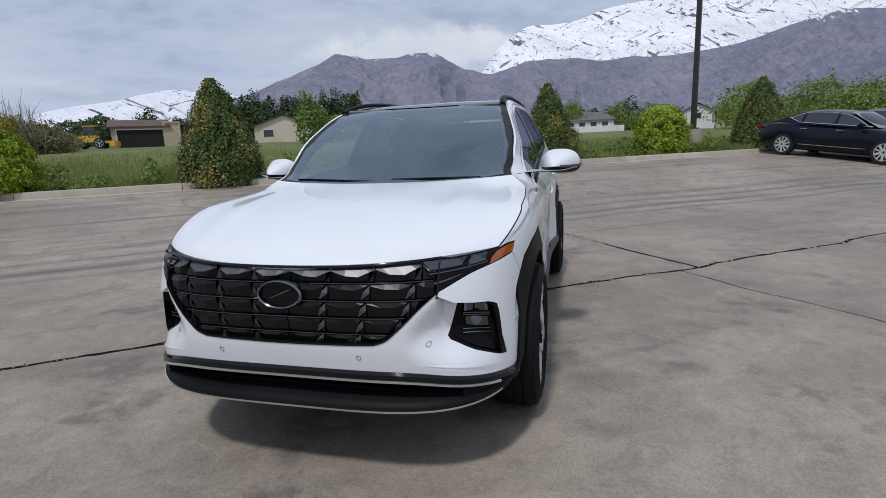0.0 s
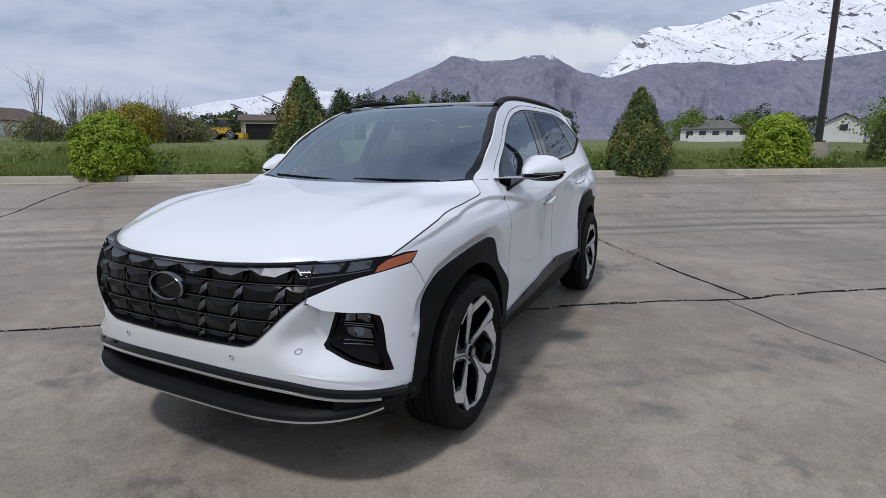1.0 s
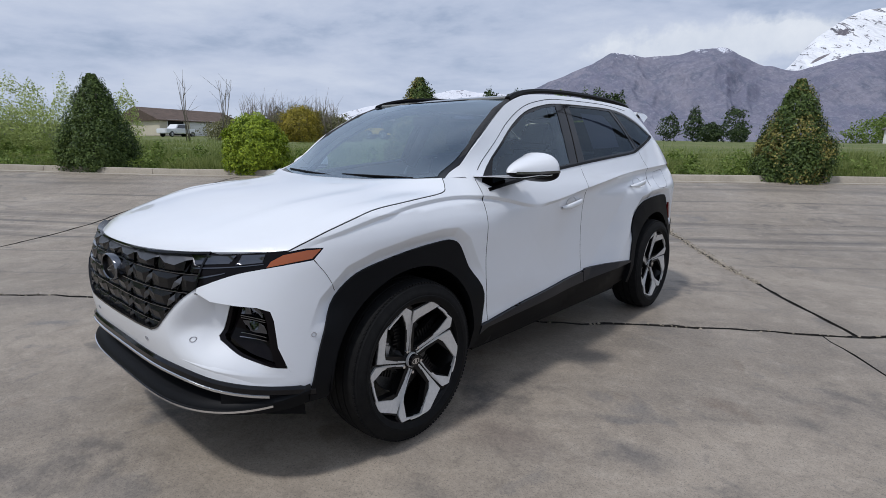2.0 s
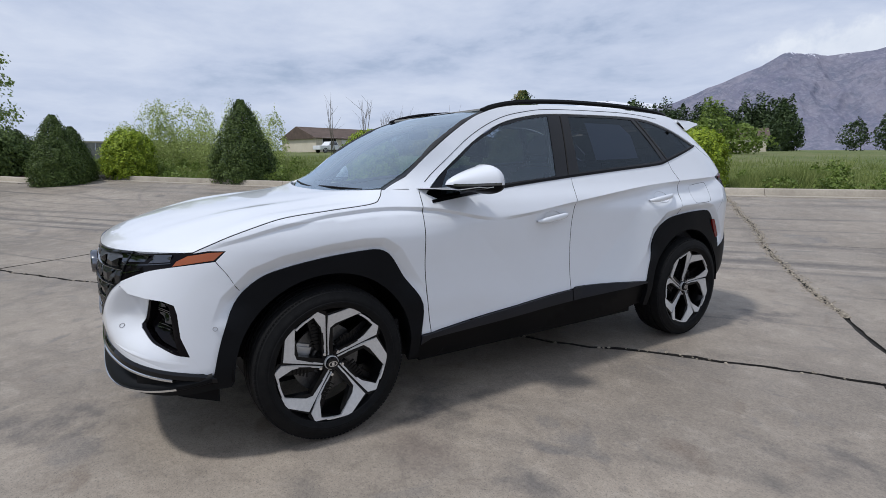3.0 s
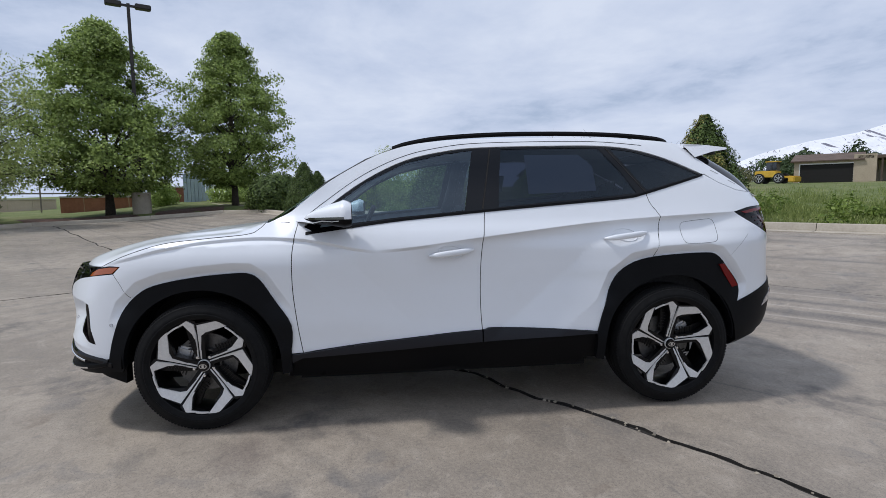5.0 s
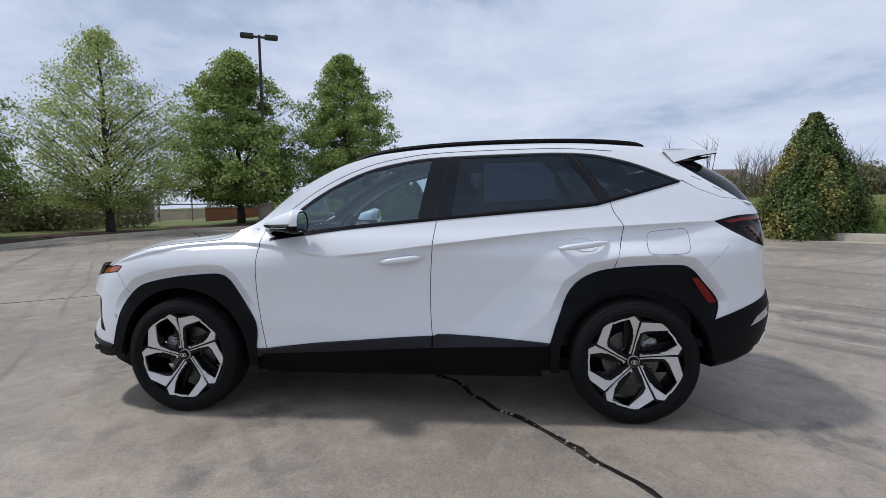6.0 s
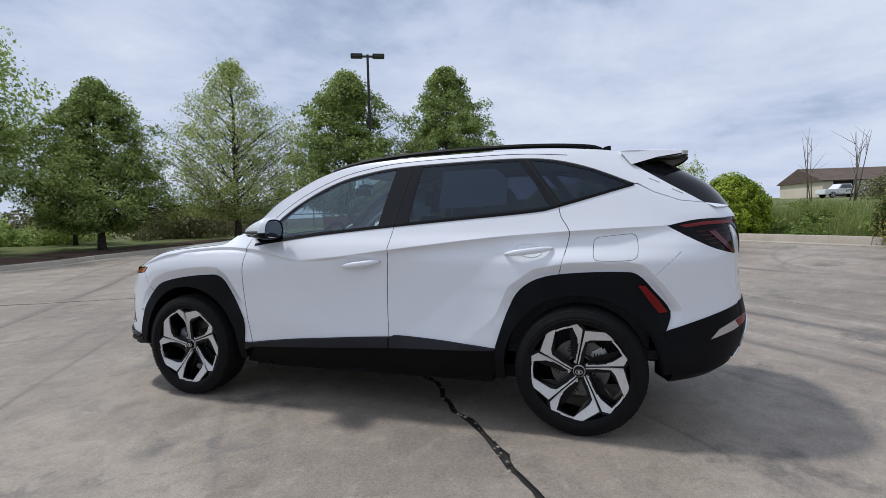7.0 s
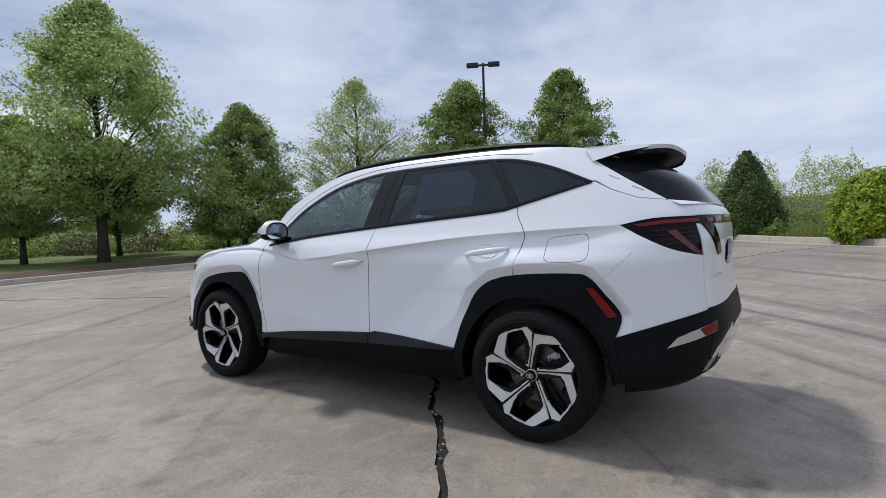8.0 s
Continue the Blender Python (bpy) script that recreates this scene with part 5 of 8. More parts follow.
def flank(y, z, relief=True):
    """Half-width of the body."""
    y, z = np.asarray(y, float), np.asarray(z, float)
    a = girth(z) - pinch(y) * np.maximum(0, z - 1.03) * smoothstep(1.42, 1.18, z)
    if relief:
        w = crease(y) - z
        back = smoothstep(-.45, .0, y)
        ledge = np.clip(w / .017, 0, 1) * np.exp(-np.maximum(0, w - .017) / .14)
        swell = (1 - np.exp(-np.maximum(0, w) / .055)) * np.exp(-np.maximum(0, w) / .36)
        a = a - crease_depth(y) * np.where(w > 0, ledge * (1 - back) + swell * back, 0)
        for arch in (ARCH_F, ARCH_R):
            a = a - 0.030 * np.clip((.060 - off_line(y, z, arch)) / .046, 0, 1) * smoothstep(.60, .74, z)
        # the doors' slanting fold, which swells into the rear arch
        s = ((y - .93) * .655 - (z - 1.03) * .755)
        a = a + .12 * np.clip(s, 0, .26) * smoothstep(1.08, .96, z) * smoothstep(1.9, 1.3, y)
        s = ((-.60 - y) * .75 - (z - 1.0) * .66)
        a = a + .060 * np.clip(s, 0, .25) * smoothstep(1.02, .90, z) * smoothstep(-1.9, -1.4, y) * smoothstep(.45, .6, z)
    n, p = nose(z), square_front(z)
    t = np.clip((-1.3 - y) / (-1.3 - n), 0, 1)
    a = a * (1 - t ** p) ** (1 / p)
    t = np.clip((y - 1.2) / (tail(z) - 1.2), 0, 1)
    return a * (1 - t ** 4) ** .25


def end_face(x, z, front=True):
    """The y of the front or rear face at x, z."""
    x, z = np.abs(np.asarray(x, float)), np.asarray(z, float)
    lo, hi = (nose(z), np.full(np.shape(z), -1.3)) if front else (tail(z), np.full(np.shape(z), 1.2))
    for _ in range(34):
        mid = (lo + hi) / 2
        inside = flank(mid, z, False) > x
        lo, hi = np.where(inside, lo, mid), np.where(inside, mid, hi)
    return (lo + hi) / 2


hollow = pchip((.40, .47, .56, .617, .66, .72, .787, .822, .84), (-2.30, -2.245, -2.165, -2.10, -2.072, -2.045, -2.018, -1.986, -1.93))
hollow_low = pchip((.40, .60, .70, .80, .86), (.56, .512, .487, .425, .405))


def scooped(x, z):
    """The y of the front face with the hollow that leads into the fog lamps."""
    x, z = np.abs(np.asarray(x, float)), np.asarray(z, float)
    y = end_face(x, z)
    deep = np.maximum(0, hollow(np.clip(x, .40, .84)) - y)
    low = hollow_low(np.clip(x, .40, .86))
    return y + deep * smoothstep(low - .01, low + .135, z) * np.where(x < .60, smoothstep(.0, .09, ((x - .601) * .172 - (z - .801) * .189) / .2555), 1.0) * smoothstep(.43, .50, x)


# ---- car: tools ----
from mathutils.geometry import delaunay_2d_cdt


def paint_material():
    m, t, s, _ = surface("white_pearl_paint", (0.77, 0.79, 0.82), 0.40, coat=0.8, spec=0.4)
    s.inputs["Coat Roughness"].default_value = 0.03
    far = node(t, "ShaderNodeNewGeometry").outputs["Position"]
    dust = ramp(t, noise_tex(t, far, 3.0, 6, 0.65), (0.45, 0.0), (0.75, 0.10))
    t.links.new(mix(t, dust, (0.77, 0.79, 0.82), (0.62, 0.61, 0.59)), s.inputs["Base Color"])
    t.links.new(ramp(t, noise_tex(t, far, 7.0, 5), (0.35, 0.28), (0.7, 0.40)), s.inputs["Roughness"])
    bumped(t, s, noise_tex(t, far, 420.0, 2), 0.03, 0.0006)
    return m


def glass_material(name, tint, shine=1.0, base=0.015):
    m = bpy.data.materials.new(name)
    m.use_nodes = True
    t = m.node_tree
    t.nodes.clear()
    gloss = node(t, "ShaderNodeBsdfGlossy", None, Color=(0.78, 0.90, 1.0, 1), Roughness=0.01)
    clear = node(t, "ShaderNodeBsdfTransparent", None, Color=(*tint, 1))
    edge = maths(t, "POWER", node(t, "ShaderNodeLayerWeight", None, Blend=0.5).outputs["Facing"], 5.0)
    k = maths(t, "ADD", maths(t, "MULTIPLY", maths(t, "ADD", maths(t, "MULTIPLY", edge, 0.92), 0.08), shine), base, clamp=True)
    both = node(t, "ShaderNodeMixShader", None, i0=k, i1=clear.outputs[0], i2=gloss.outputs[0])
    node(t, "ShaderNodeOutputMaterial", None, Surface=both.outputs[0])
    return m


WHITE = paint_material()
CLADDING = grained("moulded_black_plastic", (0.0045, 0.005, 0.006), (0.008, 0.0085, 0.010), 3, 0.50, 0.25, 0.0008, 160, spec=0.10)
# lighter and bluer than the cladding: reflected sky put into its colour
SILL_TRIM = grained("satin_black_door_trim", (0.009, 0.010, 0.014), (0.014, 0.015, 0.021), 3, 0.34, 0.2, 0.0006, 160, spec=0.3)
SCALE = surface("polished_black_scale", (0.003, 0.003, 0.004), 0.25, spec=0.30)[0]
SCALE_LIP = surface("dark_chrome_lip", (0.15, 0.15, 0.158), 0.40, 1.0)[0]
LAMP_FACE = surface("smoked_lamp_lens", (0.005, 0.004, 0.005), 0.06, spec=0.13)[0]
DIM_RED = surface("unlit_red_lens", (0.030, 0.004, 0.005), 0.12, spec=0.2)[0]
GUIDE = surface("dim_red_light_guide", (0.10, 0.022, 0.024), 0.12, spec=0.4)[0]
PIANO = surface("gloss_black", (0.005, 0.005, 0.006), 0.06, spec=0.34)[0]
TRIM = surface("satin_black_trim", (0.004, 0.004, 0.0045), 0.45, spec=0.10)[0]
CHROME = surface("satin_chrome", (0.72, 0.73, 0.75), 0.16, 1.0)[0]
SMOKE = surface("smoked_chrome", (0.20, 0.205, 0.22), 0.16, 1.0)[0]
MACHINED = grained("machined_alloy", (0.60, 0.595, 0.585), (0.72, 0.715, 0.70), 60, 0.36, 0.05, 0.0005, 8, "local", metal=0.35)
ALLOY = surface("gloss_black_alloy", (0.004, 0.004, 0.0045), 0.28, spec=0.25)[0]
RUBBER = grained("tyre_rubber", (0.005, 0.005, 0.0055), (0.010, 0.010, 0.010), 30, 0.75, 0.3, 0.001, 8, "local", spec=0.15)
CALIPER = surface("cast_aluminium_caliper", (0.52, 0.52, 0.52), 0.38, 0.7)[0]
STEEL = grained("cast_steel", (0.10, 0.098, 0.094), (0.17, 0.165, 0.16), 40, 0.42, 0.1, 0.001, 4, "local", metal=0.8)
AMBER = surface("amber_lens", (0.34, 0.070, 0.006), 0.08, coat=0.6)[0]
RED = surface("red_lens", (0.16, 0.006, 0.006), 0.10, spec=0.3)[0]
CLEAR_LENS = surface("clear_lens", (0.55, 0.52, 0.52), 0.12, 0.5, coat=1.0)[0]
LAMP_BOWL = surface("lamp_reflector", (0.12, 0.125, 0.14), 0.12, 1.0)[0]
WINDSCREEN = glass_material("windscreen_glass", (0.80, 0.90, 0.90), 1.0, 0.20)
SIDE_GLASS = glass_material("side_glass", (0.66, 0.78, 0.82), 1.0, 0.03)
DARK_GLASS = glass_material("privacy_glass", (0.17, 0.19, 0.24), 0.50)
REAR_GLASS = surface("black_rear_glass", (0.010, 0.011, 0.013), 0.10, spec=0.12)[0]
LINING = grained("charcoal_cloth", (0.018, 0.018, 0.020), (0.04, 0.04, 0.043), 60, 0.9, 0.3, 0.001, 6)
GREY_LINING = surface("grey_headlining", (0.28, 0.28, 0.27), 0.95)[0]
STICKER = surface("faded_window_sheet", (0.46, 0.49, 0.53), 0.7, spec=0.2)[0]
PAPER = surface("sticker_paper", (0.62, 0.64, 0.66), 0.6)[0]
MIRROR = surface("mirror_glass", (0.85, 0.88, 0.9), 0.02, 1.0)[0]


def in_polygon(p, loop):
    x, y, inside = p[:, 0], p[:, 1], np.zeros(len(p), bool)
    for (ax, ay), (bx, by) in zip(loop, np.roll(loop, -1, 0)):
        if ay != by:
            inside ^= ((ay > y) != (by > y)) & (x < (bx - ax) * (y - ay) / (by - ay) + ax)
    return inside


def dense(loop, step):
    out = []
    for a, b in zip(loop, list(loop[1:]) + [loop[0]]):
        a, b = np.array(a, float), np.array(b, float)
        n = max(1, math.ceil(np.linalg.norm(b - a) / step))
        out += [a + (b - a) * k / n for k in range(n)]
    return np.array(out)


def rounded(loop, times=2, keep=0.0):
    """A loop with its corners cut away twice, so that it runs smoothly."""
    loop = [np.array(p, float) for p in loop]
    for _ in range(times):
        out = []
        for a, b in zip(loop, loop[1:] + loop[:1]):
            out += [a * 0.75 + b * 0.25, a * 0.25 + b * 0.75]
        loop = out
    return [tuple(p) for p in loop]


def curve(points, n=6, closed=False):
    """Points along a smooth line through those given."""
    p = [np.array(q, float) for q in points]
    out = []
    for i in range(len(p) - 1):
        a, b, c, d = p[max(i - 1, 0)], p[i], p[i + 1], p[min(i + 2, len(p) - 1)]
        for k in range(n):
            t = k / n
            out.append(tuple(0.5 * (2 * b + (c - a) * t + (2 * a - 5 * b + 4 * c - d) * t * t + (3 * b - a - 3 * c + d) * t ** 3)))
    return out + [tuple(p[-1])]


def on_side(p):
    return np.stack((flank(p[:, 0], p[:, 1]), p[:, 0], p[:, 1]), -1)


def on_front(p):
    return np.stack((p[:, 0], end_face(p[:, 0], p[:, 1]), p[:, 1]), -1)


def on_rear(p):
    return np.stack((p[:, 0], end_face(p[:, 0], p[:, 1], False), p[:, 1]), -1)


def skin(name, parent, outline, onto, material, holes=(), cell=0.035, lift=0.0, lip=0.02, label="", mirrored=False, bend=None):
    """A shaped panel: an outline laid onto the body's surface, with turned-in edges."""
    loops = [dense(outline, cell * 0.7)] + [dense(h, cell * 0.7) for h in holes]
    lo, hi = loops[0].min(0), loops[0].max(0)
    gx, gy = np.meshgrid(np.arange(lo[0], hi[0], cell), np.arange(lo[1], hi[1], cell), indexing="ij")
    inner = np.stack((gx.ravel(), gy.ravel()), -1) + cell * 0.37
    inner = inner[in_polygon(inner, loops[0])]
    for h in loops[1:]:
        inner = inner[~in_polygon(inner, h)]
    rim = np.concatenate(loops)
    if onto is on_side:   # finer rows along the crease
        y = np.arange(lo[0], hi[0], 0.018)
        rows = [np.stack((y, crease(y) - w), -1) for w in (-.014, -.003, .003, .009, .0145, .0195, .030, .045)]
        for arch, cy in ((ARCH_F, -1.3775), (ARCH_R, 1.3775)):   # and round the arches' flares
            line = dense(curve(arch, 4), .014)[:-20]
            away = line - (cy, .40)
            away /= np.linalg.norm(away, axis=1)[:, None]
            for d in (.022, .038, .0565, .0635, .075):
                ring = line + away * d
                for _ in range(3):
                    ring = ring + away * (d - off_line(ring[:, 0], ring[:, 1], arch))[:, None]
                ring = ring[(ring[:, 1] > .60) & (crease(ring[:, 0]) - ring[:, 1] > .055)]
                if len(ring):
                    rows.append(ring)
        rows = np.concatenate(rows)
        rows = rows[in_polygon(rows, loops[0])]
        for h in loops[1:]:
            rows = rows[~in_polygon(rows, h)]
        near = np.minimum(off_line(inner[:, 0], inner[:, 1], ARCH_F), off_line(inner[:, 0], inner[:, 1], ARCH_R))
        inner = inner[(near > .084) | (inner[:, 1] < .60)]
        off = crease(inner[:, 0]) - inner[:, 1]
        inner = np.concatenate((inner[(off < -.024) | (off > .055)], rows))
    if len(inner):
        far = np.min(np.hypot(inner[:, None, 0] - rim[None, :, 0], inner[:, None, 1] - rim[None, :, 1]), 1)
        inner = inner[far > cell * 0.30]
    edges, at = [], 0
    for l in loops:
        edges += [(at + k, at + (k + 1) % len(l)) for k in range(len(l))]
        at += len(l)
    flat = [Vector(p) for p in np.concatenate((rim, inner))]
    points, _, tris, *_ = delaunay_2d_cdt(flat, edges, [], 0, 1e-6)
    q = np.array([tuple(p) for p in points])
    tris = np.array([t for t in tris if len(t) == 3])
    mid = q[tris].mean(1)
    good = in_polygon(mid, loops[0])
    for h in loops[1:]:
        good &= ~in_polygon(mid, h)
    tris = tris[good]
    e = 0.002
    pos = onto(q)
    n = np.cross(onto(q + (e, 0)) - onto(q - (e, 0)), onto(q + (0, e)) - onto(q - (0, e)))
    n /= np.linalg.norm(n, axis=1)[:, None] + 1e-12
    heart = np.stack((np.zeros(len(q)), np.clip(pos[:, 1], -1.4, 1.4), np.clip(pos[:, 2], 0.5, 1.0)), -1)
    n *= np.where(((pos - heart) * n).sum(1) < 0, -1, 1)[:, None]
    depth = bend(q) if bend else 0.0
    pos = pos + n * (lift + np.asarray(depth).reshape(-1, 1) if bend else lift)
    if bend:   # a panel with relief of its own takes its shading from its faces
        n = None
    face = np.cross(pos[tris[:, 1]] - pos[tris[:, 0]], pos[tris[:, 2]] - pos[tris[:, 0]])
    ref = (pos - heart)[tris].mean(1) if n is None else n[tris].mean(1)
    turn = (face * ref).sum(1) < 0
    tris[turn] = tris[turn][:, ::-1]
    seen, border = {}, []
    for t in tris:
        for a, b in ((t[0], t[1]), (t[1], t[2]), (t[2], t[0])):
            seen[(a, b)] = seen.get((a, b), 0) + 1
    border = [(a, b) for a, b in seen if (b, a) not in seen]
    verts, faces = pos.tolist(), tris.tolist()
    inward = n if n is not None else (pos - heart) / np.linalg.norm(pos - heart, axis=1)[:, None]
    if lip:
        ring = {}
        for a, b in border:
            for k in (a, b):
                if k not in ring:
                    ring[k] = len(verts)
                    verts.append(pos[k].tolist())
                    verts.append((pos[k] - inward[k] * lip).tolist())
            faces.append((ring[b], ring[a], ring[a] + 1, ring[b] + 1))
    made = []
    for side in ((1, -1) if mirrored else (1,)):
        v = [(side * x, y, z) for x, y, z in verts]
        f = [tuple(int(k) for k in (t if side > 0 else t[::-1])) for t in faces]
        me = mesh_of(name, v, f, material, True)
        if n is None:
            me.set_sharp_from_angle(angle=radians(38))
        else:
            fn = [p.normal.copy() for p in me.polygons]
            loop_n = []
            for i, p in enumerate(me.polygons):
                for k in p.vertices:
                    loop_n.append((side * n[k][0], n[k][1], n[k][2]) if i < len(tris) else fn[i])
            me.normals_split_custom_set(loop_n)
        made.append(link(name, me, parent[0 if side > 0 else 1] if isinstance(parent, (list, tuple)) else parent, label))
    return made if mirrored else made[0]


def sheet(name, parent, rows, material, skirt=0.02, label="", closed=False, smooth=40):
    """A surface through rows of points, its rim turned down by skirt."""
    rows = [[Vector(p) for p in r] for r in rows]
    w, verts, faces = len(rows[0]), [p for r in rows for p in r], []
    for i in range(len(rows) - 1):
        for k in range(w - (0 if closed else 1)):
            n = (k + 1) % w
            faces.append((i * w + k, i * w + n, (i + 1) * w + n, (i + 1) * w + k))
    if skirt:
        rim = [k for k in range(w)] + [i * w + w - 1 for i in range(1, len(rows))] + [(len(rows) - 1) * w + k for k in range(w - 2, -1, -1)] + [i * w for i in range(len(rows) - 2, 0, -1)]
        middle = sum(verts, Vector()) / len(verts)
        base = len(verts)
        verts += [verts[k] + Vector((0, 0, -skirt)) + (middle - verts[k]).normalized() * skirt * 0.3 for k in rim]
        for k in range(len(rim)):
            n = (k + 1) % len(rim)
            faces.append((rim[k], rim[n], base + n, base + k))
    bm = bmesh.new()
    bv = [bm.verts.new(v) for v in verts]
    for f in faces:
        if len(set(f)) == len(f):
            try:
                bm.faces.new([bv[k] for k in f])
            except ValueError:
                pass
    return part(name, bm, material, parent, label, smooth)


def sweep(name, parent, path, outs, section, material, label="", closed=True, smooth=35, caps=True):
    """Carries a section (outwards, up) along a path whose outward ways are given."""
    bm = bmesh.new()
    rings = []
    for p, o in zip(path, outs):
        rings.append([bm.verts.new(Vector(p) + Vector(o) * a + Vector((0, 0, b))) for a, b in section])
    for r, s in zip(rings, rings[1:]):
        for k in range(len(section) - (0 if closed else 1)):
            n = (k + 1) % len(section)
            bm.faces.new((r[k], r[n], s[n], s[k]))
    if caps and closed:
        bm.faces.new(rings[0][::-1])
        bm.faces.new(rings[-1])
    return part(name, bm, material, parent, label, smooth)


def belt_path(z_of_y, front=True, reach=0.62, end=-1.86, n=26, m=14):
    """A path round the front or rear of the body at a height that varies with y, and its outward ways."""
    half = []
    for k in range(n + 1):
        x = reach * k / n
        z = 0.45
        for _ in range(4):
            y = float(end_face(x, z, front))
            z = float(z_of_y(y))
        half.append((x, y, z))
    y0 = half[-1][1]
    for k in range(1, m + 1):
        y = y0 + (end - y0) * k / m
        z = float(z_of_y(y))
        half.append((float(flank(y, z, False)), y, z))
    path = [Vector((-x, y, z)) for x, y, z in half[:0:-1]] + [Vector(p) for p in half]
    outs = []
    for i in range(len(path)):
        t = path[min(i + 1, len(path) - 1)] - path[max(i - 1, 0)]
        o = Vector((t.y, -t.x, 0)).normalized()
        outs.append(o if front else -o)
    return path, outs


def lathe(verts, faces, profile, segments=64):
    """Adds a surface of revolution about the x axis through (x, radius) points."""
    base, w = len(verts), len(profile)
    for k in range(segments):
        c, s = math.cos(2 * math.pi * k / segments), math.sin(2 * math.pi * k / segments)
        verts += [(x, r * c, r * s) for x, r in profile]
    for k in range(segments):
        n = (k + 1) % segments
        for i in range(w - 1):
            faces.append((base + k * w + i, base + k * w + i + 1, base + n * w + i + 1, base + n * w + i))


def slab_of(bm, loop, x0, x1, rim=0.0):
    """A plate in the y-z plane from x0 (back) to x1 (face); with rim it comes forward towards that radius."""
    def dish(y, z):
        return .036 * float(smoothstep(.45 * rim, .97 * rim, math.hypot(y, z))) if rim else 0.0
    back, face = [bm.verts.new((x0 + dish(y, z), y, z)) for y, z in loop], [bm.verts.new((x1 + dish(y, z), y, z)) for y, z in loop]
    bm.faces.new(face)
    for k in range(len(loop)):
        n = (k + 1) % len(loop)
        bm.faces.new((back[k], back[n], face[n], face[k]))


def build_wheel(car, x, y, angle, side):
    """Tyre, gloss-black alloy with machined blades, brake disc and caliper; the face looks along +x."""
    R, rim = 0.366, 0.274
    hub = part("wheel", wheel_body(rim), ALLOY, car, "gloss-black alloy wheel with machined faces", 30)
    hub.matrix_basis = pose(x, y, R, 0, 0, 0 if side > 0 else 180) @ pose(0, 0, 0, angle, 0, 0)
    verts, faces = [], []
    lathe(verts, faces, [(-.105, rim - .004), (-.118, rim + .012), (-.122, .305), (-.119, .322), (-.106, .345), (-.095, .358), (-.06, .3645), (-.05, .3655), (-.049, .358), (-.041, .358), (-.04, .366), (-.004, .3662), (-.003, .359),
                         (.005, .359), (.006, .3662), (.042, .366), (.043, .358), (.051, .358), (.052, .3655), (.062, .3645), (.095, .358), (.100, .352), (.108, .344), (.110, .334), (.119, .322), (.122, .309), (.1215, .303), (.124, .301), (.124, .295), (.121, .292), (.118, rim + .012), (.112, rim + .004), (.105, rim - .004)], 96)
    tyre = link("tyre", mesh_of("tyre", verts, faces, RUBBER, True), hub, "black rubber tyre with plain sidewall")
    tyre.data.set_sharp_from_angle(angle=radians(32))
    bm = bmesh.new()
    for k in range(120):   # shoulder tread blocks
        a = 2 * math.pi * k / 120
        for s in (-1, 1):
            box(bm, min(s * .078, s * .103), -.0060, .3475, max(s * .078, s * .103), .0060, .3570)
            bmesh.ops.rotate(bm, verts=bm.verts[-8:], cent=(0, 0, 0), matrix=Matrix.Rotation(a, 3, "X"))
    tagged(part("tread", bm, RUBBER, hub), kind="stuff")
    for bm in machined(rim):
        part("blade", bm, MACHINED, hub, "bright machined blade", 25)
    bm = bmesh.new()
    bmesh.ops.create_cone(bm, cap_ends=True, segments=32, radius1=.031, radius2=.027, depth=.02, matrix=pose(.083, 0, 0, 0, 90, 0))
    part("hub_cap", bm, PIANO, hub, "", 30)
    bm = bmesh.new()   # a slanted oval mark stands on the cap
    for k in range(24):
        a, b = 2 * math.pi * k / 24, 2 * math.pi * (k + 1) / 24
        ring = [bm.verts.new((.0945, r * 1.25 * math.cos(w), r * .78 * math.sin(w))) for r, w in ((.017, a), (.017, b), (.0135, b), (.0135, a))]
        bm.faces.new(ring)
    box(bm, .092, -.006, -.008, .0945, .006, .008)
    mark = part("badge", bm, CHROME, hub)
    mark.matrix_basis = pose(0, 0, 0, -angle, 0, 0)
    for k in range(5):
        a = radians(72 * k + 36 + 90)
        bm = bmesh.new()
        bmesh.ops.create_cone(bm, cap_ends=True, segments=12, radius1=.009, radius2=.007, depth=.02, matrix=pose(.066, .056 * math.cos(a), .058 * math.sin(a), 0, 90, 0))
        part("wheel_nut", bm, CHROME, hub, "", 30)
    verts, faces = [], []
    lathe(verts, faces, [(-.02, .06), (-.02, .165), (-.004, .165), (-.004, .085), (.02, .08), (.02, .0)], 40)
    link("brake_disc", mesh_of("brake_disc", verts, faces, STEEL, False), hub, "grey cast brake disc")
    bm = boxes((-.05, -.055, .09, .02, .055, .175), bevel=.012)
    cal = part("brake_caliper", bm, CALIPER, hub, "", 35)
    cal.matrix_basis = pose(0, 0, 0, -angle + (72 if y < 0 else -62), 0, 0)
    return hub


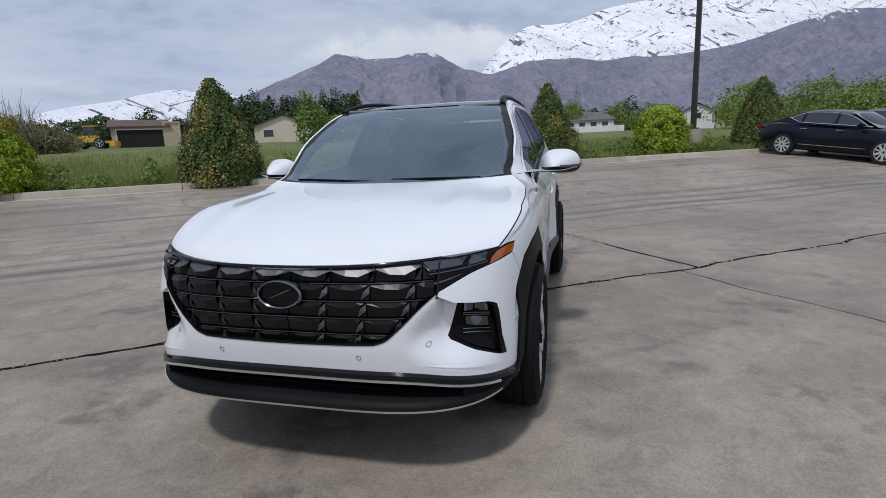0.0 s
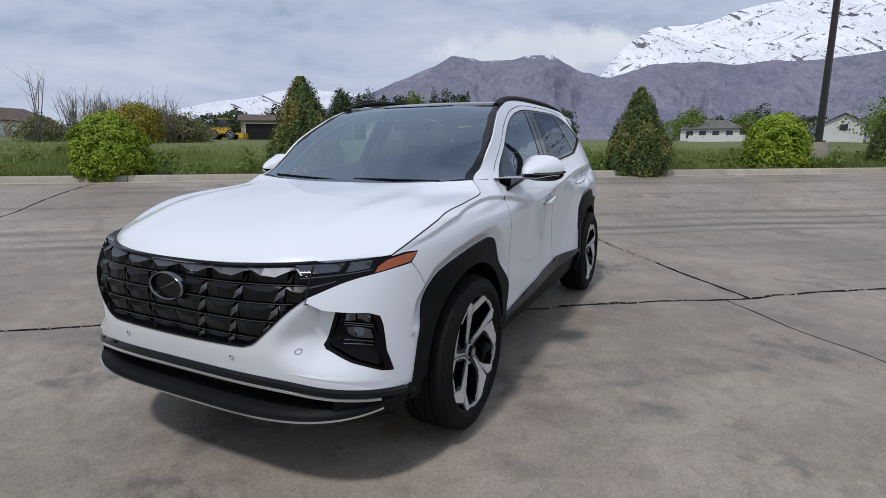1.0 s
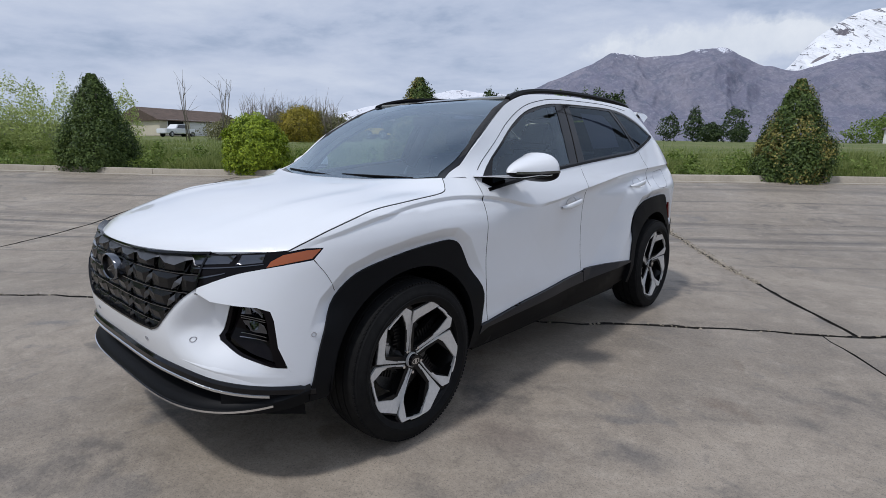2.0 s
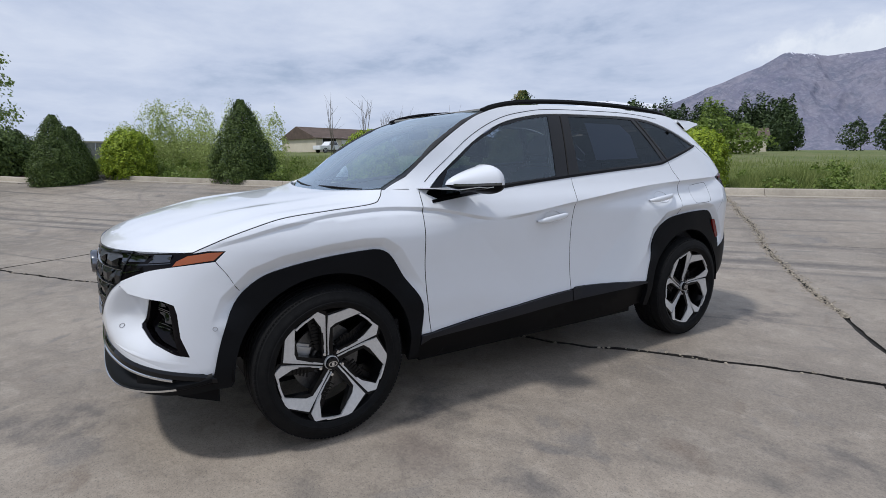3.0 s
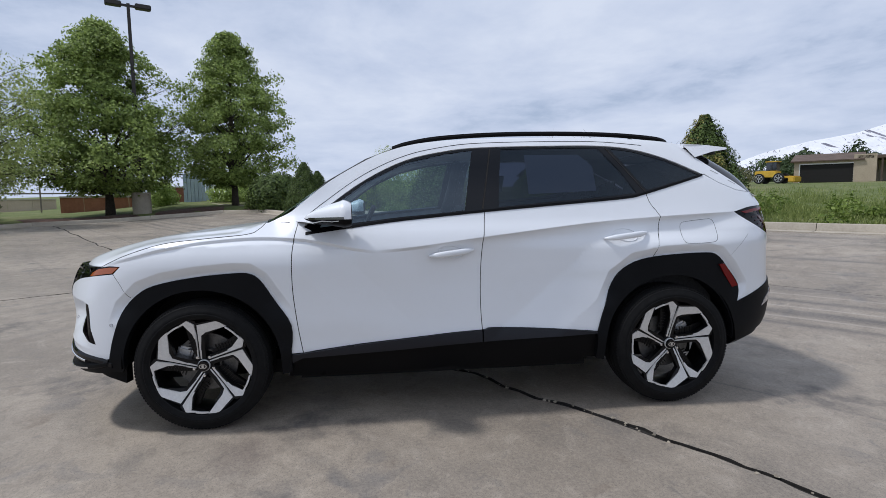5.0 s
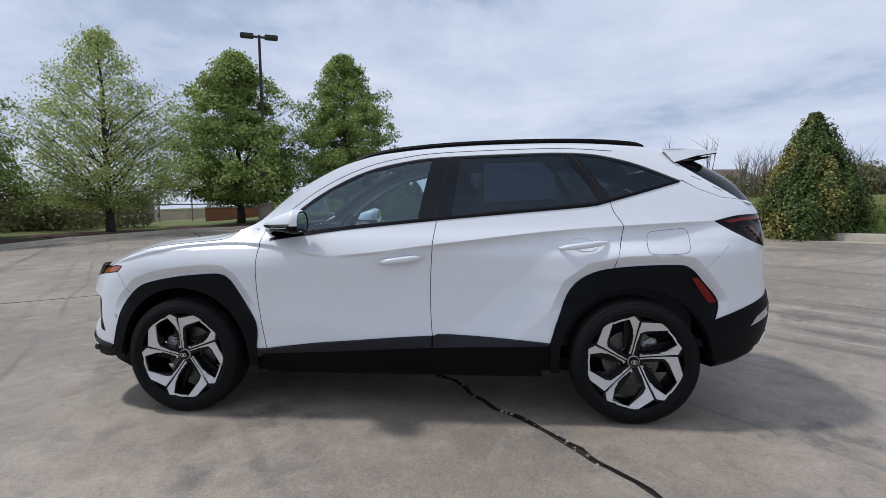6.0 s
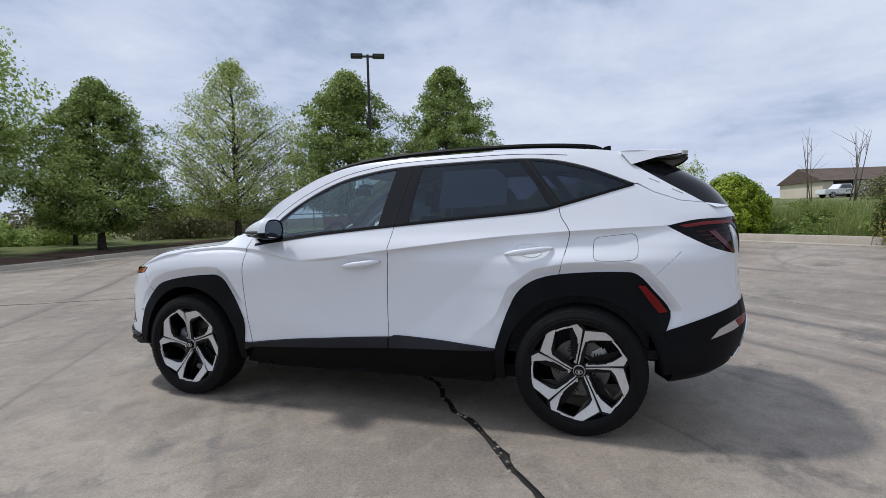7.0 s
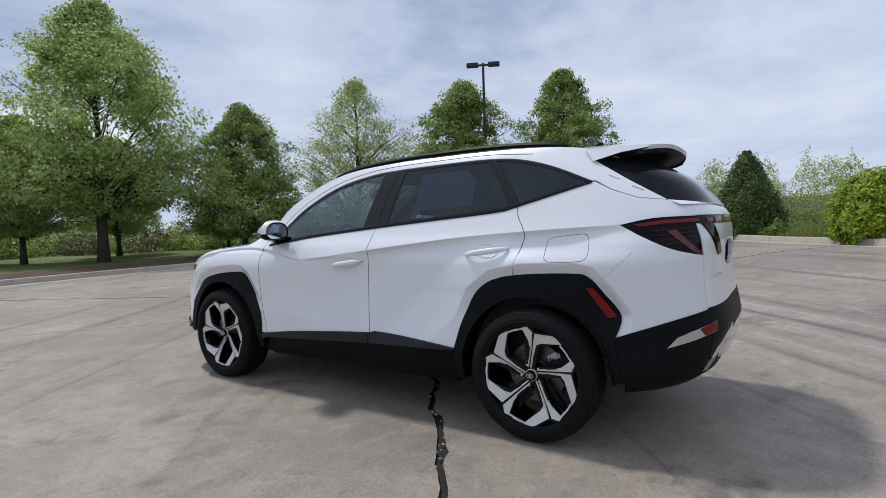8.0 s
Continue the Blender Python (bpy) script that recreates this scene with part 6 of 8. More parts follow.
def wheel_body(rim):
    """The black casting: barrel, lip, five twin spokes with ribbed pockets, and the hub."""
    bm = bmesh.new()
    verts, faces = [], []
    lathe(verts, faces, [(.098, rim - .006), (.108, rim - .002), (.110, rim + .004), (.104, rim + .008), (-.10, rim + .004), (-.10, rim - .012), (.02, rim - .03), (.085, rim - .014), (.098, rim - .006)], 80)
    bv = [bm.verts.new(v) for v in verts]
    for f in faces:
        bm.faces.new([bv[k] for k in f])
    for k in range(5):
        made = len(bm.verts)
        def scaled(loop):
            return [(p * rim, q * rim) for p, q in loop]
        # twin spoke with its two arms at the rim, then a ribbed wing beside it
        slab_of(bm, scaled([(-.15, .10), (.04, .10), (.04, .66), (-.17, .66)][::-1]), .026, .064, rim)
        slab_of(bm, scaled([(-.17, .60), (.04, .60), (.53, .87), (.40, .975), (-.06, .90), (-.09, .90)][::-1]), .030, .064, rim)
        slab_of(bm, scaled([(-.17, .60), (-.07, .60), (-.09, .94), (-.25, .985), (-.63, .74), (-.31, .85)][::-1]), .030, .064, rim)
        slab_of(bm, scaled([(-.12, .20), (-.16, .62), (-.31, .86), (-.37, .80), (-.30, .52), (-.22, .22)]), .012, .040)
        for r in range(7):   # ribs on the wing
            box(bm, .036, -.088 + r * .002, .085 + r * .017, .045, -.034, .091 + r * .017)
        bm.verts.ensure_lookup_table()
        bmesh.ops.rotate(bm, verts=bm.verts[made:], cent=(0, 0, 0), matrix=Matrix.Rotation(radians(72 * k), 3, "X"))
    bmesh.ops.create_cone(bm, cap_ends=True, segments=40, radius1=.075, radius2=.040, depth=.05, matrix=pose(.038, 0, 0, 0, 90, 0))
    return bm


def machined(rim):
    """The bright cut faces: two blades to each spoke that run from the hub and widen at the rim, a lip arc, and a ring round the cap."""
    made = []
    arc = [(math.sin(a) * .985, math.cos(a) * .985) for a in np.linspace(radians(46), radians(31), 6)]
    for k in range(5):
        for loop in ([(-.65, .735), (-.255, .985), (-.118, .90), (-.10, .60), (-.090, .14), (-.114, .14), (-.140, .50), (-.180, .68), (-.325, .895)][::-1],
                     [(-.064, .885), (.345, .965), (.525, .850), (.085, .715), (-.012, .64), (-.024, .50), (-.034, .14), (-.058, .14), (-.064, .60)][::-1],
                     arc + [(p * .965, q * .965) for p, q in arc[::-1]]):
            bm = bmesh.new()
            slab_of(bm, [(p * rim * .975, q * rim * .975) for p, q in loop], .058 if len(loop) < 10 else .066, .0695 if len(loop) < 10 else .074, rim)
            bmesh.ops.rotate(bm, verts=bm.verts[:], cent=(0, 0, 0), matrix=Matrix.Rotation(radians(72 * k), 3, "X"))
            made.append(bm)
    bm, verts, faces = bmesh.new(), [], []
    lathe(verts, faces, [(.066, .034), (.078, .033), (.079, .031), (.070, .030)], 36)
    bv = [bm.verts.new(v) for v in verts]
    for f in faces:
        bm.faces.new([bv[k] for k in f])
    return made + [bm]


# ---- car: body ----
SENSOR = surface("grey_sensor_ring", (0.32, 0.32, 0.33), 0.5)[0]
SEAM = 0.60   # where the end faces hand over to the flanks
white_low = pchip((-2.26, -2.235, -2.165, -2.07, -1.92, -1.85), (.505, .500, .470, .446, .418, .398))


def seam_line(z0, z1, front=True, n=14):
    z = np.linspace(z0, z1, n)
    return [(float(y), float(h)) for y, h in zip(end_face(np.full(n, SEAM), z, front), z)]


LAMP_LOW = [(-2.176, .801), (-2.120, .833), (-2.055, .857), (-1.950, .874), (-1.840, .886)]
LAMP_TOP = [(-1.797, .928), (-1.86, .929), (-1.955, .926), (-2.098, .918)]
GRILLE_LOW = [(.601, .801), (.543, .752), (.482, .691), (.440, .652), (.412, .629), (.375, .615), (.335, .610), (.111, .605), (0, .604)]
GRILLE_TOP = [(0, .905), (.124, .906), (.314, .909), (.462, .916), (.601, .924)]
CORNER_RIM = [(.60, .785), (.652, .757), (.72, .743), (.765, .733), (.790, .715), (.798, .68), (.808, .58), (.822, .495), (.832, .45), (.836, .420)]
FOG = [(.652, .745), (.645, .725), (.628, .660), (.614, .612), (.625, .597), (.720, .545), (.820, .496)]


def on_hollow(p):
    return np.stack((p[:, 0], scooped(p[:, 0], p[:, 1]), p[:, 1]), -1)


HOOD_EDGE = [(-1.92, .922), (-1.86, .950), (-1.744, .996), (-1.565, 1.047), (-1.349, 1.070), (-1.126, 1.089), (-1.068, 1.114), (-1.035, 1.150)]
DOOR_F = [(-.848, 1.142), (-.866, 1.04), (-.874, .938), (-.874, .755), (-.852, .545), (-.832, .414)]
DOOR_B = [(.236, 1.196), (.214, 1.03), (.200, .854), (.198, .65), (.206, .500)]
DOOR_R = [(1.263, 1.289), (1.279, 1.228), (1.318, 1.165), (1.326, 1.120), (1.281, .944), (1.262, .895)]
SILL = [(-.897, .411), (-.832, .416), (-.497, .454), (-.058, .485), (.206, .501), (.267, .511), (.600, .498), (.896, .472)]
BELT = [(-.80, 1.092), (-.519, 1.128), (-.259, 1.158), (.236, 1.201), (.695, 1.236), (1.121, 1.268), (1.262, 1.295), (1.672, 1.406)]
WINDOW_TOP = [(1.672, 1.406), (1.443, 1.506), (1.236, 1.567), (1.044, 1.590), (.776, 1.594), (.263, 1.584), (.017, 1.559), (-.223, 1.503), (-.457, 1.391), (-.678, 1.237), (-.845, 1.098)]
PILLAR = [(-1.02, 1.150), (-.905, 1.205), (-.863, 1.235), (-.671, 1.384), (-.447, 1.515), (-.307, 1.572), (-.150, 1.612), (.05, 1.634), (.35, 1.648), (.75, 1.652), (1.1, 1.646), (1.4, 1.630), (1.60, 1.606)]
LAMP_R = [(1.836, 1.168), (1.987, 1.198), (2.168, 1.205)]
LAMP_R_LOW = [(2.197, 1.006), (2.150, 1.018), (2.058, 1.049), (1.931, 1.113)]
BUMPER_R = [(1.804, .597), (1.95, .650), (2.104, .702), (2.235, .740)]


def arch_rim(cy, r0):
    """The round opening over the wheel, from its rear foot to its front one."""
    return [(cy + r0 * math.cos(a), .372 + r0 * math.sin(a)) for a in np.linspace(-0.02, math.pi + 0.02, 26)]


def build_sides(car):
    arch_f, arch_r = curve(ARCH_F, 4), curve(ARCH_R, 4)
    cut = [(-1.838, .884), (-1.800, .830), (-1.768, .772)]
    k_f = min(range(len(arch_f)), key=lambda k: math.hypot(arch_f[k][0] + 1.745, arch_f[k][1] - .745))
    # front corner of the bumper: the flank, and the hollow that leads into the fog lamp
    rim = [(float(end_face(x, z)), z) for x, z in CORNER_RIM]
    low = [(y, float(white_low(y))) for y in np.linspace(-1.878, rim[-1][0], 6)]
    corner = seam_line(.785, .801, True, 3) + curve(LAMP_LOW, 4)[1:] + cut[1:] + arch_f[k_f::-1] + low[1:-1] + rim[::-1][:-1]
    skin("bumper_corner", car, corner, on_side, WHITE, [], 0.018, mirrored=True, lip=0.05)
    edge = [(x, float(white_low(float(end_face(x, .45))))) for x in np.linspace(SEAM, CORNER_RIM[-1][0], 8)]
    inner = edge[:-1] + CORNER_RIM[::-1][:3] + FOG[::-1][1:] + [(.652, .757), (SEAM, .785)] + [(SEAM, z) for z in np.linspace(.77, .49, 14)]
    skin("bumper_hollow", car, inner, on_hollow, WHITE, [], 0.012, mirrored=True, lip=0.05)
    fender = curve(HOOD_EDGE, 4) + [(-.99, 1.152), (-.92, 1.150), (-.850, 1.144)] + curve(DOOR_F, 4)[1:] + [(-.897, .411)] + arch_f[::-1][1:len(arch_f) - k_f] + cut[::-1][:-1] + [(-1.838, .888), (-1.797, .928), (-1.86, .931)]
    fender = [(y - .0025, z) if abs(y + .855) < .03 else (y, z) for y, z in fender]
    skin("fender", car, fender, on_side, WHITE, [], 0.018, mirrored=True)
    g = 0.0022
    sill_f = [(y, z) for y, z in curve(SILL, 4) if -.825 < y < .18] + [(.200, .4995)]
    front = [(y + g, z) for y, z in curve(DOOR_F, 4)] + sill_f + [(y - g, z) for y, z in curve(DOOR_B, 4)[::-1]] + [(y, z - .004) for y, z in curve(BELT, 4)[::-1] if -.79 < y < .225]
    doors = skin("front_door", car, front, on_side, WHITE, [], 0.026, mirrored=True)
    k_r = min(range(len(arch_r)), key=lambda k: math.hypot(arch_r[k][0] - 1.262, arch_r[k][1] - .895))
    sill_r = [(y, z) for y, z in curve(SILL, 4) if .215 < y < .885]
    rear = [(y + g, z) for y, z in curve(DOOR_B, 4)] + sill_r + arch_r[:k_r] + [(y - g, z) for y, z in curve(DOOR_R, 4)[::-1]] + [(y, z - .004) for y, z in curve(BELT, 4)[::-1] if .245 < y < 1.26]
    rears = skin("rear_door", car, rear, on_side, WHITE, [], 0.020, mirrored=True)
    fuel = rounded([(1.458, .985), (1.455, 1.040), (1.460, 1.108), (1.52, 1.116), (1.62, 1.126), (1.684, 1.130), (1.694, 1.06), (1.688, .990), (1.62, .982), (1.52, .980)], 2)
    lamp_line = curve(LAMP_R, 5)
    quarter = curve(DOOR_R, 4) + arch_r[k_r + 1:] + curve(BUMPER_R, 4)[1:-1] + seam_line(.742, 1.006, False) + curve(LAMP_R_LOW, 4)[1:] + lamp_line + seam_line(1.208, 1.272, False, 5)
    quarter += [(2.03, 1.290), (1.912, 1.303), (1.78, 1.352), (1.690, 1.402)] + [(y, z - .004) for y, z in curve(BELT, 4)[::-1] if y > 1.285]
    skin("quarter_panel", car, quarter, on_side, WHITE, [fuel], 0.020, mirrored=True)
    skin("fuel_flap", car, [(1.575 + (y - 1.575) * .978, 1.055 + (z - 1.055) * .965) for y, z in fuel], on_side, WHITE, [], 0.03, mirrored=True)
    pillar = curve(PILLAR, 4) + [(1.66, 1.545), (1.668, 1.524), (1.85, 1.405), (2.035, 1.293), (1.912, 1.307), (1.78, 1.357), (1.694, 1.410)] + [(y, z + .005) for y, z in curve(WINDOW_TOP, 4)] + [(-.90, 1.155)]
    skin("roof_side", car, pillar, on_side, WHITE, [], 0.024, mirrored=True)

    # dark strips laid along the shut lines, drawn in for the gaps' shade
    for line in (HOOD_EDGE, DOOR_F, [(.2315, 1.165)] + DOOR_B[1:], DOOR_R, cut + [(-1.742, .742)], fuel + fuel[:1]):
        way = curve(line, 5) if len(line) < 20 else line
        pts = on_side(np.array(way, float)) - (.002, 0, 0)
        for s in (1, -1):
            verts, faces = [], []
            tube(verts, faces, [(s * x, y, z) for x, y, z in pts], [.0026 if len(line) < 20 else .0018] * len(pts), 6)
            link("shut_line_seal", mesh_of("shut_line_seal", verts, faces, FILLER, True), car)

    for line, r in (([(1.905, 1.03), (1.83, .957), (1.768, .897)], .0012), ([(1.30, 1.598), (1.044, 1.621), (.776, 1.626), (.263, 1.616), (.017, 1.591), (-.223, 1.536), (-.470, 1.423), (-.700, 1.264), (-.800, 1.186)], .0026)):
        pts = on_side(np.array(curve(line, 5), float)) - (.001, 0, 0)
        for s in (1, -1):
            verts, faces = [], []
            tube(verts, faces, [(s * x, y, z) for x, y, z in pts], [r] * len(pts), 6)
            link("panel_seam", mesh_of("panel_seam", verts, faces, FILLER, True), car)

    # glazing: a black surround with panes let into it
    surround = curve(BELT, 4) + curve(WINDOW_TOP, 4)[1:]
    pane_f = [(-.735, 1.122), (-.519, 1.146), (-.259, 1.174), (.02, 1.196), (.118, 1.205), (.155, 1.40), (.192, 1.571), (.02, 1.549), (-.220, 1.494), (-.452, 1.384), (-.650, 1.246)]
    pane_r = [(.325, 1.222), (.695, 1.252), (1.06, 1.280), (1.205, 1.296), (1.115, 1.44), (1.005, 1.580), (.776, 1.584), (.375, 1.577), (.345, 1.40)]
    pane_q = [(1.275, 1.313), (1.33, 1.326), (1.648, 1.407), (1.438, 1.497), (1.234, 1.557), (1.080, 1.580), (1.175, 1.45)]
    skin("window_surround", car, surround, on_side, PIANO, [pane_f, pane_r, pane_q], 0.03, -0.004, 0.02, mirrored=True)
    skin("window_pane", doors, pane_f, on_side, SIDE_GLASS, [], 0.05, -0.007, 0, mirrored=True)
    skin("rear_pane", rears, pane_r, on_side, DARK_GLASS, [], 0.05, -0.007, 0, mirrored=True)
    skin("quarter_pane", car, pane_q, on_side, DARK_GLASS, [], 0.05, -0.007, 0, mirrored=True)
    for y0, y1 in (((.226, 1.21), (.305, 1.578)), ((1.262, 1.30), (1.052, 1.585))):   # gaps between the doors' uprights
        a, b = np.array(y0), np.array(y1)
        skin("frame_gap", car, [a - (.004, 0), a + (.004, 0), b + (.004, 0), b - (.004, 0)], on_side, FILLER, [], 0.05, -0.002, 0, mirrored=True)
    strip = [(y, z + .004) for y, z in curve(BELT, 4)] + [(y, z - .010) for y, z in curve(BELT, 4)[::-1]]
    skin("belt_trim", car, strip, on_side, TRIM, [], 0.02, 0.004, 0.012, mirrored=True)

    # cladding
    for arch, cy in ((arch_f, -1.3775), (arch_r, 1.3775)):
        if cy < 0:
            foot = [(-.900, .30), (-.955, .29), (-.955, .372)]
            tail_end = [(-1.80, .372), (-1.815, .345), (-1.885, .345)]
        else:
            foot = [(1.850, .375), (1.815, .368), (1.80, .385)]
            tail_end = [(.955, .372), (.955, .29), (.905, .30)]
        loop = arch + foot + arch_rim(cy, .424)[1:-1] + tail_end
        skin("arch_cladding", car, loop, on_side, CLADDING, [], 0.03, 0.012, 0.035, "black moulded arch trim", True)
    corner = [(-2.150, .462), (-2.07, .442), (-1.92, .414), (-1.872, .398), (-1.845, .372), (-1.862, .342), (-1.95, .328), (-2.06, .326), (-2.15, .330)]
    skin("bumper_corner_trim", car, corner, on_side, CLADDING, [], 0.02, 0.004, 0.03, "black trim below the bumper corner", True)
    sill_top = [(y, z - .003) for y, z in curve(SILL, 4)]
    low_f = [(y, z) for y, z in sill_top if -.895 <= y < .199] + [(.203, .496), (.203, .430), (-.20, .414), (-.834, .387), (-.895, .36)]
    low_r = [(.211, .502)] + [(y, z) for y, z in sill_top if y > .211] + [(.898, .458), (.211, .430)]
    skin("door_cladding", doors, low_f, on_side, SILL_TRIM, [], 0.03, 0.016, 0.03, "black lower door trim", True)
    skin("door_cladding", rears, low_r, on_side, SILL_TRIM, [], 0.03, 0.016, 0.03, "black lower door trim", True)
    rocker = [(-.895, .372), (-.834, .388), (-.20, .416), (.21, .432), (.898, .460), (.93, .30), (.6, .255), (-.6, .235), (-.93, .25)]
    skin("rocker", car, rocker, on_side, TRIM, [], 0.04, -0.02, 0.03, "black sill trim", True)
    refl = [(1.690, .850), (1.726, .850), (1.788, .778), (1.838, .710), (1.794, .702), (1.735, .782)]
    skin("side_reflector", car, refl, lambda p: np.stack((flank(p[:, 0], p[:, 1], False), p[:, 0], p[:, 1]), -1), RED, [], 0.02, -0.004, 0.012, "red side marker", True)


def build_front(car):
    low = [(x, float(white_low(float(end_face(x, .48))))) for x in np.linspace(0, SEAM, 14)]
    face = [(-x, z) for x, z in low[:0:-1]] + low
    right = [(SEAM, z) for z in np.linspace(.480, .801, 14)][1:]
    gl = curve(GRILLE_LOW, 4)
    loop = face + right + gl[1:] + [(-x, z) for x, z in gl[::-1][1:-1]] + [(-x, z) for x, z in right[::-1]]
    bumper = skin("front_bumper", car, loop, on_hollow, WHITE, [], 0.013)
    # parking sensors and the upper edge over the fog lamp
    for x, z in ((.558, .602), (.30, .560)):
        for s in (1, -1):
            ring = []
            for r, d in ((.0095, .0), (.0095, -.003), (.0080, -.003), (.0080, .0)):
                ring.append([(s * (x + r * math.cos(a)), float(scooped(x + r * math.cos(a), z + r * math.sin(a))) + d, z + r * math.sin(a)) for a in np.linspace(0, 2 * math.pi, 25)[:-1]])
            sheet("parking_sensor", bumper, ring, SENSOR, 0, "", True)
    for s in (1, -1):
        ring = []
        for r, d in ((.0095, .0), (.0095, .003), (.0080, .003), (.0080, .0)):
            ring.append([(s * (float(flank(-1.862 + r * math.cos(a), .607 + r * math.sin(a))) + d), -1.862 + r * math.cos(a), .607 + r * math.sin(a)) for a in np.linspace(0, 2 * math.pi, 25)[:-1]])
        sheet("parking_sensor", bumper, ring, SENSOR, 0, "", True)

    # grille: a dark pan, glossy faceted scales in rows, smoked bars
    top, bottom = curve(GRILLE_TOP, 4), curve(GRILLE_LOW, 4)
    pan = [(-x, z) for x, z in top[::-1]] + top[1:] + bottom + [(-x, z) for x, z in bottom[::-1][1:]]
    grille = skin("grille", car, pan, on_front, TRIM, [], 0.05, -0.05, 0.0, "gloss-black grille of faceted scales")
    skin("grille_frame", grille, pan, on_front, PIANO, [[(x * .990, .76 + (z - .76) * .955) for x, z in pan]], 0.03, 0.003, 0.05)
    lows = pchip([z for x, z in bottom[::-1]][3:], [x for x, z in bottom[::-1]][3:])
    levels = [.905, .845, .780, .715, .652, .610]
    for r in range(5):
        z1, z0 = levels[r], levels[r + 1]
        reach = float(lows(max(z0 + .02, .62))) + .01
        step = 0.168 - 0.004 * r
        n = int(reach / step) + 1
        for k in range(-n, n):
            xa, xb = k * step + .035 - .006 * r, (k + 1) * step + .035 - .006 * r
            xa, xb = max(xa, -reach), min(xb, reach)
            if xb - xa < 0.03:
                continue
            bm = bmesh.new()
            s = 1 if xa + xb > 0 else -1

            def at(f, z, d):
                x = xa + .0025 + (xb - xa - .005) * (f if s > 0 else 1 - f)
                return bm.verts.new((x, float(end_face(x, z)) + d, z))
            zt = z1 if r else float(np.interp(abs((xa + xb) / 2), [p[0] for p in top], [p[1] for p in top])) - .004
            h = zt - z0
            # the upper face leans back, the lower one tucks under; both swell in the middle and end in a pointed notch
            lean, brow = (.010, .55) if r == 0 else (.008, .34)
            roof = [at(f, zt - .003, .008 + lean - .004 * math.sin(math.pi * f)) for f in (0, .33, .66, 1)]
            ridge = [at(f, zt - h * b, .004 + c) for f, b, c in ((0, brow * .55, .006), (.33, brow, 0), (.66, brow * 1.12, 0), (.90, brow * .62, .004))]
            foot = [at(f, z0 + .004, .014 + c) for f, c in ((0, .004), (.33, 0), (.66, 0), (.86, .006))]
            tip = at(1, zt - h * .30, .018)
            heel = at(1, z0 + .005, .010)
            for q in range(3):
                if r:
                    bm.faces.new((roof[q], roof[q + 1], ridge[q + 1], ridge[q]))
                bm.faces.new((ridge[q], ridge[q + 1], foot[q + 1], foot[q]))
            bm.faces.new((tip, heel, foot[3]))
            part("grille_scale", bm, SCALE, grille)
            # bright lip: the whole upper face in the top row, below it only the pointed notch
            bm = bmesh.new()
            if r == 0:
                roof = [at(f, zt - .003, .008 + lean - .004 * math.sin(math.pi * f)) for f in (0, .33, .66, 1)]
                ridge = [at(f, zt - h * b, .0035 + c) for f, b, c in ((0, brow * .55, .006), (.33, brow, 0), (.66, brow * 1.12, 0), (.90, brow * .62, .004))]
                tip = at(1, zt - h * .30, .018)
                for q in range(3):
                    bm.faces.new((roof[q], roof[q + 1], ridge[q + 1], ridge[q]))
                bm.faces.new((roof[3], tip, ridge[3]))
            else:
                a, b, c, d = at(.98, zt - h * .16, .020), at(.86, zt - h * .50, .0075), at(.80, z0 + .004, .008), at(.99, z0 + h * .40, .016)
                bm.faces.new((a, d, b))
                bm.faces.new((b, d, c))
            part("scale_lip", bm, SCALE_LIP, grille)
        if r < 4:
            xs = np.linspace(-reach, reach, 60)
            path = [(x, float(end_face(x, z0)) + .010, z0) for x in xs]
            sweep("grille_bar", grille, path, [(0, -1, 0)] * 60, [(-.01, -.002), (.003, -.0025), (.004, .0005), (-.01, .002)], SMOKE)
    # oval badge with a slanting bar shape, plain
    yb = float(end_face(0, .80))
    badge = []
    for rad, dep in ((1.0, .0), (1.0, .022), (.93, .028), (.86, .024), (.84, .012), (.0, .010)):
        badge.append([(.098 * rad * math.cos(a), yb - dep + .012, .802 + .056 * rad * math.sin(a)) for a in np.linspace(0, 2 * math.pi, 41)[:-1]])
    emblem = sheet("badge", car, badge[:4], SMOKE, 0, "oval badge in smoked chrome", True)
    sheet("badge_field", emblem, badge[3:], SCALE, 0, "", True)
    bm = bmesh.new()
    bm.faces.new([bm.verts.new((x, yb - .006, z)) for x, z in ((-.050, .783), (.034, .816), (.054, .826), (-.034, .790))])
    part("badge_mark", bm, CHROME, emblem)

    # lamps that grow out of the grille
    lamp = [(y, z) for y, z in curve(LAMP_LOW, 4)] + curve(LAMP_TOP, 4) + seam_line(.923, .806, True, 6)
    lamps = skin("headlamp", car, lamp, on_side, LAMP_FACE, [], 0.02, -0.002, 0.04, "slim smoked headlamp with amber corner", True)
    amber = [(-1.992, .872), (-1.90, .886), (-1.845, .892), (-1.808, .924), (-1.86, .923), (-1.935, .912), (-1.975, .892)]
    skin("amber_marker", lamps, amber, on_side, AMBER, [], 0.015, 0.0015, 0.004, "", True)
    for pts in ([(-2.160, .880), (-2.085, .888), (-2.060, .912), (-2.155, .910)], [(-2.072, .882), (-2.000, .890), (-1.985, .916), (-2.045, .914)]):
        skin("lamp_reflector", lamps, pts, on_side, LAMP_BOWL, [], 0.010, 0.0012, 0.003, "dark chrome reflector behind the lens", True, lambda q: .004 * np.sin(q[:, 1] * 160))
    for pts in ([(-2.168, .866), (-2.00, .882), (-1.995, .885), (-2.168, .870)], [(-2.172, .830), (-2.105, .853), (-2.100, .857), (-2.172, .836)]):
        skin("lamp_bar", lamps, pts, on_side, LAMP_BOWL, [], 0.02, 0.001, 0.003, "", True)
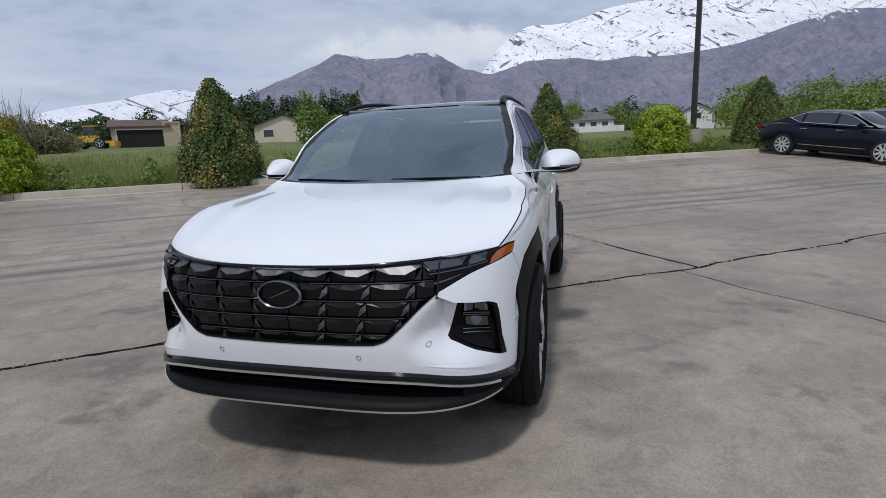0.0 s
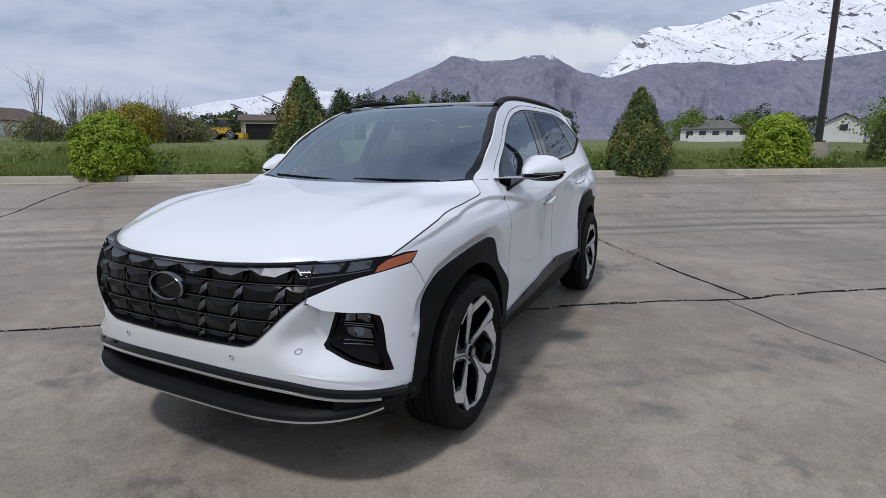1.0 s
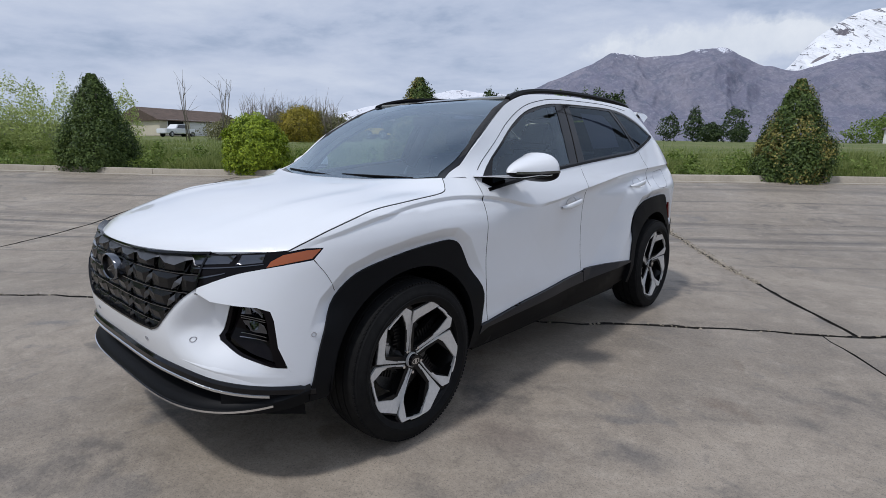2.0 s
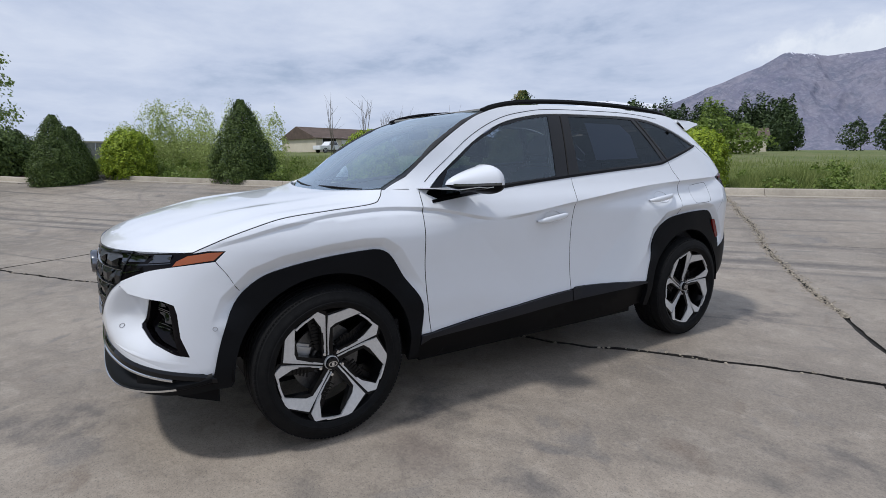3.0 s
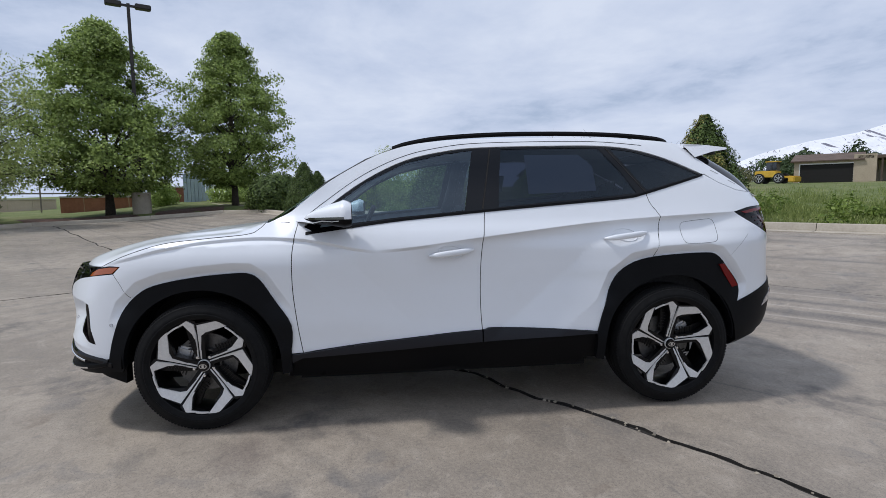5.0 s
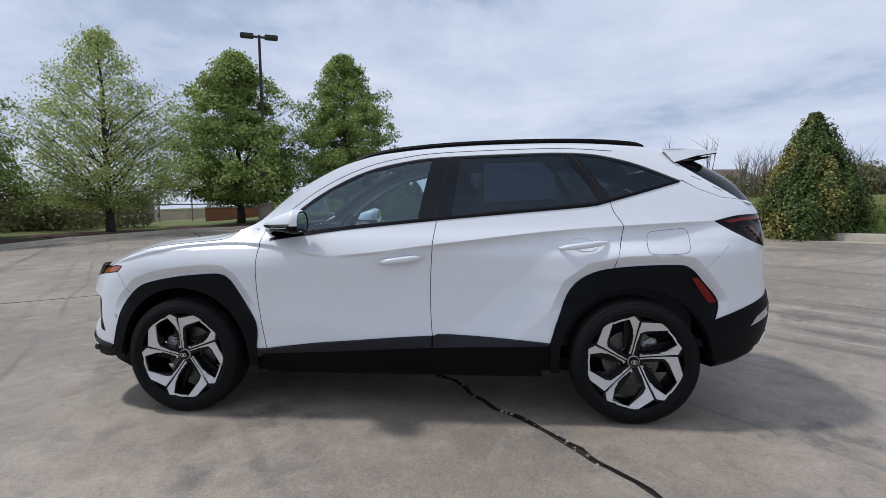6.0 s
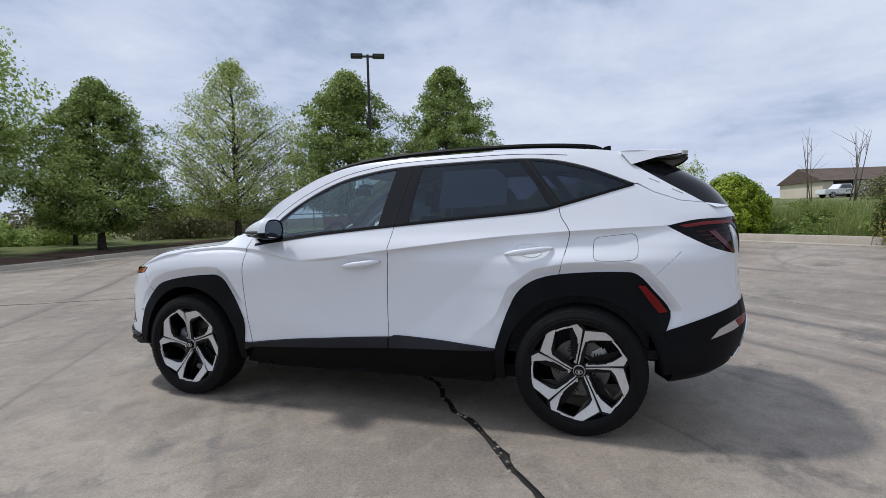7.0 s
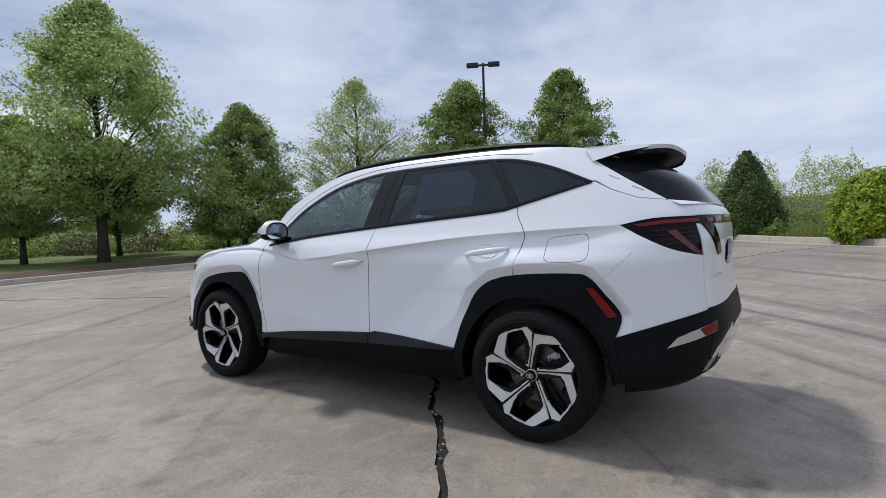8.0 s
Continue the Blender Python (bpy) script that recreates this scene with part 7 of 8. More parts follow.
    # fog lamps: a gloss-black pocket at the end of the hollow, with stacked lenses
    mouth = FOG + [(.808, .58), (.798, .68), (.790, .715), (.765, .733), (.72, .743)]
    wells = skin("fog_lamp", car, mouth, lambda p: on_hollow(p) + (0, .040, 0), LAMP_FACE, [], 0.02, 0, 0.0, "stacked fog lamp in a gloss-black pocket", True)
    skin("fog_surround", wells, mouth, lambda p: on_hollow(p) + (0, .002, 0), LAMP_FACE, [[(.715 + (x - .715) * .86, .635 + (z - .635) * .90) for x, z in mouth]], 0.02, 0, 0.045, "", True)
    for loop in ([(.668, .725), (.700, .722), (.697, .690), (.664, .692)], [(.706, .722), (.752, .715), (.752, .686), (.703, .689)], [(.668, .668), (.752, .660), (.756, .622), (.672, .634)]):
        skin("fog_lens", wells, loop, lambda p: on_hollow(p) + (0, .026, 0), LAMP_BOWL, [], 0.010, 0, 0.02, "", True, lambda q: -0.008 * np.cos((q[:, 0] - .71) * 60) * np.cos((q[:, 1] - .68) * 60))
    for z in (.683, .675, .618, .604):
        skin("fog_divider", wells, [(.662, z + .003), (.762, z - .004), (.762, z - .007), (.662, z)], lambda p: on_hollow(p) + (0, .022, 0), SMOKE, [], 0.02, 0, 0.02, "", True)

    # lower valance: trim, bright strip, dark intake, lip
    path, outs = belt_path(white_low, True, .62, -1.868)
    sweep("upper_valance", car, path, outs, [(-.02, .004), (.004, -.001), (.012, -.010), (.013, -.028), (.004, -.036), (-.05, -.040)], PIANO)
    fade = [o * float(smoothstep(.86, .55, abs(p.x))) for p, o in zip(path, outs)]
    ends = [k for k, p in enumerate(path) if abs(p.x) < .84]
    sweep("bumper_chin", bumper, [path[k] for k in ends], [fade[k] for k in ends], [(-.004, .046), (.0045, .036), (.0050, .034), (.004, .031), (-.008, .002), (-.02, .002)], WHITE, "white chin turned under the bumper", closed=False)
    mid = [k for k, p in enumerate(path) if abs(p.x) < .80]
    sweep("bright_strip", car, [path[k] for k in mid], [outs[k] for k in mid], [(.010, -.028), (.017, -.031), (.017, -.039), (.006, -.040)], CHROME, "thin chrome strip under the bumper")
    sweep("intake", car, path, outs, [(-.045, -.030), (-.10, -.05), (-.11, -.10), (-.10, -.16), (-.16, -.16), (-.16, -.03)], TRIM, "black lower intake")
    for h in (-.065, -.090):
        sweep("intake_bar", car, [path[k] for k in mid], [outs[k] for k in mid], [(-.09, h), (-.055, h - .002), (-.055, h - .010), (-.09, h - .012)], TRIM)
    lip_z = pchip((-2.26, -2.15, -2.0, -1.86), (.350, .356, .372, .402))
    path, outs = belt_path(lip_z, True, .62, -1.885)
    sweep("front_lip", car, path, outs, [(-.11, .075), (-.055, .052), (-.005, .028), (.016, .014), (.020, .004), (.016, -.012), (-.02, -.030), (-.12, -.045), (-.35, -.05), (-.35, .07)], CLADDING, "black lower lip")
    mid = [k for k, p in enumerate(path) if abs(p.x) < .79]
    sweep("lip_strip", car, [path[k] for k in mid], [outs[k] for k in mid], [(.014, -.001), (.023, -.003), (.021, -.012), (.010, -.014)], CHROME, "bright strip along the lip")


def build_top(car):
    edge = curve(HOOD_EDGE, 6)
    ys, zs = np.array([p[0] for p in edge]), np.array([p[1] for p in edge])
    mid_z = pchip((-2.235, -2.20, -2.12, -2.0, -1.8, -1.55, -1.3, -1.16), (.908, .940, .975, 1.010, 1.052, 1.089, 1.118, 1.132))
    rows, n, w = [], 44, 44
    for i in range(n + 1):
        s = (i / n) ** 1.15
        k = s * (len(edge) - 1)
        ye, ze = float(np.interp(k, range(len(edge)), ys)), float(np.interp(k, range(len(edge)), zs))
        xe = float(flank(ye, ze)) - .004
        yc = -2.235 + (2.235 - 1.165) * s
        row = []
        for j in range(w + 1):
            u = 2 * j / w - 1
            a = abs(u)
            z = float(mid_z(yc)) + (ze + .003 - float(mid_z(yc))) * a ** 2.3
            # two ridges that spread towards the windscreen
            z += .010 * math.exp(-((a - .60 - .10 * s) / .09) ** 2) * math.sin(math.pi * min(1, s * 1.1)) ** .7
            z += .006 * math.exp(-((a - .93) / .05) ** 2) * math.sin(math.pi * s)
            row.append((u * xe, yc + (ye - yc) * a ** 2.5, z))
        rows.append(row)
    sheet("hood", car, rows, WHITE, 0.03, "white bonnet with two soft ridges")
    # black cowl and windscreen
    foot = [(-1.02, 1.150), (-.863, 1.238), (-.671, 1.386), (-.447, 1.517), (-.307, 1.573), (-.190, 1.603)]
    side = curve(foot, 5)
    mid = curve([(-1.185, 1.105), (-1.02, 1.205), (-.80, 1.340), (-.58, 1.465), (-.42, 1.545), (-.315, 1.592)], 5)
    for name, mat, a0, b0, drop in (("windscreen_frame", PIANO, 0, 1, .006), ("windscreen", WINDSCREEN, .045, .955, 0.0)):
        rows = []
        for i in range(25):
            s = b0 * i / 24 + a0 * (1 - i / 24)
            k = s * (len(side) - 1)
            ye, ze = (float(np.interp(k, range(len(side)), [p[q] for p in side])) for q in (0, 1))
            yc, zc = (float(np.interp(k, range(len(mid)), [p[q] for p in mid])) for q in (0, 1))
            xe = float(flank(ye, ze)) - .003
            row = []
            for j in range(31):
                u = (2 * j / 30 - 1) * (1 if name == "windscreen_frame" else .945)
                a = abs(u) ** 2.2
                row.append((u * xe, yc + (ye - yc) * a, zc + (ze - zc) * a - drop))
            rows.append(row)
        if name == "windscreen":
            sheet(name, car, rows, mat, 0, "clear raked windscreen")
        else:   # only the painted band round the pane stays
            inner = [[p for p in r] for r in rows]
            band = bmesh.new()
            v = [[band.verts.new(p) for p in r] for r in inner]
            for i in range(24):
                for j in range(30):
                    if i < 2 or i > 21 or j < 1 or j > 28:
                        band.faces.new((v[i][j], v[i][j + 1], v[i + 1][j + 1], v[i + 1][j]))
            bmesh.ops.delete(band, geom=[q for q in band.verts if not q.link_faces], context="VERTS")
            part(name, band, mat, car, "black painted band round the windscreen", 40)
    cowl = [[(x, -1.20 + .17 * (abs(x) / .72) ** 2 + d, 1.108 + .028 * (abs(x) / .72) ** 2 + h) for x in np.linspace(-.70, .70, 29)] for d, h in ((0, 0), (.03, -.004), (.075, .010))]
    sheet("cowl", car, cowl, TRIM, 0.02, "black cowl panel below the windscreen")
    for x0, x1 in ((-.58, .02), (.05, .56)):
        pts = curve([(x0, -1.115 + .12 * abs(x0), 1.146 + .02 * abs(x0)), ((x0 + x1) / 2, -1.105, 1.148), (x1, -1.125 + .12 * abs(x1), 1.134 + .02 * abs(x1))], 6)
        verts, faces = [], []
        tube(verts, faces, pts, [.006] * len(pts), 6)
        link("wiper", mesh_of("wiper", verts, faces, TRIM, True), car)
    # roof: dark glass ahead, white behind
    edge = pchip([p[0] for p in PILLAR[5:]], [p[1] for p in PILLAR[5:]])
    ridge = pchip((-.32, -.15, .1, .5, .9, 1.3, 1.62), (1.592, 1.622, 1.648, 1.664, 1.665, 1.654, 1.634))

    def roof_rows(y0, y1, n, inset, rise):
        rows = []
        for i in range(n + 1):
            yc = y0 + (y1 - y0) * i / n
            ye = yc + .13 * smoothstep(.5, -.32, yc)
            ze = float(edge(ye))
            xe = float(flank(ye, ze)) - .012 - inset
            rows.append([(u * xe, yc + (ye - yc) * abs(u) ** 2.2, float(ridge(yc)) + (ze - .002 - float(ridge(yc))) * abs(u) ** 3.0 + rise) for u in np.linspace(-1, 1, 31)])
        return rows
    sheet("roof_glass", car, roof_rows(-.305, .44, 14, .0, 0), PIANO, 0.02, "dark panoramic glass roof")
    sheet("roof_glass", car, roof_rows(.450, 1.25, 14, .0, 0), PIANO, 0.02, "dark panoramic glass roof")
    sheet("roof", car, roof_rows(1.257, 1.60, 8, 0, 0), WHITE, 0.02, "white rear of the roof")
    for s in (1, -1):
        pts = curve([(-.30, 1.592), (-.20, 1.625), (0, 1.660), (.35, 1.684), (.8, 1.690), (1.15, 1.680), (1.42, 1.655), (1.50, 1.630)], 5)
        path, outs = [], []
        for y, z in pts:
            path.append((s * (float(flank(y, min(float(edge(y)), 1.66))) - .035), y, z))
            outs.append((s, 0, 0))
        sweep("roof_rail", car, path, outs, [(-.018, -.022), (.016, -.026), (.022, -.010), (.012, .004), (-.012, .004), (-.020, -.008)][::s], TRIM, "black raised roof rail")
    fin = bmesh.new()
    rows = [(1.36, .030, .0), (1.44, .026, .030), (1.50, .018, .062), (1.535, .010, .066), (1.54, .008, .0)]
    ring = [[fin.verts.new(p) for p in ((-w, y, 1.635), (0, y, 1.645 + h), (w, y, 1.635))] for y, w, h in rows]
    for a, b in zip(ring, ring[1:]):
        for k in range(2):
            fin.faces.new((a[k], a[k + 1], b[k + 1], b[k]))
    part("roof_aerial", fin, TRIM, car, "black fin aerial", 30)


def build_rear(car):
    # tailgate skin between lamp bar and bumper
    low = [(x, .742 + .012 * (1 - (x / SEAM) ** 2)) for x in np.linspace(-SEAM, SEAM, 21)]
    lampcut = [(.60, 1.006), (.60, 1.163), (.40, 1.163), (.20, 1.163)]
    plate_hole = [(.205, 1.07), (.205, .925), (-.205, .925), (-.205, 1.07)]
    loop = low + [(SEAM, z) for z in np.linspace(.76, 1.006, 8)][:-1] + lampcut + [(-x, z) for x, z in lampcut[::-1]] + [(-SEAM, z) for z in np.linspace(1.006, .76, 8)][1:]
    gate = skin("tailgate", car, loop, on_rear, WHITE, [rounded(plate_hole, 1)], 0.03, label="white tailgate with recessed plate")
    up = [(x, 1.208) for x in np.linspace(-SEAM, SEAM, 15)] + [(x, 1.272 - .012 * (1 - (x / SEAM) ** 2)) for x in np.linspace(SEAM, -SEAM, 15)]
    skin("tailgate_upper", gate, up, on_rear, WHITE, [], 0.03)
    bar = [(x, 1.166) for x in np.linspace(-SEAM, SEAM, 15)] + [(x, 1.206) for x in np.linspace(SEAM, -SEAM, 15)]
    light = skin("lamp_panel", gate, bar, on_rear, LAMP_FACE, [], 0.03, -0.003, 0.02, "smoked lamp bar across the tailgate")
    red = [(x, 1.174) for x in np.linspace(-.52, .52, 11)] + [(x, 1.192) for x in np.linspace(.52, -.52, 11)]
    skin("red_bar", light, red, on_rear, RED, [], 0.03, 0.001, 0.004)
    for s in (1, -1):
        for name, mat, lift, loop in (("lamp_fang", LAMP_FACE, .003, ((.578, 1.166), (.470, 1.166), (.345, 1.015), (.365, 1.000), (.435, .998))),
                                      ("fang_glow", DIM_RED, .0045, ((.560, 1.156), (.535, 1.156), (.405, 1.012), (.430, 1.008)))):
            skin(name, light, [(s * x, z) for x, z in loop], on_rear, mat, [], 0.02, lift, 0.006)
    side = curve(LAMP_R, 5) + seam_line(1.2, 1.012, False, 8) + curve(LAMP_R_LOW, 4)
    lamps = skin("tail_lamp", car, side, on_side, LAMP_FACE, [], 0.02, -0.003, 0.03, "smoked tail lamp with red bars", True)
    skin("red_bar", lamps, [(1.90, 1.168), (2.03, 1.186), (2.172, 1.192), (2.180, 1.174), (2.03, 1.168), (1.93, 1.156)], on_side, RED, [], 0.02, 0.001, 0.004, "", True)
    skin("lamp_claw", lamps, [(2.050, 1.132), (2.085, 1.136), (2.192, 1.022), (2.190, 1.008), (2.172, 1.014)], on_side, GUIDE, [], 0.015, 0.0016, 0.004, "red slanting light guide", True)
    for k in range(4):
        skin("lamp_rib", lamps, [(1.985 + .02 * k, 1.135 - .022 * k), (2.17, 1.150 - .022 * k), (2.17, 1.144 - .022 * k), (1.99 + .02 * k, 1.128 - .022 * k)], on_side, DIM_RED, [], 0.02, 0.0005, 0.002, "", True)
    # plate in its recess, with plain bars for its writing
    y = float(end_face(0, 1.0, False))
    part("plate_recess", boxes((-.205, y - .05, .925, .205, y - .035, 1.07)), TRIM, gate)
    plate = part("number_plate", boxes((-.152, y - .034, .935, .152, y - .029, 1.060), bevel=.002), TRIM, gate, "dark dealer plate with pale bars")
    for x0, x1, z0, z1 in ((-.12, .12, .985, 1.02), (-.08, .08, .950, .962), (-.1, .1, 1.036, 1.046)):
        part("plate_bar", boxes((x0, y - .0288, z0, x1, y - .028, z1)), PAPER, plate)
    for k in range(6):
        x = .54 - .036 * k
        part("name_bar", boxes((x - .032, float(end_face(x, .895, False)) - .001, .885, x, float(end_face(x, .895, False)) + .003, .905)), CHROME, gate)
    # rear screen under a spoiler
    side = curve([(1.668, 1.520), (1.85, 1.403), (2.035, 1.291)], 7)
    mid = curve([(1.87, 1.550), (2.10, 1.410), (2.218, 1.270)], 7)
    rows = []
    for (ye, ze), (yc, zc) in zip(side, mid):
        xe = float(flank(ye, ze)) - .006
        rows.append([(u * xe, yc + (ye - yc) * abs(u) ** 5, zc + (ze - zc) * abs(u) ** 5) for u in np.sin(np.linspace(-math.pi / 2, math.pi / 2, 27))])
    sheet("rear_screen", gate, rows, REAR_GLASS, 0, "dark tinted rear screen")
    ledge = [[(x, y + d, z) for x, y, z in rows[-1]] for d in (0,)] + [[(u * SEAM * 1.04, float(end_face(min(SEAM, abs(u) * SEAM), 1.262, False)) - .002, 1.264) for u in np.sin(np.linspace(-math.pi / 2, math.pi / 2, 27))]]
    sheet("tailgate_ledge", gate, ledge, WHITE, 0)
    top, under = [], []
    for i in range(9):
        f = i / 8
        row = []
        for u in np.linspace(-1, 1, 31):
            x = u * (.582 - .040 * f ** 2)
            back = 1.605 + (2.012 - .10 * abs(u) ** 3 - 1.605) * f
            z = 1.6355 - .018 * f - .030 * abs(u) ** 3 + .006 * math.sin(math.pi * f)
            row.append((x, back, z))
        top.append(row)
    sheet("spoiler", gate, top, WHITE, 0.022, "white roof spoiler")
    for i in range(7):
        f = i / 6
        under.append([(u * (.56 - .10 * f ** 2), 1.66 + (2.012 - .10 * abs(u) ** 3 - 1.66) * f, 1.600 - .014 * f - .026 * abs(u) ** 3 - .014 * math.sin(math.pi * f)) for u in np.linspace(-1, 1, 27)])
    sheet("spoiler_underside", gate, under, TRIM, 0.01)
    for s in (1, -1):
        edges = [[(s * x, y, z) for x, y, z in r] for r in (((.580, 1.598, 1.604), (.572, 1.77, 1.602), (.541, 1.934, 1.590)), ((.624, 1.660, 1.520), (.590, 1.800, 1.558), (.545, 1.936, 1.578)), ((.624, 1.655, 1.520), (.594, 1.79, 1.552), (.544, 1.932, 1.570)))]
        sheet("spoiler_cheek", gate, edges[:2], WHITE, 0.0)
        sheet("spoiler_side_glass", gate, edges[1:], REAR_GLASS, 0.0)
        for k, (yy, zz) in enumerate(((1.78, 1.425), (1.90, 1.36))):
            skin("air_slot", car, [(yy - .028, zz + .008), (yy + .028, zz - .018), (yy + .029, zz - .014), (yy - .027, zz + .012)], on_side, SENSOR, [], 0.03, 0.001, 0.003, mirrored=False) if s > 0 else None
    # bumper
    b_top = curve(BUMPER_R, 4)
    side = b_top[:-1] + seam_line(.738, .47, False, 12) + [(2.198, .451), (2.053, .416), (1.90, .385), (1.825, .372), (1.825, .588)]
    skin("rear_bumper", car, side, on_side, CLADDING, [], 0.03, 0.006, 0.03, "black moulded rear bumper", True)
    loop = [(x, .470 + .02 * (1 - (x / SEAM) ** 2)) for x in np.linspace(-SEAM, SEAM, 15)] + [(SEAM, z) for z in np.linspace(.49, .738, 10)][:-1] + [(x, .738 + .012 * (1 - (x / SEAM) ** 2)) for x in np.linspace(SEAM, -SEAM, 15)] + [(-SEAM, z) for z in np.linspace(.738, .49, 10)][1:-1]
    mid = skin("bumper_centre", car, loop, on_rear, CLADDING, [], 0.03, 0.006, 0.03, "black moulded rear bumper")
    lens = [(2.050, .560), (2.094, .612), (2.150, .638), (2.243, .674), (2.243, .628), (2.17, .598)]
    refl = skin("reverse_lamp", car, lens, on_side, CLEAR_LENS, [], 0.02, 0.009, 0.02, "clear and red lamp in the bumper", True)
    skin("fog_red", refl, [(2.180, .648), (2.243, .673), (2.243, .630), (2.20, .613)], on_side, RED, [], 0.02, 0.011, 0.01, "", True)
    rear_z = pchip((1.8, 2.1, 2.30, 2.34), (.40, .47, .545, .56))
    path, outs = belt_path(rear_z, False, .62, 1.95)
    keep = [k for k, p in enumerate(path) if abs(p.x) < .53]
    sweep("skid_strip", car, [path[k] for k in keep], [outs[k] for k in keep], [(-.02, .030), (.006, .026), (.011, .006), (.004, -.020), (-.02, -.022)], CHROME, "satin silver skid strip")
    skin("skid_plate", car, rounded([(-.50, .475), (.50, .475), (.525, .50), (.44, .562), (.32, .612), (-.32, .612), (-.44, .562), (-.525, .50)], 1), on_rear, CHROME, [], 0.03, 0.009, 0.015, "satin silver skid plate")
    for s in (1, -1):
        horn = [(.562, .43), (.604, .43), (.600, .470), (.557, .540), (.47, .597), (.33, .637), (.33, .603), (.455, .566), (.532, .517), (.560, .465)]
        skin("skid_horn", car, [(s * x, z) for x, z in horn], on_rear, CHROME, [], 0.02, 0.012, 0.015, "satin silver arc that edges the skid plate")
    low_z = pchip((1.8, 2.1, 2.34), (.36, .40, .44))
    path, outs = belt_path(low_z, False, .62, 1.86)
    sweep("rear_valance", car, path, outs, [(-.01, .08), (.004, .03), (-.01, -.02), (-.06, -.06), (-.3, -.08), (-.3, .08)], CLADDING, "black lower rear valance")


def build_fittings(car):
    for s in (1, -1):
        # door mirror: housing, arm, indicator line and glass
        rows = []
        for i in range(19):
            f = i / 18
            y = -.790 + .255 * f
            k = min(1.0, (f * 1.15) ** .62) if f < .82 else 1.0 - ((f - .82) / .18) ** 2 * .16
            ring = []
            for a in np.linspace(0, 2 * math.pi, 33)[:-1]:
                c, v = math.cos(a), math.sin(a)
                px = .120 * np.sign(c) * abs(c) ** .75 * k
                pz = (.098 if v > 0 else .050) * np.sign(v) * abs(v) ** .8 * k
                ring.append((s * (.985 + px - .035 * (1 - f)), y + .075 * max(0, px), 1.178 + pz - .02 * px))
            rows.append(ring)
        house = sheet("door_mirror", car, [r[:18] for r in rows], WHITE, 0, "white door mirror on a black arm", smooth=50)
        sheet("mirror_lower", house, [r[17:] + r[:1] for r in rows], TRIM, 0, "black lower shell", smooth=50)
        base = [[(p[0], p[1], p[2] - .0) for p in rows[-1]], [(s * .985 + (p[0] - s * .985) * .9, p[1] - .004, 1.185 + (p[2] - 1.185) * .88) for p in rows[-1]], [(s * .985, rows[-1][0][1] - .012, 1.196)] * 32]
        sheet("mirror_rim", house, base[:2], TRIM, 0, "", True)
        glass = bmesh.new()
        vs = [glass.verts.new((p[0], p[1], p[2])) for p in base[1]]
        glass.faces.new(vs)
        part("mirror_glass", glass, MIRROR, house, "reflecting mirror glass")
        arm = [[(s * x, y, z) for x, y, z in r] for r in (
            ((.785, -.86, 1.158), (.785, -.74, 1.156), (.79, -.62, 1.156)), ((.86, -.80, 1.158), (.87, -.72, 1.154), (.88, -.60, 1.156)), ((1.00, -.74, 1.156), (1.01, -.66, 1.146), (1.02, -.56, 1.150)), ((1.075, -.68, 1.170), (1.08, -.63, 1.165), (1.085, -.58, 1.17)))]
        sheet("mirror_arm", house, arm, WHITE, 0.004, "", smooth=50)
        sheet("mirror_foot", house, [[(x, y + .01, z - .005) for x, y, z in r] for r in arm], TRIM, 0.004, "", smooth=50)
        trim = [[(s * x, y, z + h) for x, y, z in ((.93, -.775, 1.176), (1.01, -.750, 1.178), (1.075, -.70, 1.180), (1.100, -.64, 1.182), (1.107, -.56, 1.182))] for h in (-.006, .006)]
        sheet("mirror_indicator", house, [[(x + s * .004, y - .004, z) for x, y, z in r] for r in trim], SMOKE, 0)
        # handles
        for y0, z0, y1, z1 in ((-.106, .946, .158, .976), (.957, 1.021, 1.236, 1.053)):
            rows = []
            for i in range(17):
                f = i / 16
                y, z = y0 + (y1 - y0) * f, z0 + (z1 - z0) * f
                w = .018 * max(.12, 1 - abs(2 * f - 1) ** 4.0) ** .6
                out = .034 * (1 - abs(2 * f - 1) ** 3.5) + .004
                x = float(flank(y, z)) + out
                rows.append([(s * (x + .010 * math.cos(a)), y, z + w * math.sin(a)) for a in np.linspace(0, 2 * math.pi, 13)[:-1]])
            handle = sheet("door_handle", car, rows, WHITE, 0, "white pull handle", True, 60)
            ym, zm = (y0 + y1) / 2, (z0 + z1) / 2
            cup = [(ym - .075 * math.cos(a), zm + .005 + .036 * math.sin(a) + .11 * -.075 * math.cos(a) * -1) for a in np.linspace(0, 2 * math.pi, 25)[:-1]]
            bm = bmesh.new()
            verts = [[], [], []]
            for yy, zz in cup:
                for r, (q, d) in enumerate(((1.0, .0012), (.82, -.010), (.0, -.016))):
                    py, pz = ym + (yy - ym) * q, zm + .005 + (zz - zm - .005) * q
                    verts[r].append((s * (float(flank(py, pz)) + d + .003), py, pz))
            sheet("handle_cup", handle, verts, WHITE, 0, "", True, 60)

    # floor pan, wheel housings
    part("underbody", boxes((-.70, -1.70, .25, .70, 1.62, .33), (-.80, -.86, .24, .80, .86, .42)), TRIM, car)
    for cy in (-1.3775, 1.3775):
        for s in (1, -1):
            rows = [[(s * x, cy + .435 * math.cos(a), .372 + .435 * math.sin(a)) for a in np.linspace(-.02, math.pi + .02, 30)] for x in (.875, .56)]
            sheet("wheel_housing", car, rows, TRIM, 0)
            bm = bmesh.new()
            bm.faces.new([bm.verts.new(p) for p in rows[1]])
            part("housing_back", bm, TRIM, car)
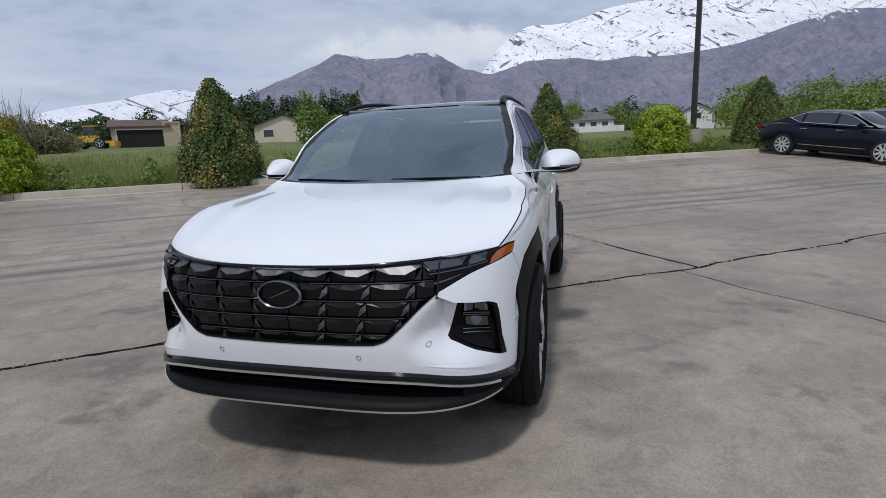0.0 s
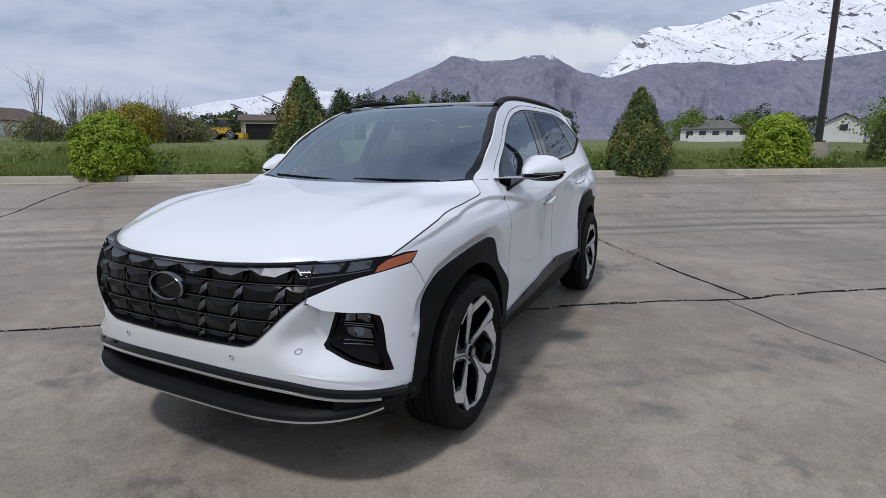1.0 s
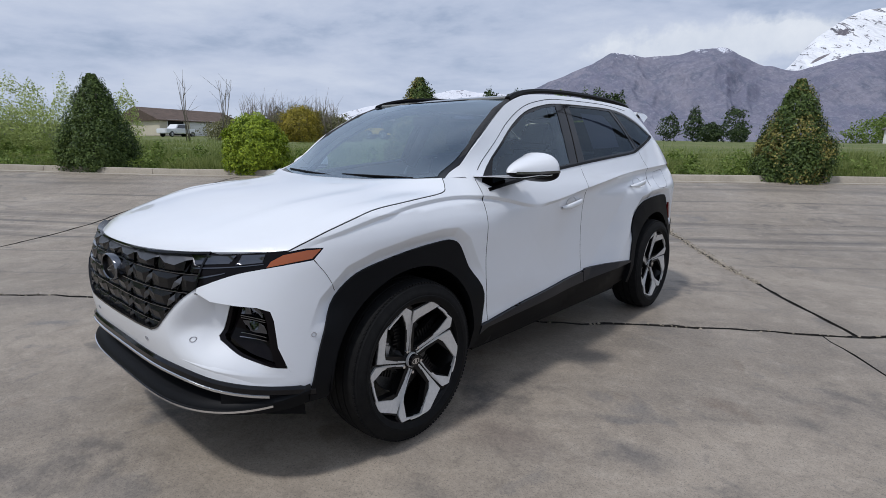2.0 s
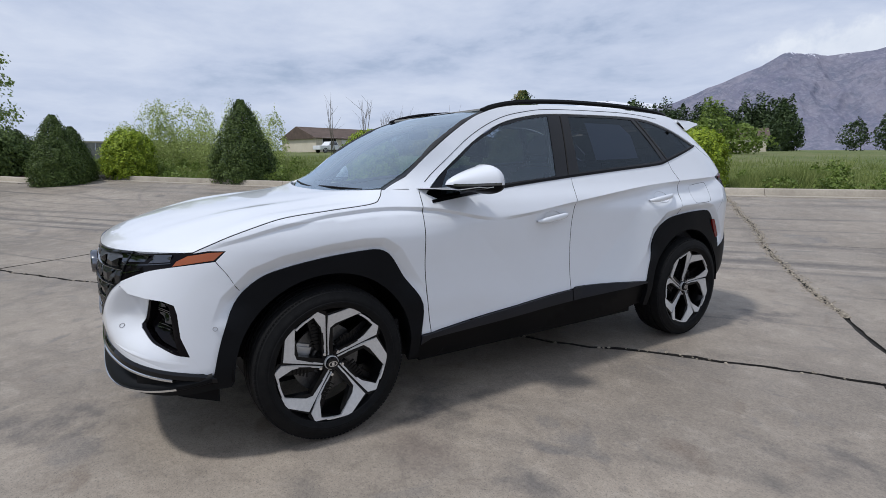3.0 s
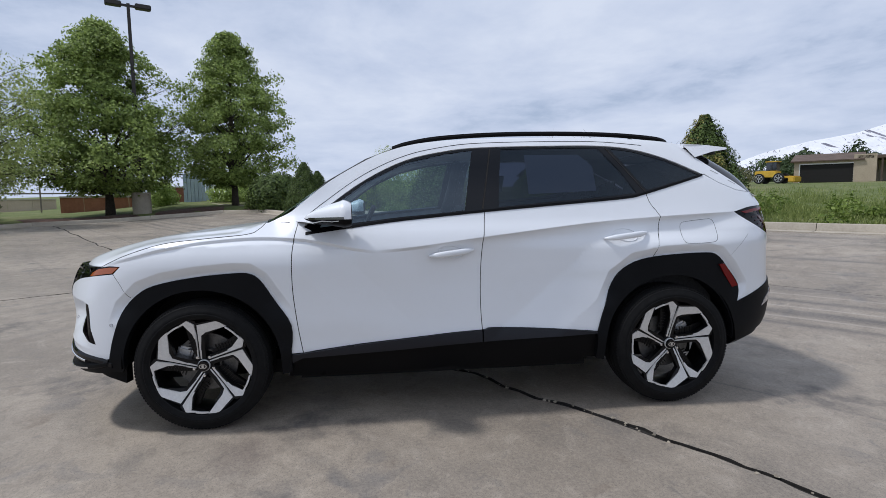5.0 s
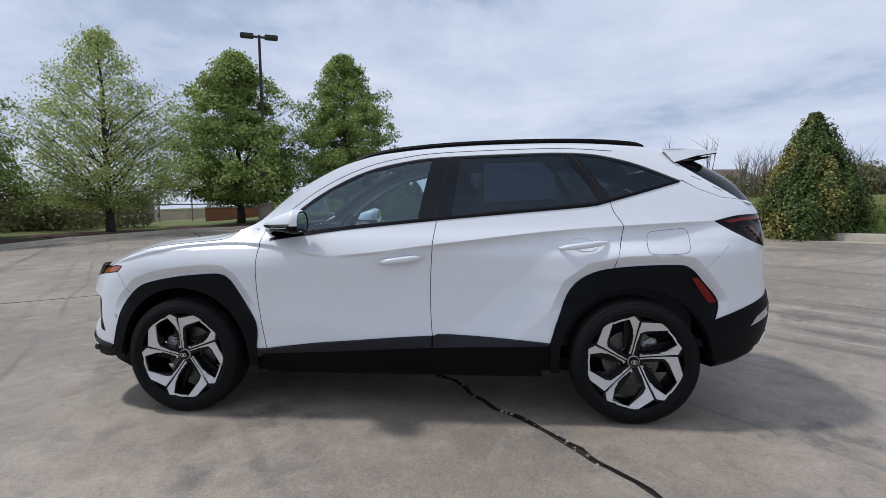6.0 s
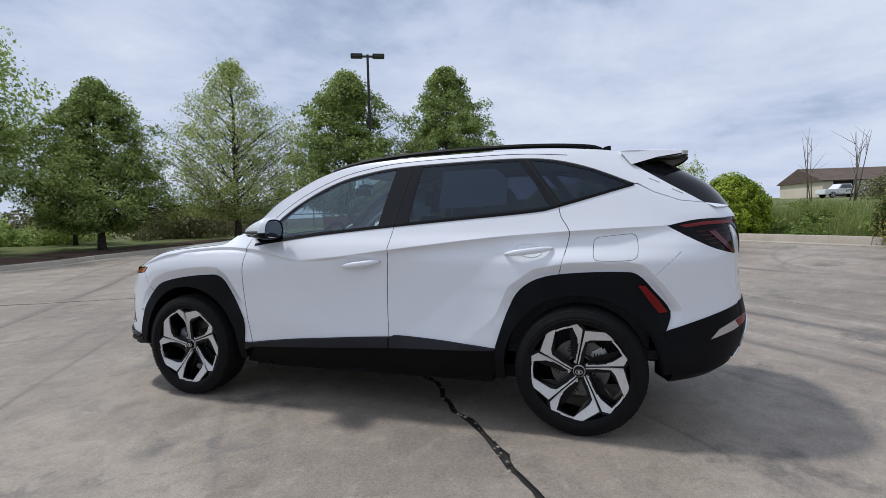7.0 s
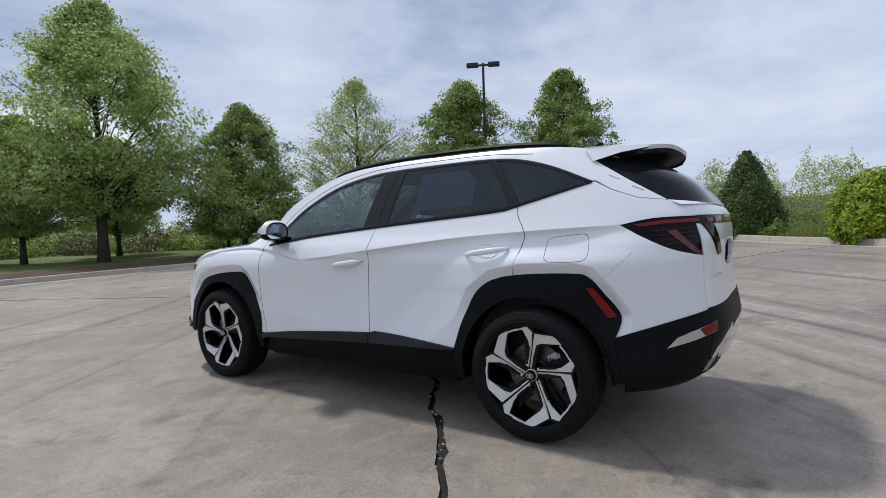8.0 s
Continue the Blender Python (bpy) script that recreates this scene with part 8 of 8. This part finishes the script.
    # cabin
    part("cabin_floor", boxes((-.74, -1.0, .42, .74, 1.9, .47)), LINING, car)
    for s in (1, -1):
        part("door_lining", boxes((s * .70 - .03, -.95, .45, s * .70 + .03, 1.75, 1.08), bevel=.02), LINING, car)
    dash = [[(x, y + .05 * (abs(x) / .7) ** 2, z) for x in np.linspace(-.70, .70, 21)] for y, z in ((-1.06, 1.07), (-.92, 1.10), (-.78, 1.105), (-.64, 1.085), (-.60, 1.03), (-.62, .86), (-.66, .60))]
    sheet("dashboard", car, dash, LINING, 0)
    part("screen", boxes((-.14, -.64, .98, .14, -.60, 1.07), bevel=.006), PIANO, car)
    part("headlining", boxes((-.56, -.28, 1.585, .56, 1.55, 1.60), bevel=.004), GREY_LINING, car)
    for x in (-.37, .37):
        seat = part("front_seat", boxes((x - .25, -.42, .58, x + .25, .12, .74), bevel=.05), LINING, car, "dark cloth seat", 60)
        back = boxes((-.24, -.07, 0, .24, .07, .60), bevel=.06)
        ob = part("backrest", back, LINING, seat, "", 60)
        ob.matrix_basis = pose(x, .16, .68, -17, 0, 0)
        ob = part("headrest", boxes((-.13, -.05, 0, .13, .05, .19), bevel=.045), LINING, seat, "", 60)
        ob.matrix_basis = pose(x, .36, 1.28, -10, 0, 0)
    bench = part("rear_seat", boxes((-.66, .62, .58, .66, 1.10, .74), bevel=.05), LINING, car, "dark cloth bench", 60)
    ob = part("backrest", boxes((-.66, -.07, 0, .66, .07, .60), bevel=.05), LINING, bench, "", 60)
    ob.matrix_basis = pose(0, 1.14, .68, -22, 0, 0)
    for x in (-.42, 0, .42):
        ob = part("headrest", boxes((-.12, -.045, 0, .12, .045, .14), bevel=.04), LINING, bench, "", 60)
        ob.matrix_basis = pose(x, 1.34, 1.24, -12, 0, 0)
    verts, faces = [], []
    wheel = [(.185 * math.cos(a), 0, .185 * math.sin(a)) for a in np.linspace(0, 2 * math.pi, 33)]
    tube(verts, faces, wheel, [.016] * 33, 8)
    for a in (0, math.pi, -math.pi / 2):
        tube(verts, faces, [(0, -.02, 0), (.18 * math.cos(a), 0, .18 * math.sin(a))], [.03, .014], 6)
    steer = link("steering_wheel", mesh_of("steering_wheel", verts, faces, TRIM, True), car)
    steer.matrix_basis = pose(.37, -.50, 1.055, -24, 0, 0)
    part("rear_view_mirror", boxes((-.12, -.40, 1.435, .12, -.378, 1.497), bevel=.010), TRIM, car, "", 40)
    part("sensor_pod", boxes((-.08, -.40, 1.50, .08, -.32, 1.525), bevel=.010), TRIM, car, "", 40)
    for s in (1, -1):   # lining of the windscreen pillars
        pts = [(s * (float(flank(y, z)) - .05), y, z) for y, z in ((-.86, 1.20), (-.671, 1.365), (-.447, 1.495), (-.25, 1.57))]
        verts, faces = [], []
        tube(verts, faces, pts, [.032, .030, .030, .030], 8)
        link("pillar_lining", mesh_of("pillar_lining", verts, faces, LINING, True), car)
        pts = [(s * (float(flank(y, z)) - .075), y, z) for y, z in ((.19, 1.15), (.23, 1.35), (.27, 1.57))]
        verts, faces = [], []
        tube(verts, faces, pts, [.05, .04, .04], 8)
        link("pillar_lining", mesh_of("pillar_lining", verts, faces, LINING, True), car)
    sticker = [(.52, 1.30), (.52, 1.545), (.87, 1.545), (.95, 1.47), (.95, 1.315)]
    skin("window_sticker", car, sticker, on_side, STICKER, [], 0.06, -0.011, 0, "pale printed price sheet inside the rear pane")


def build_car():
    car = thing("car", "white sport utility vehicle with black cladding and two-tone wheels", "car")
    build_sides(car)
    build_front(car)
    build_top(car)
    build_rear(car)
    build_fittings(car)
    for s in (1, -1):
        build_wheel(car, s * .805, -1.3775, 0 if s > 0 else 30, s)
        build_wheel(car, s * .805, 1.3775, -13 if s > 0 else 50, s)
    return car


build_car()


# ---- build ----
build_ground()
build_mountains()
build_kerbs()
build_houses()
build_poles()
build_cars()
build_walls()
build_trees()
build_planting()
build_brush()
build_pavement()
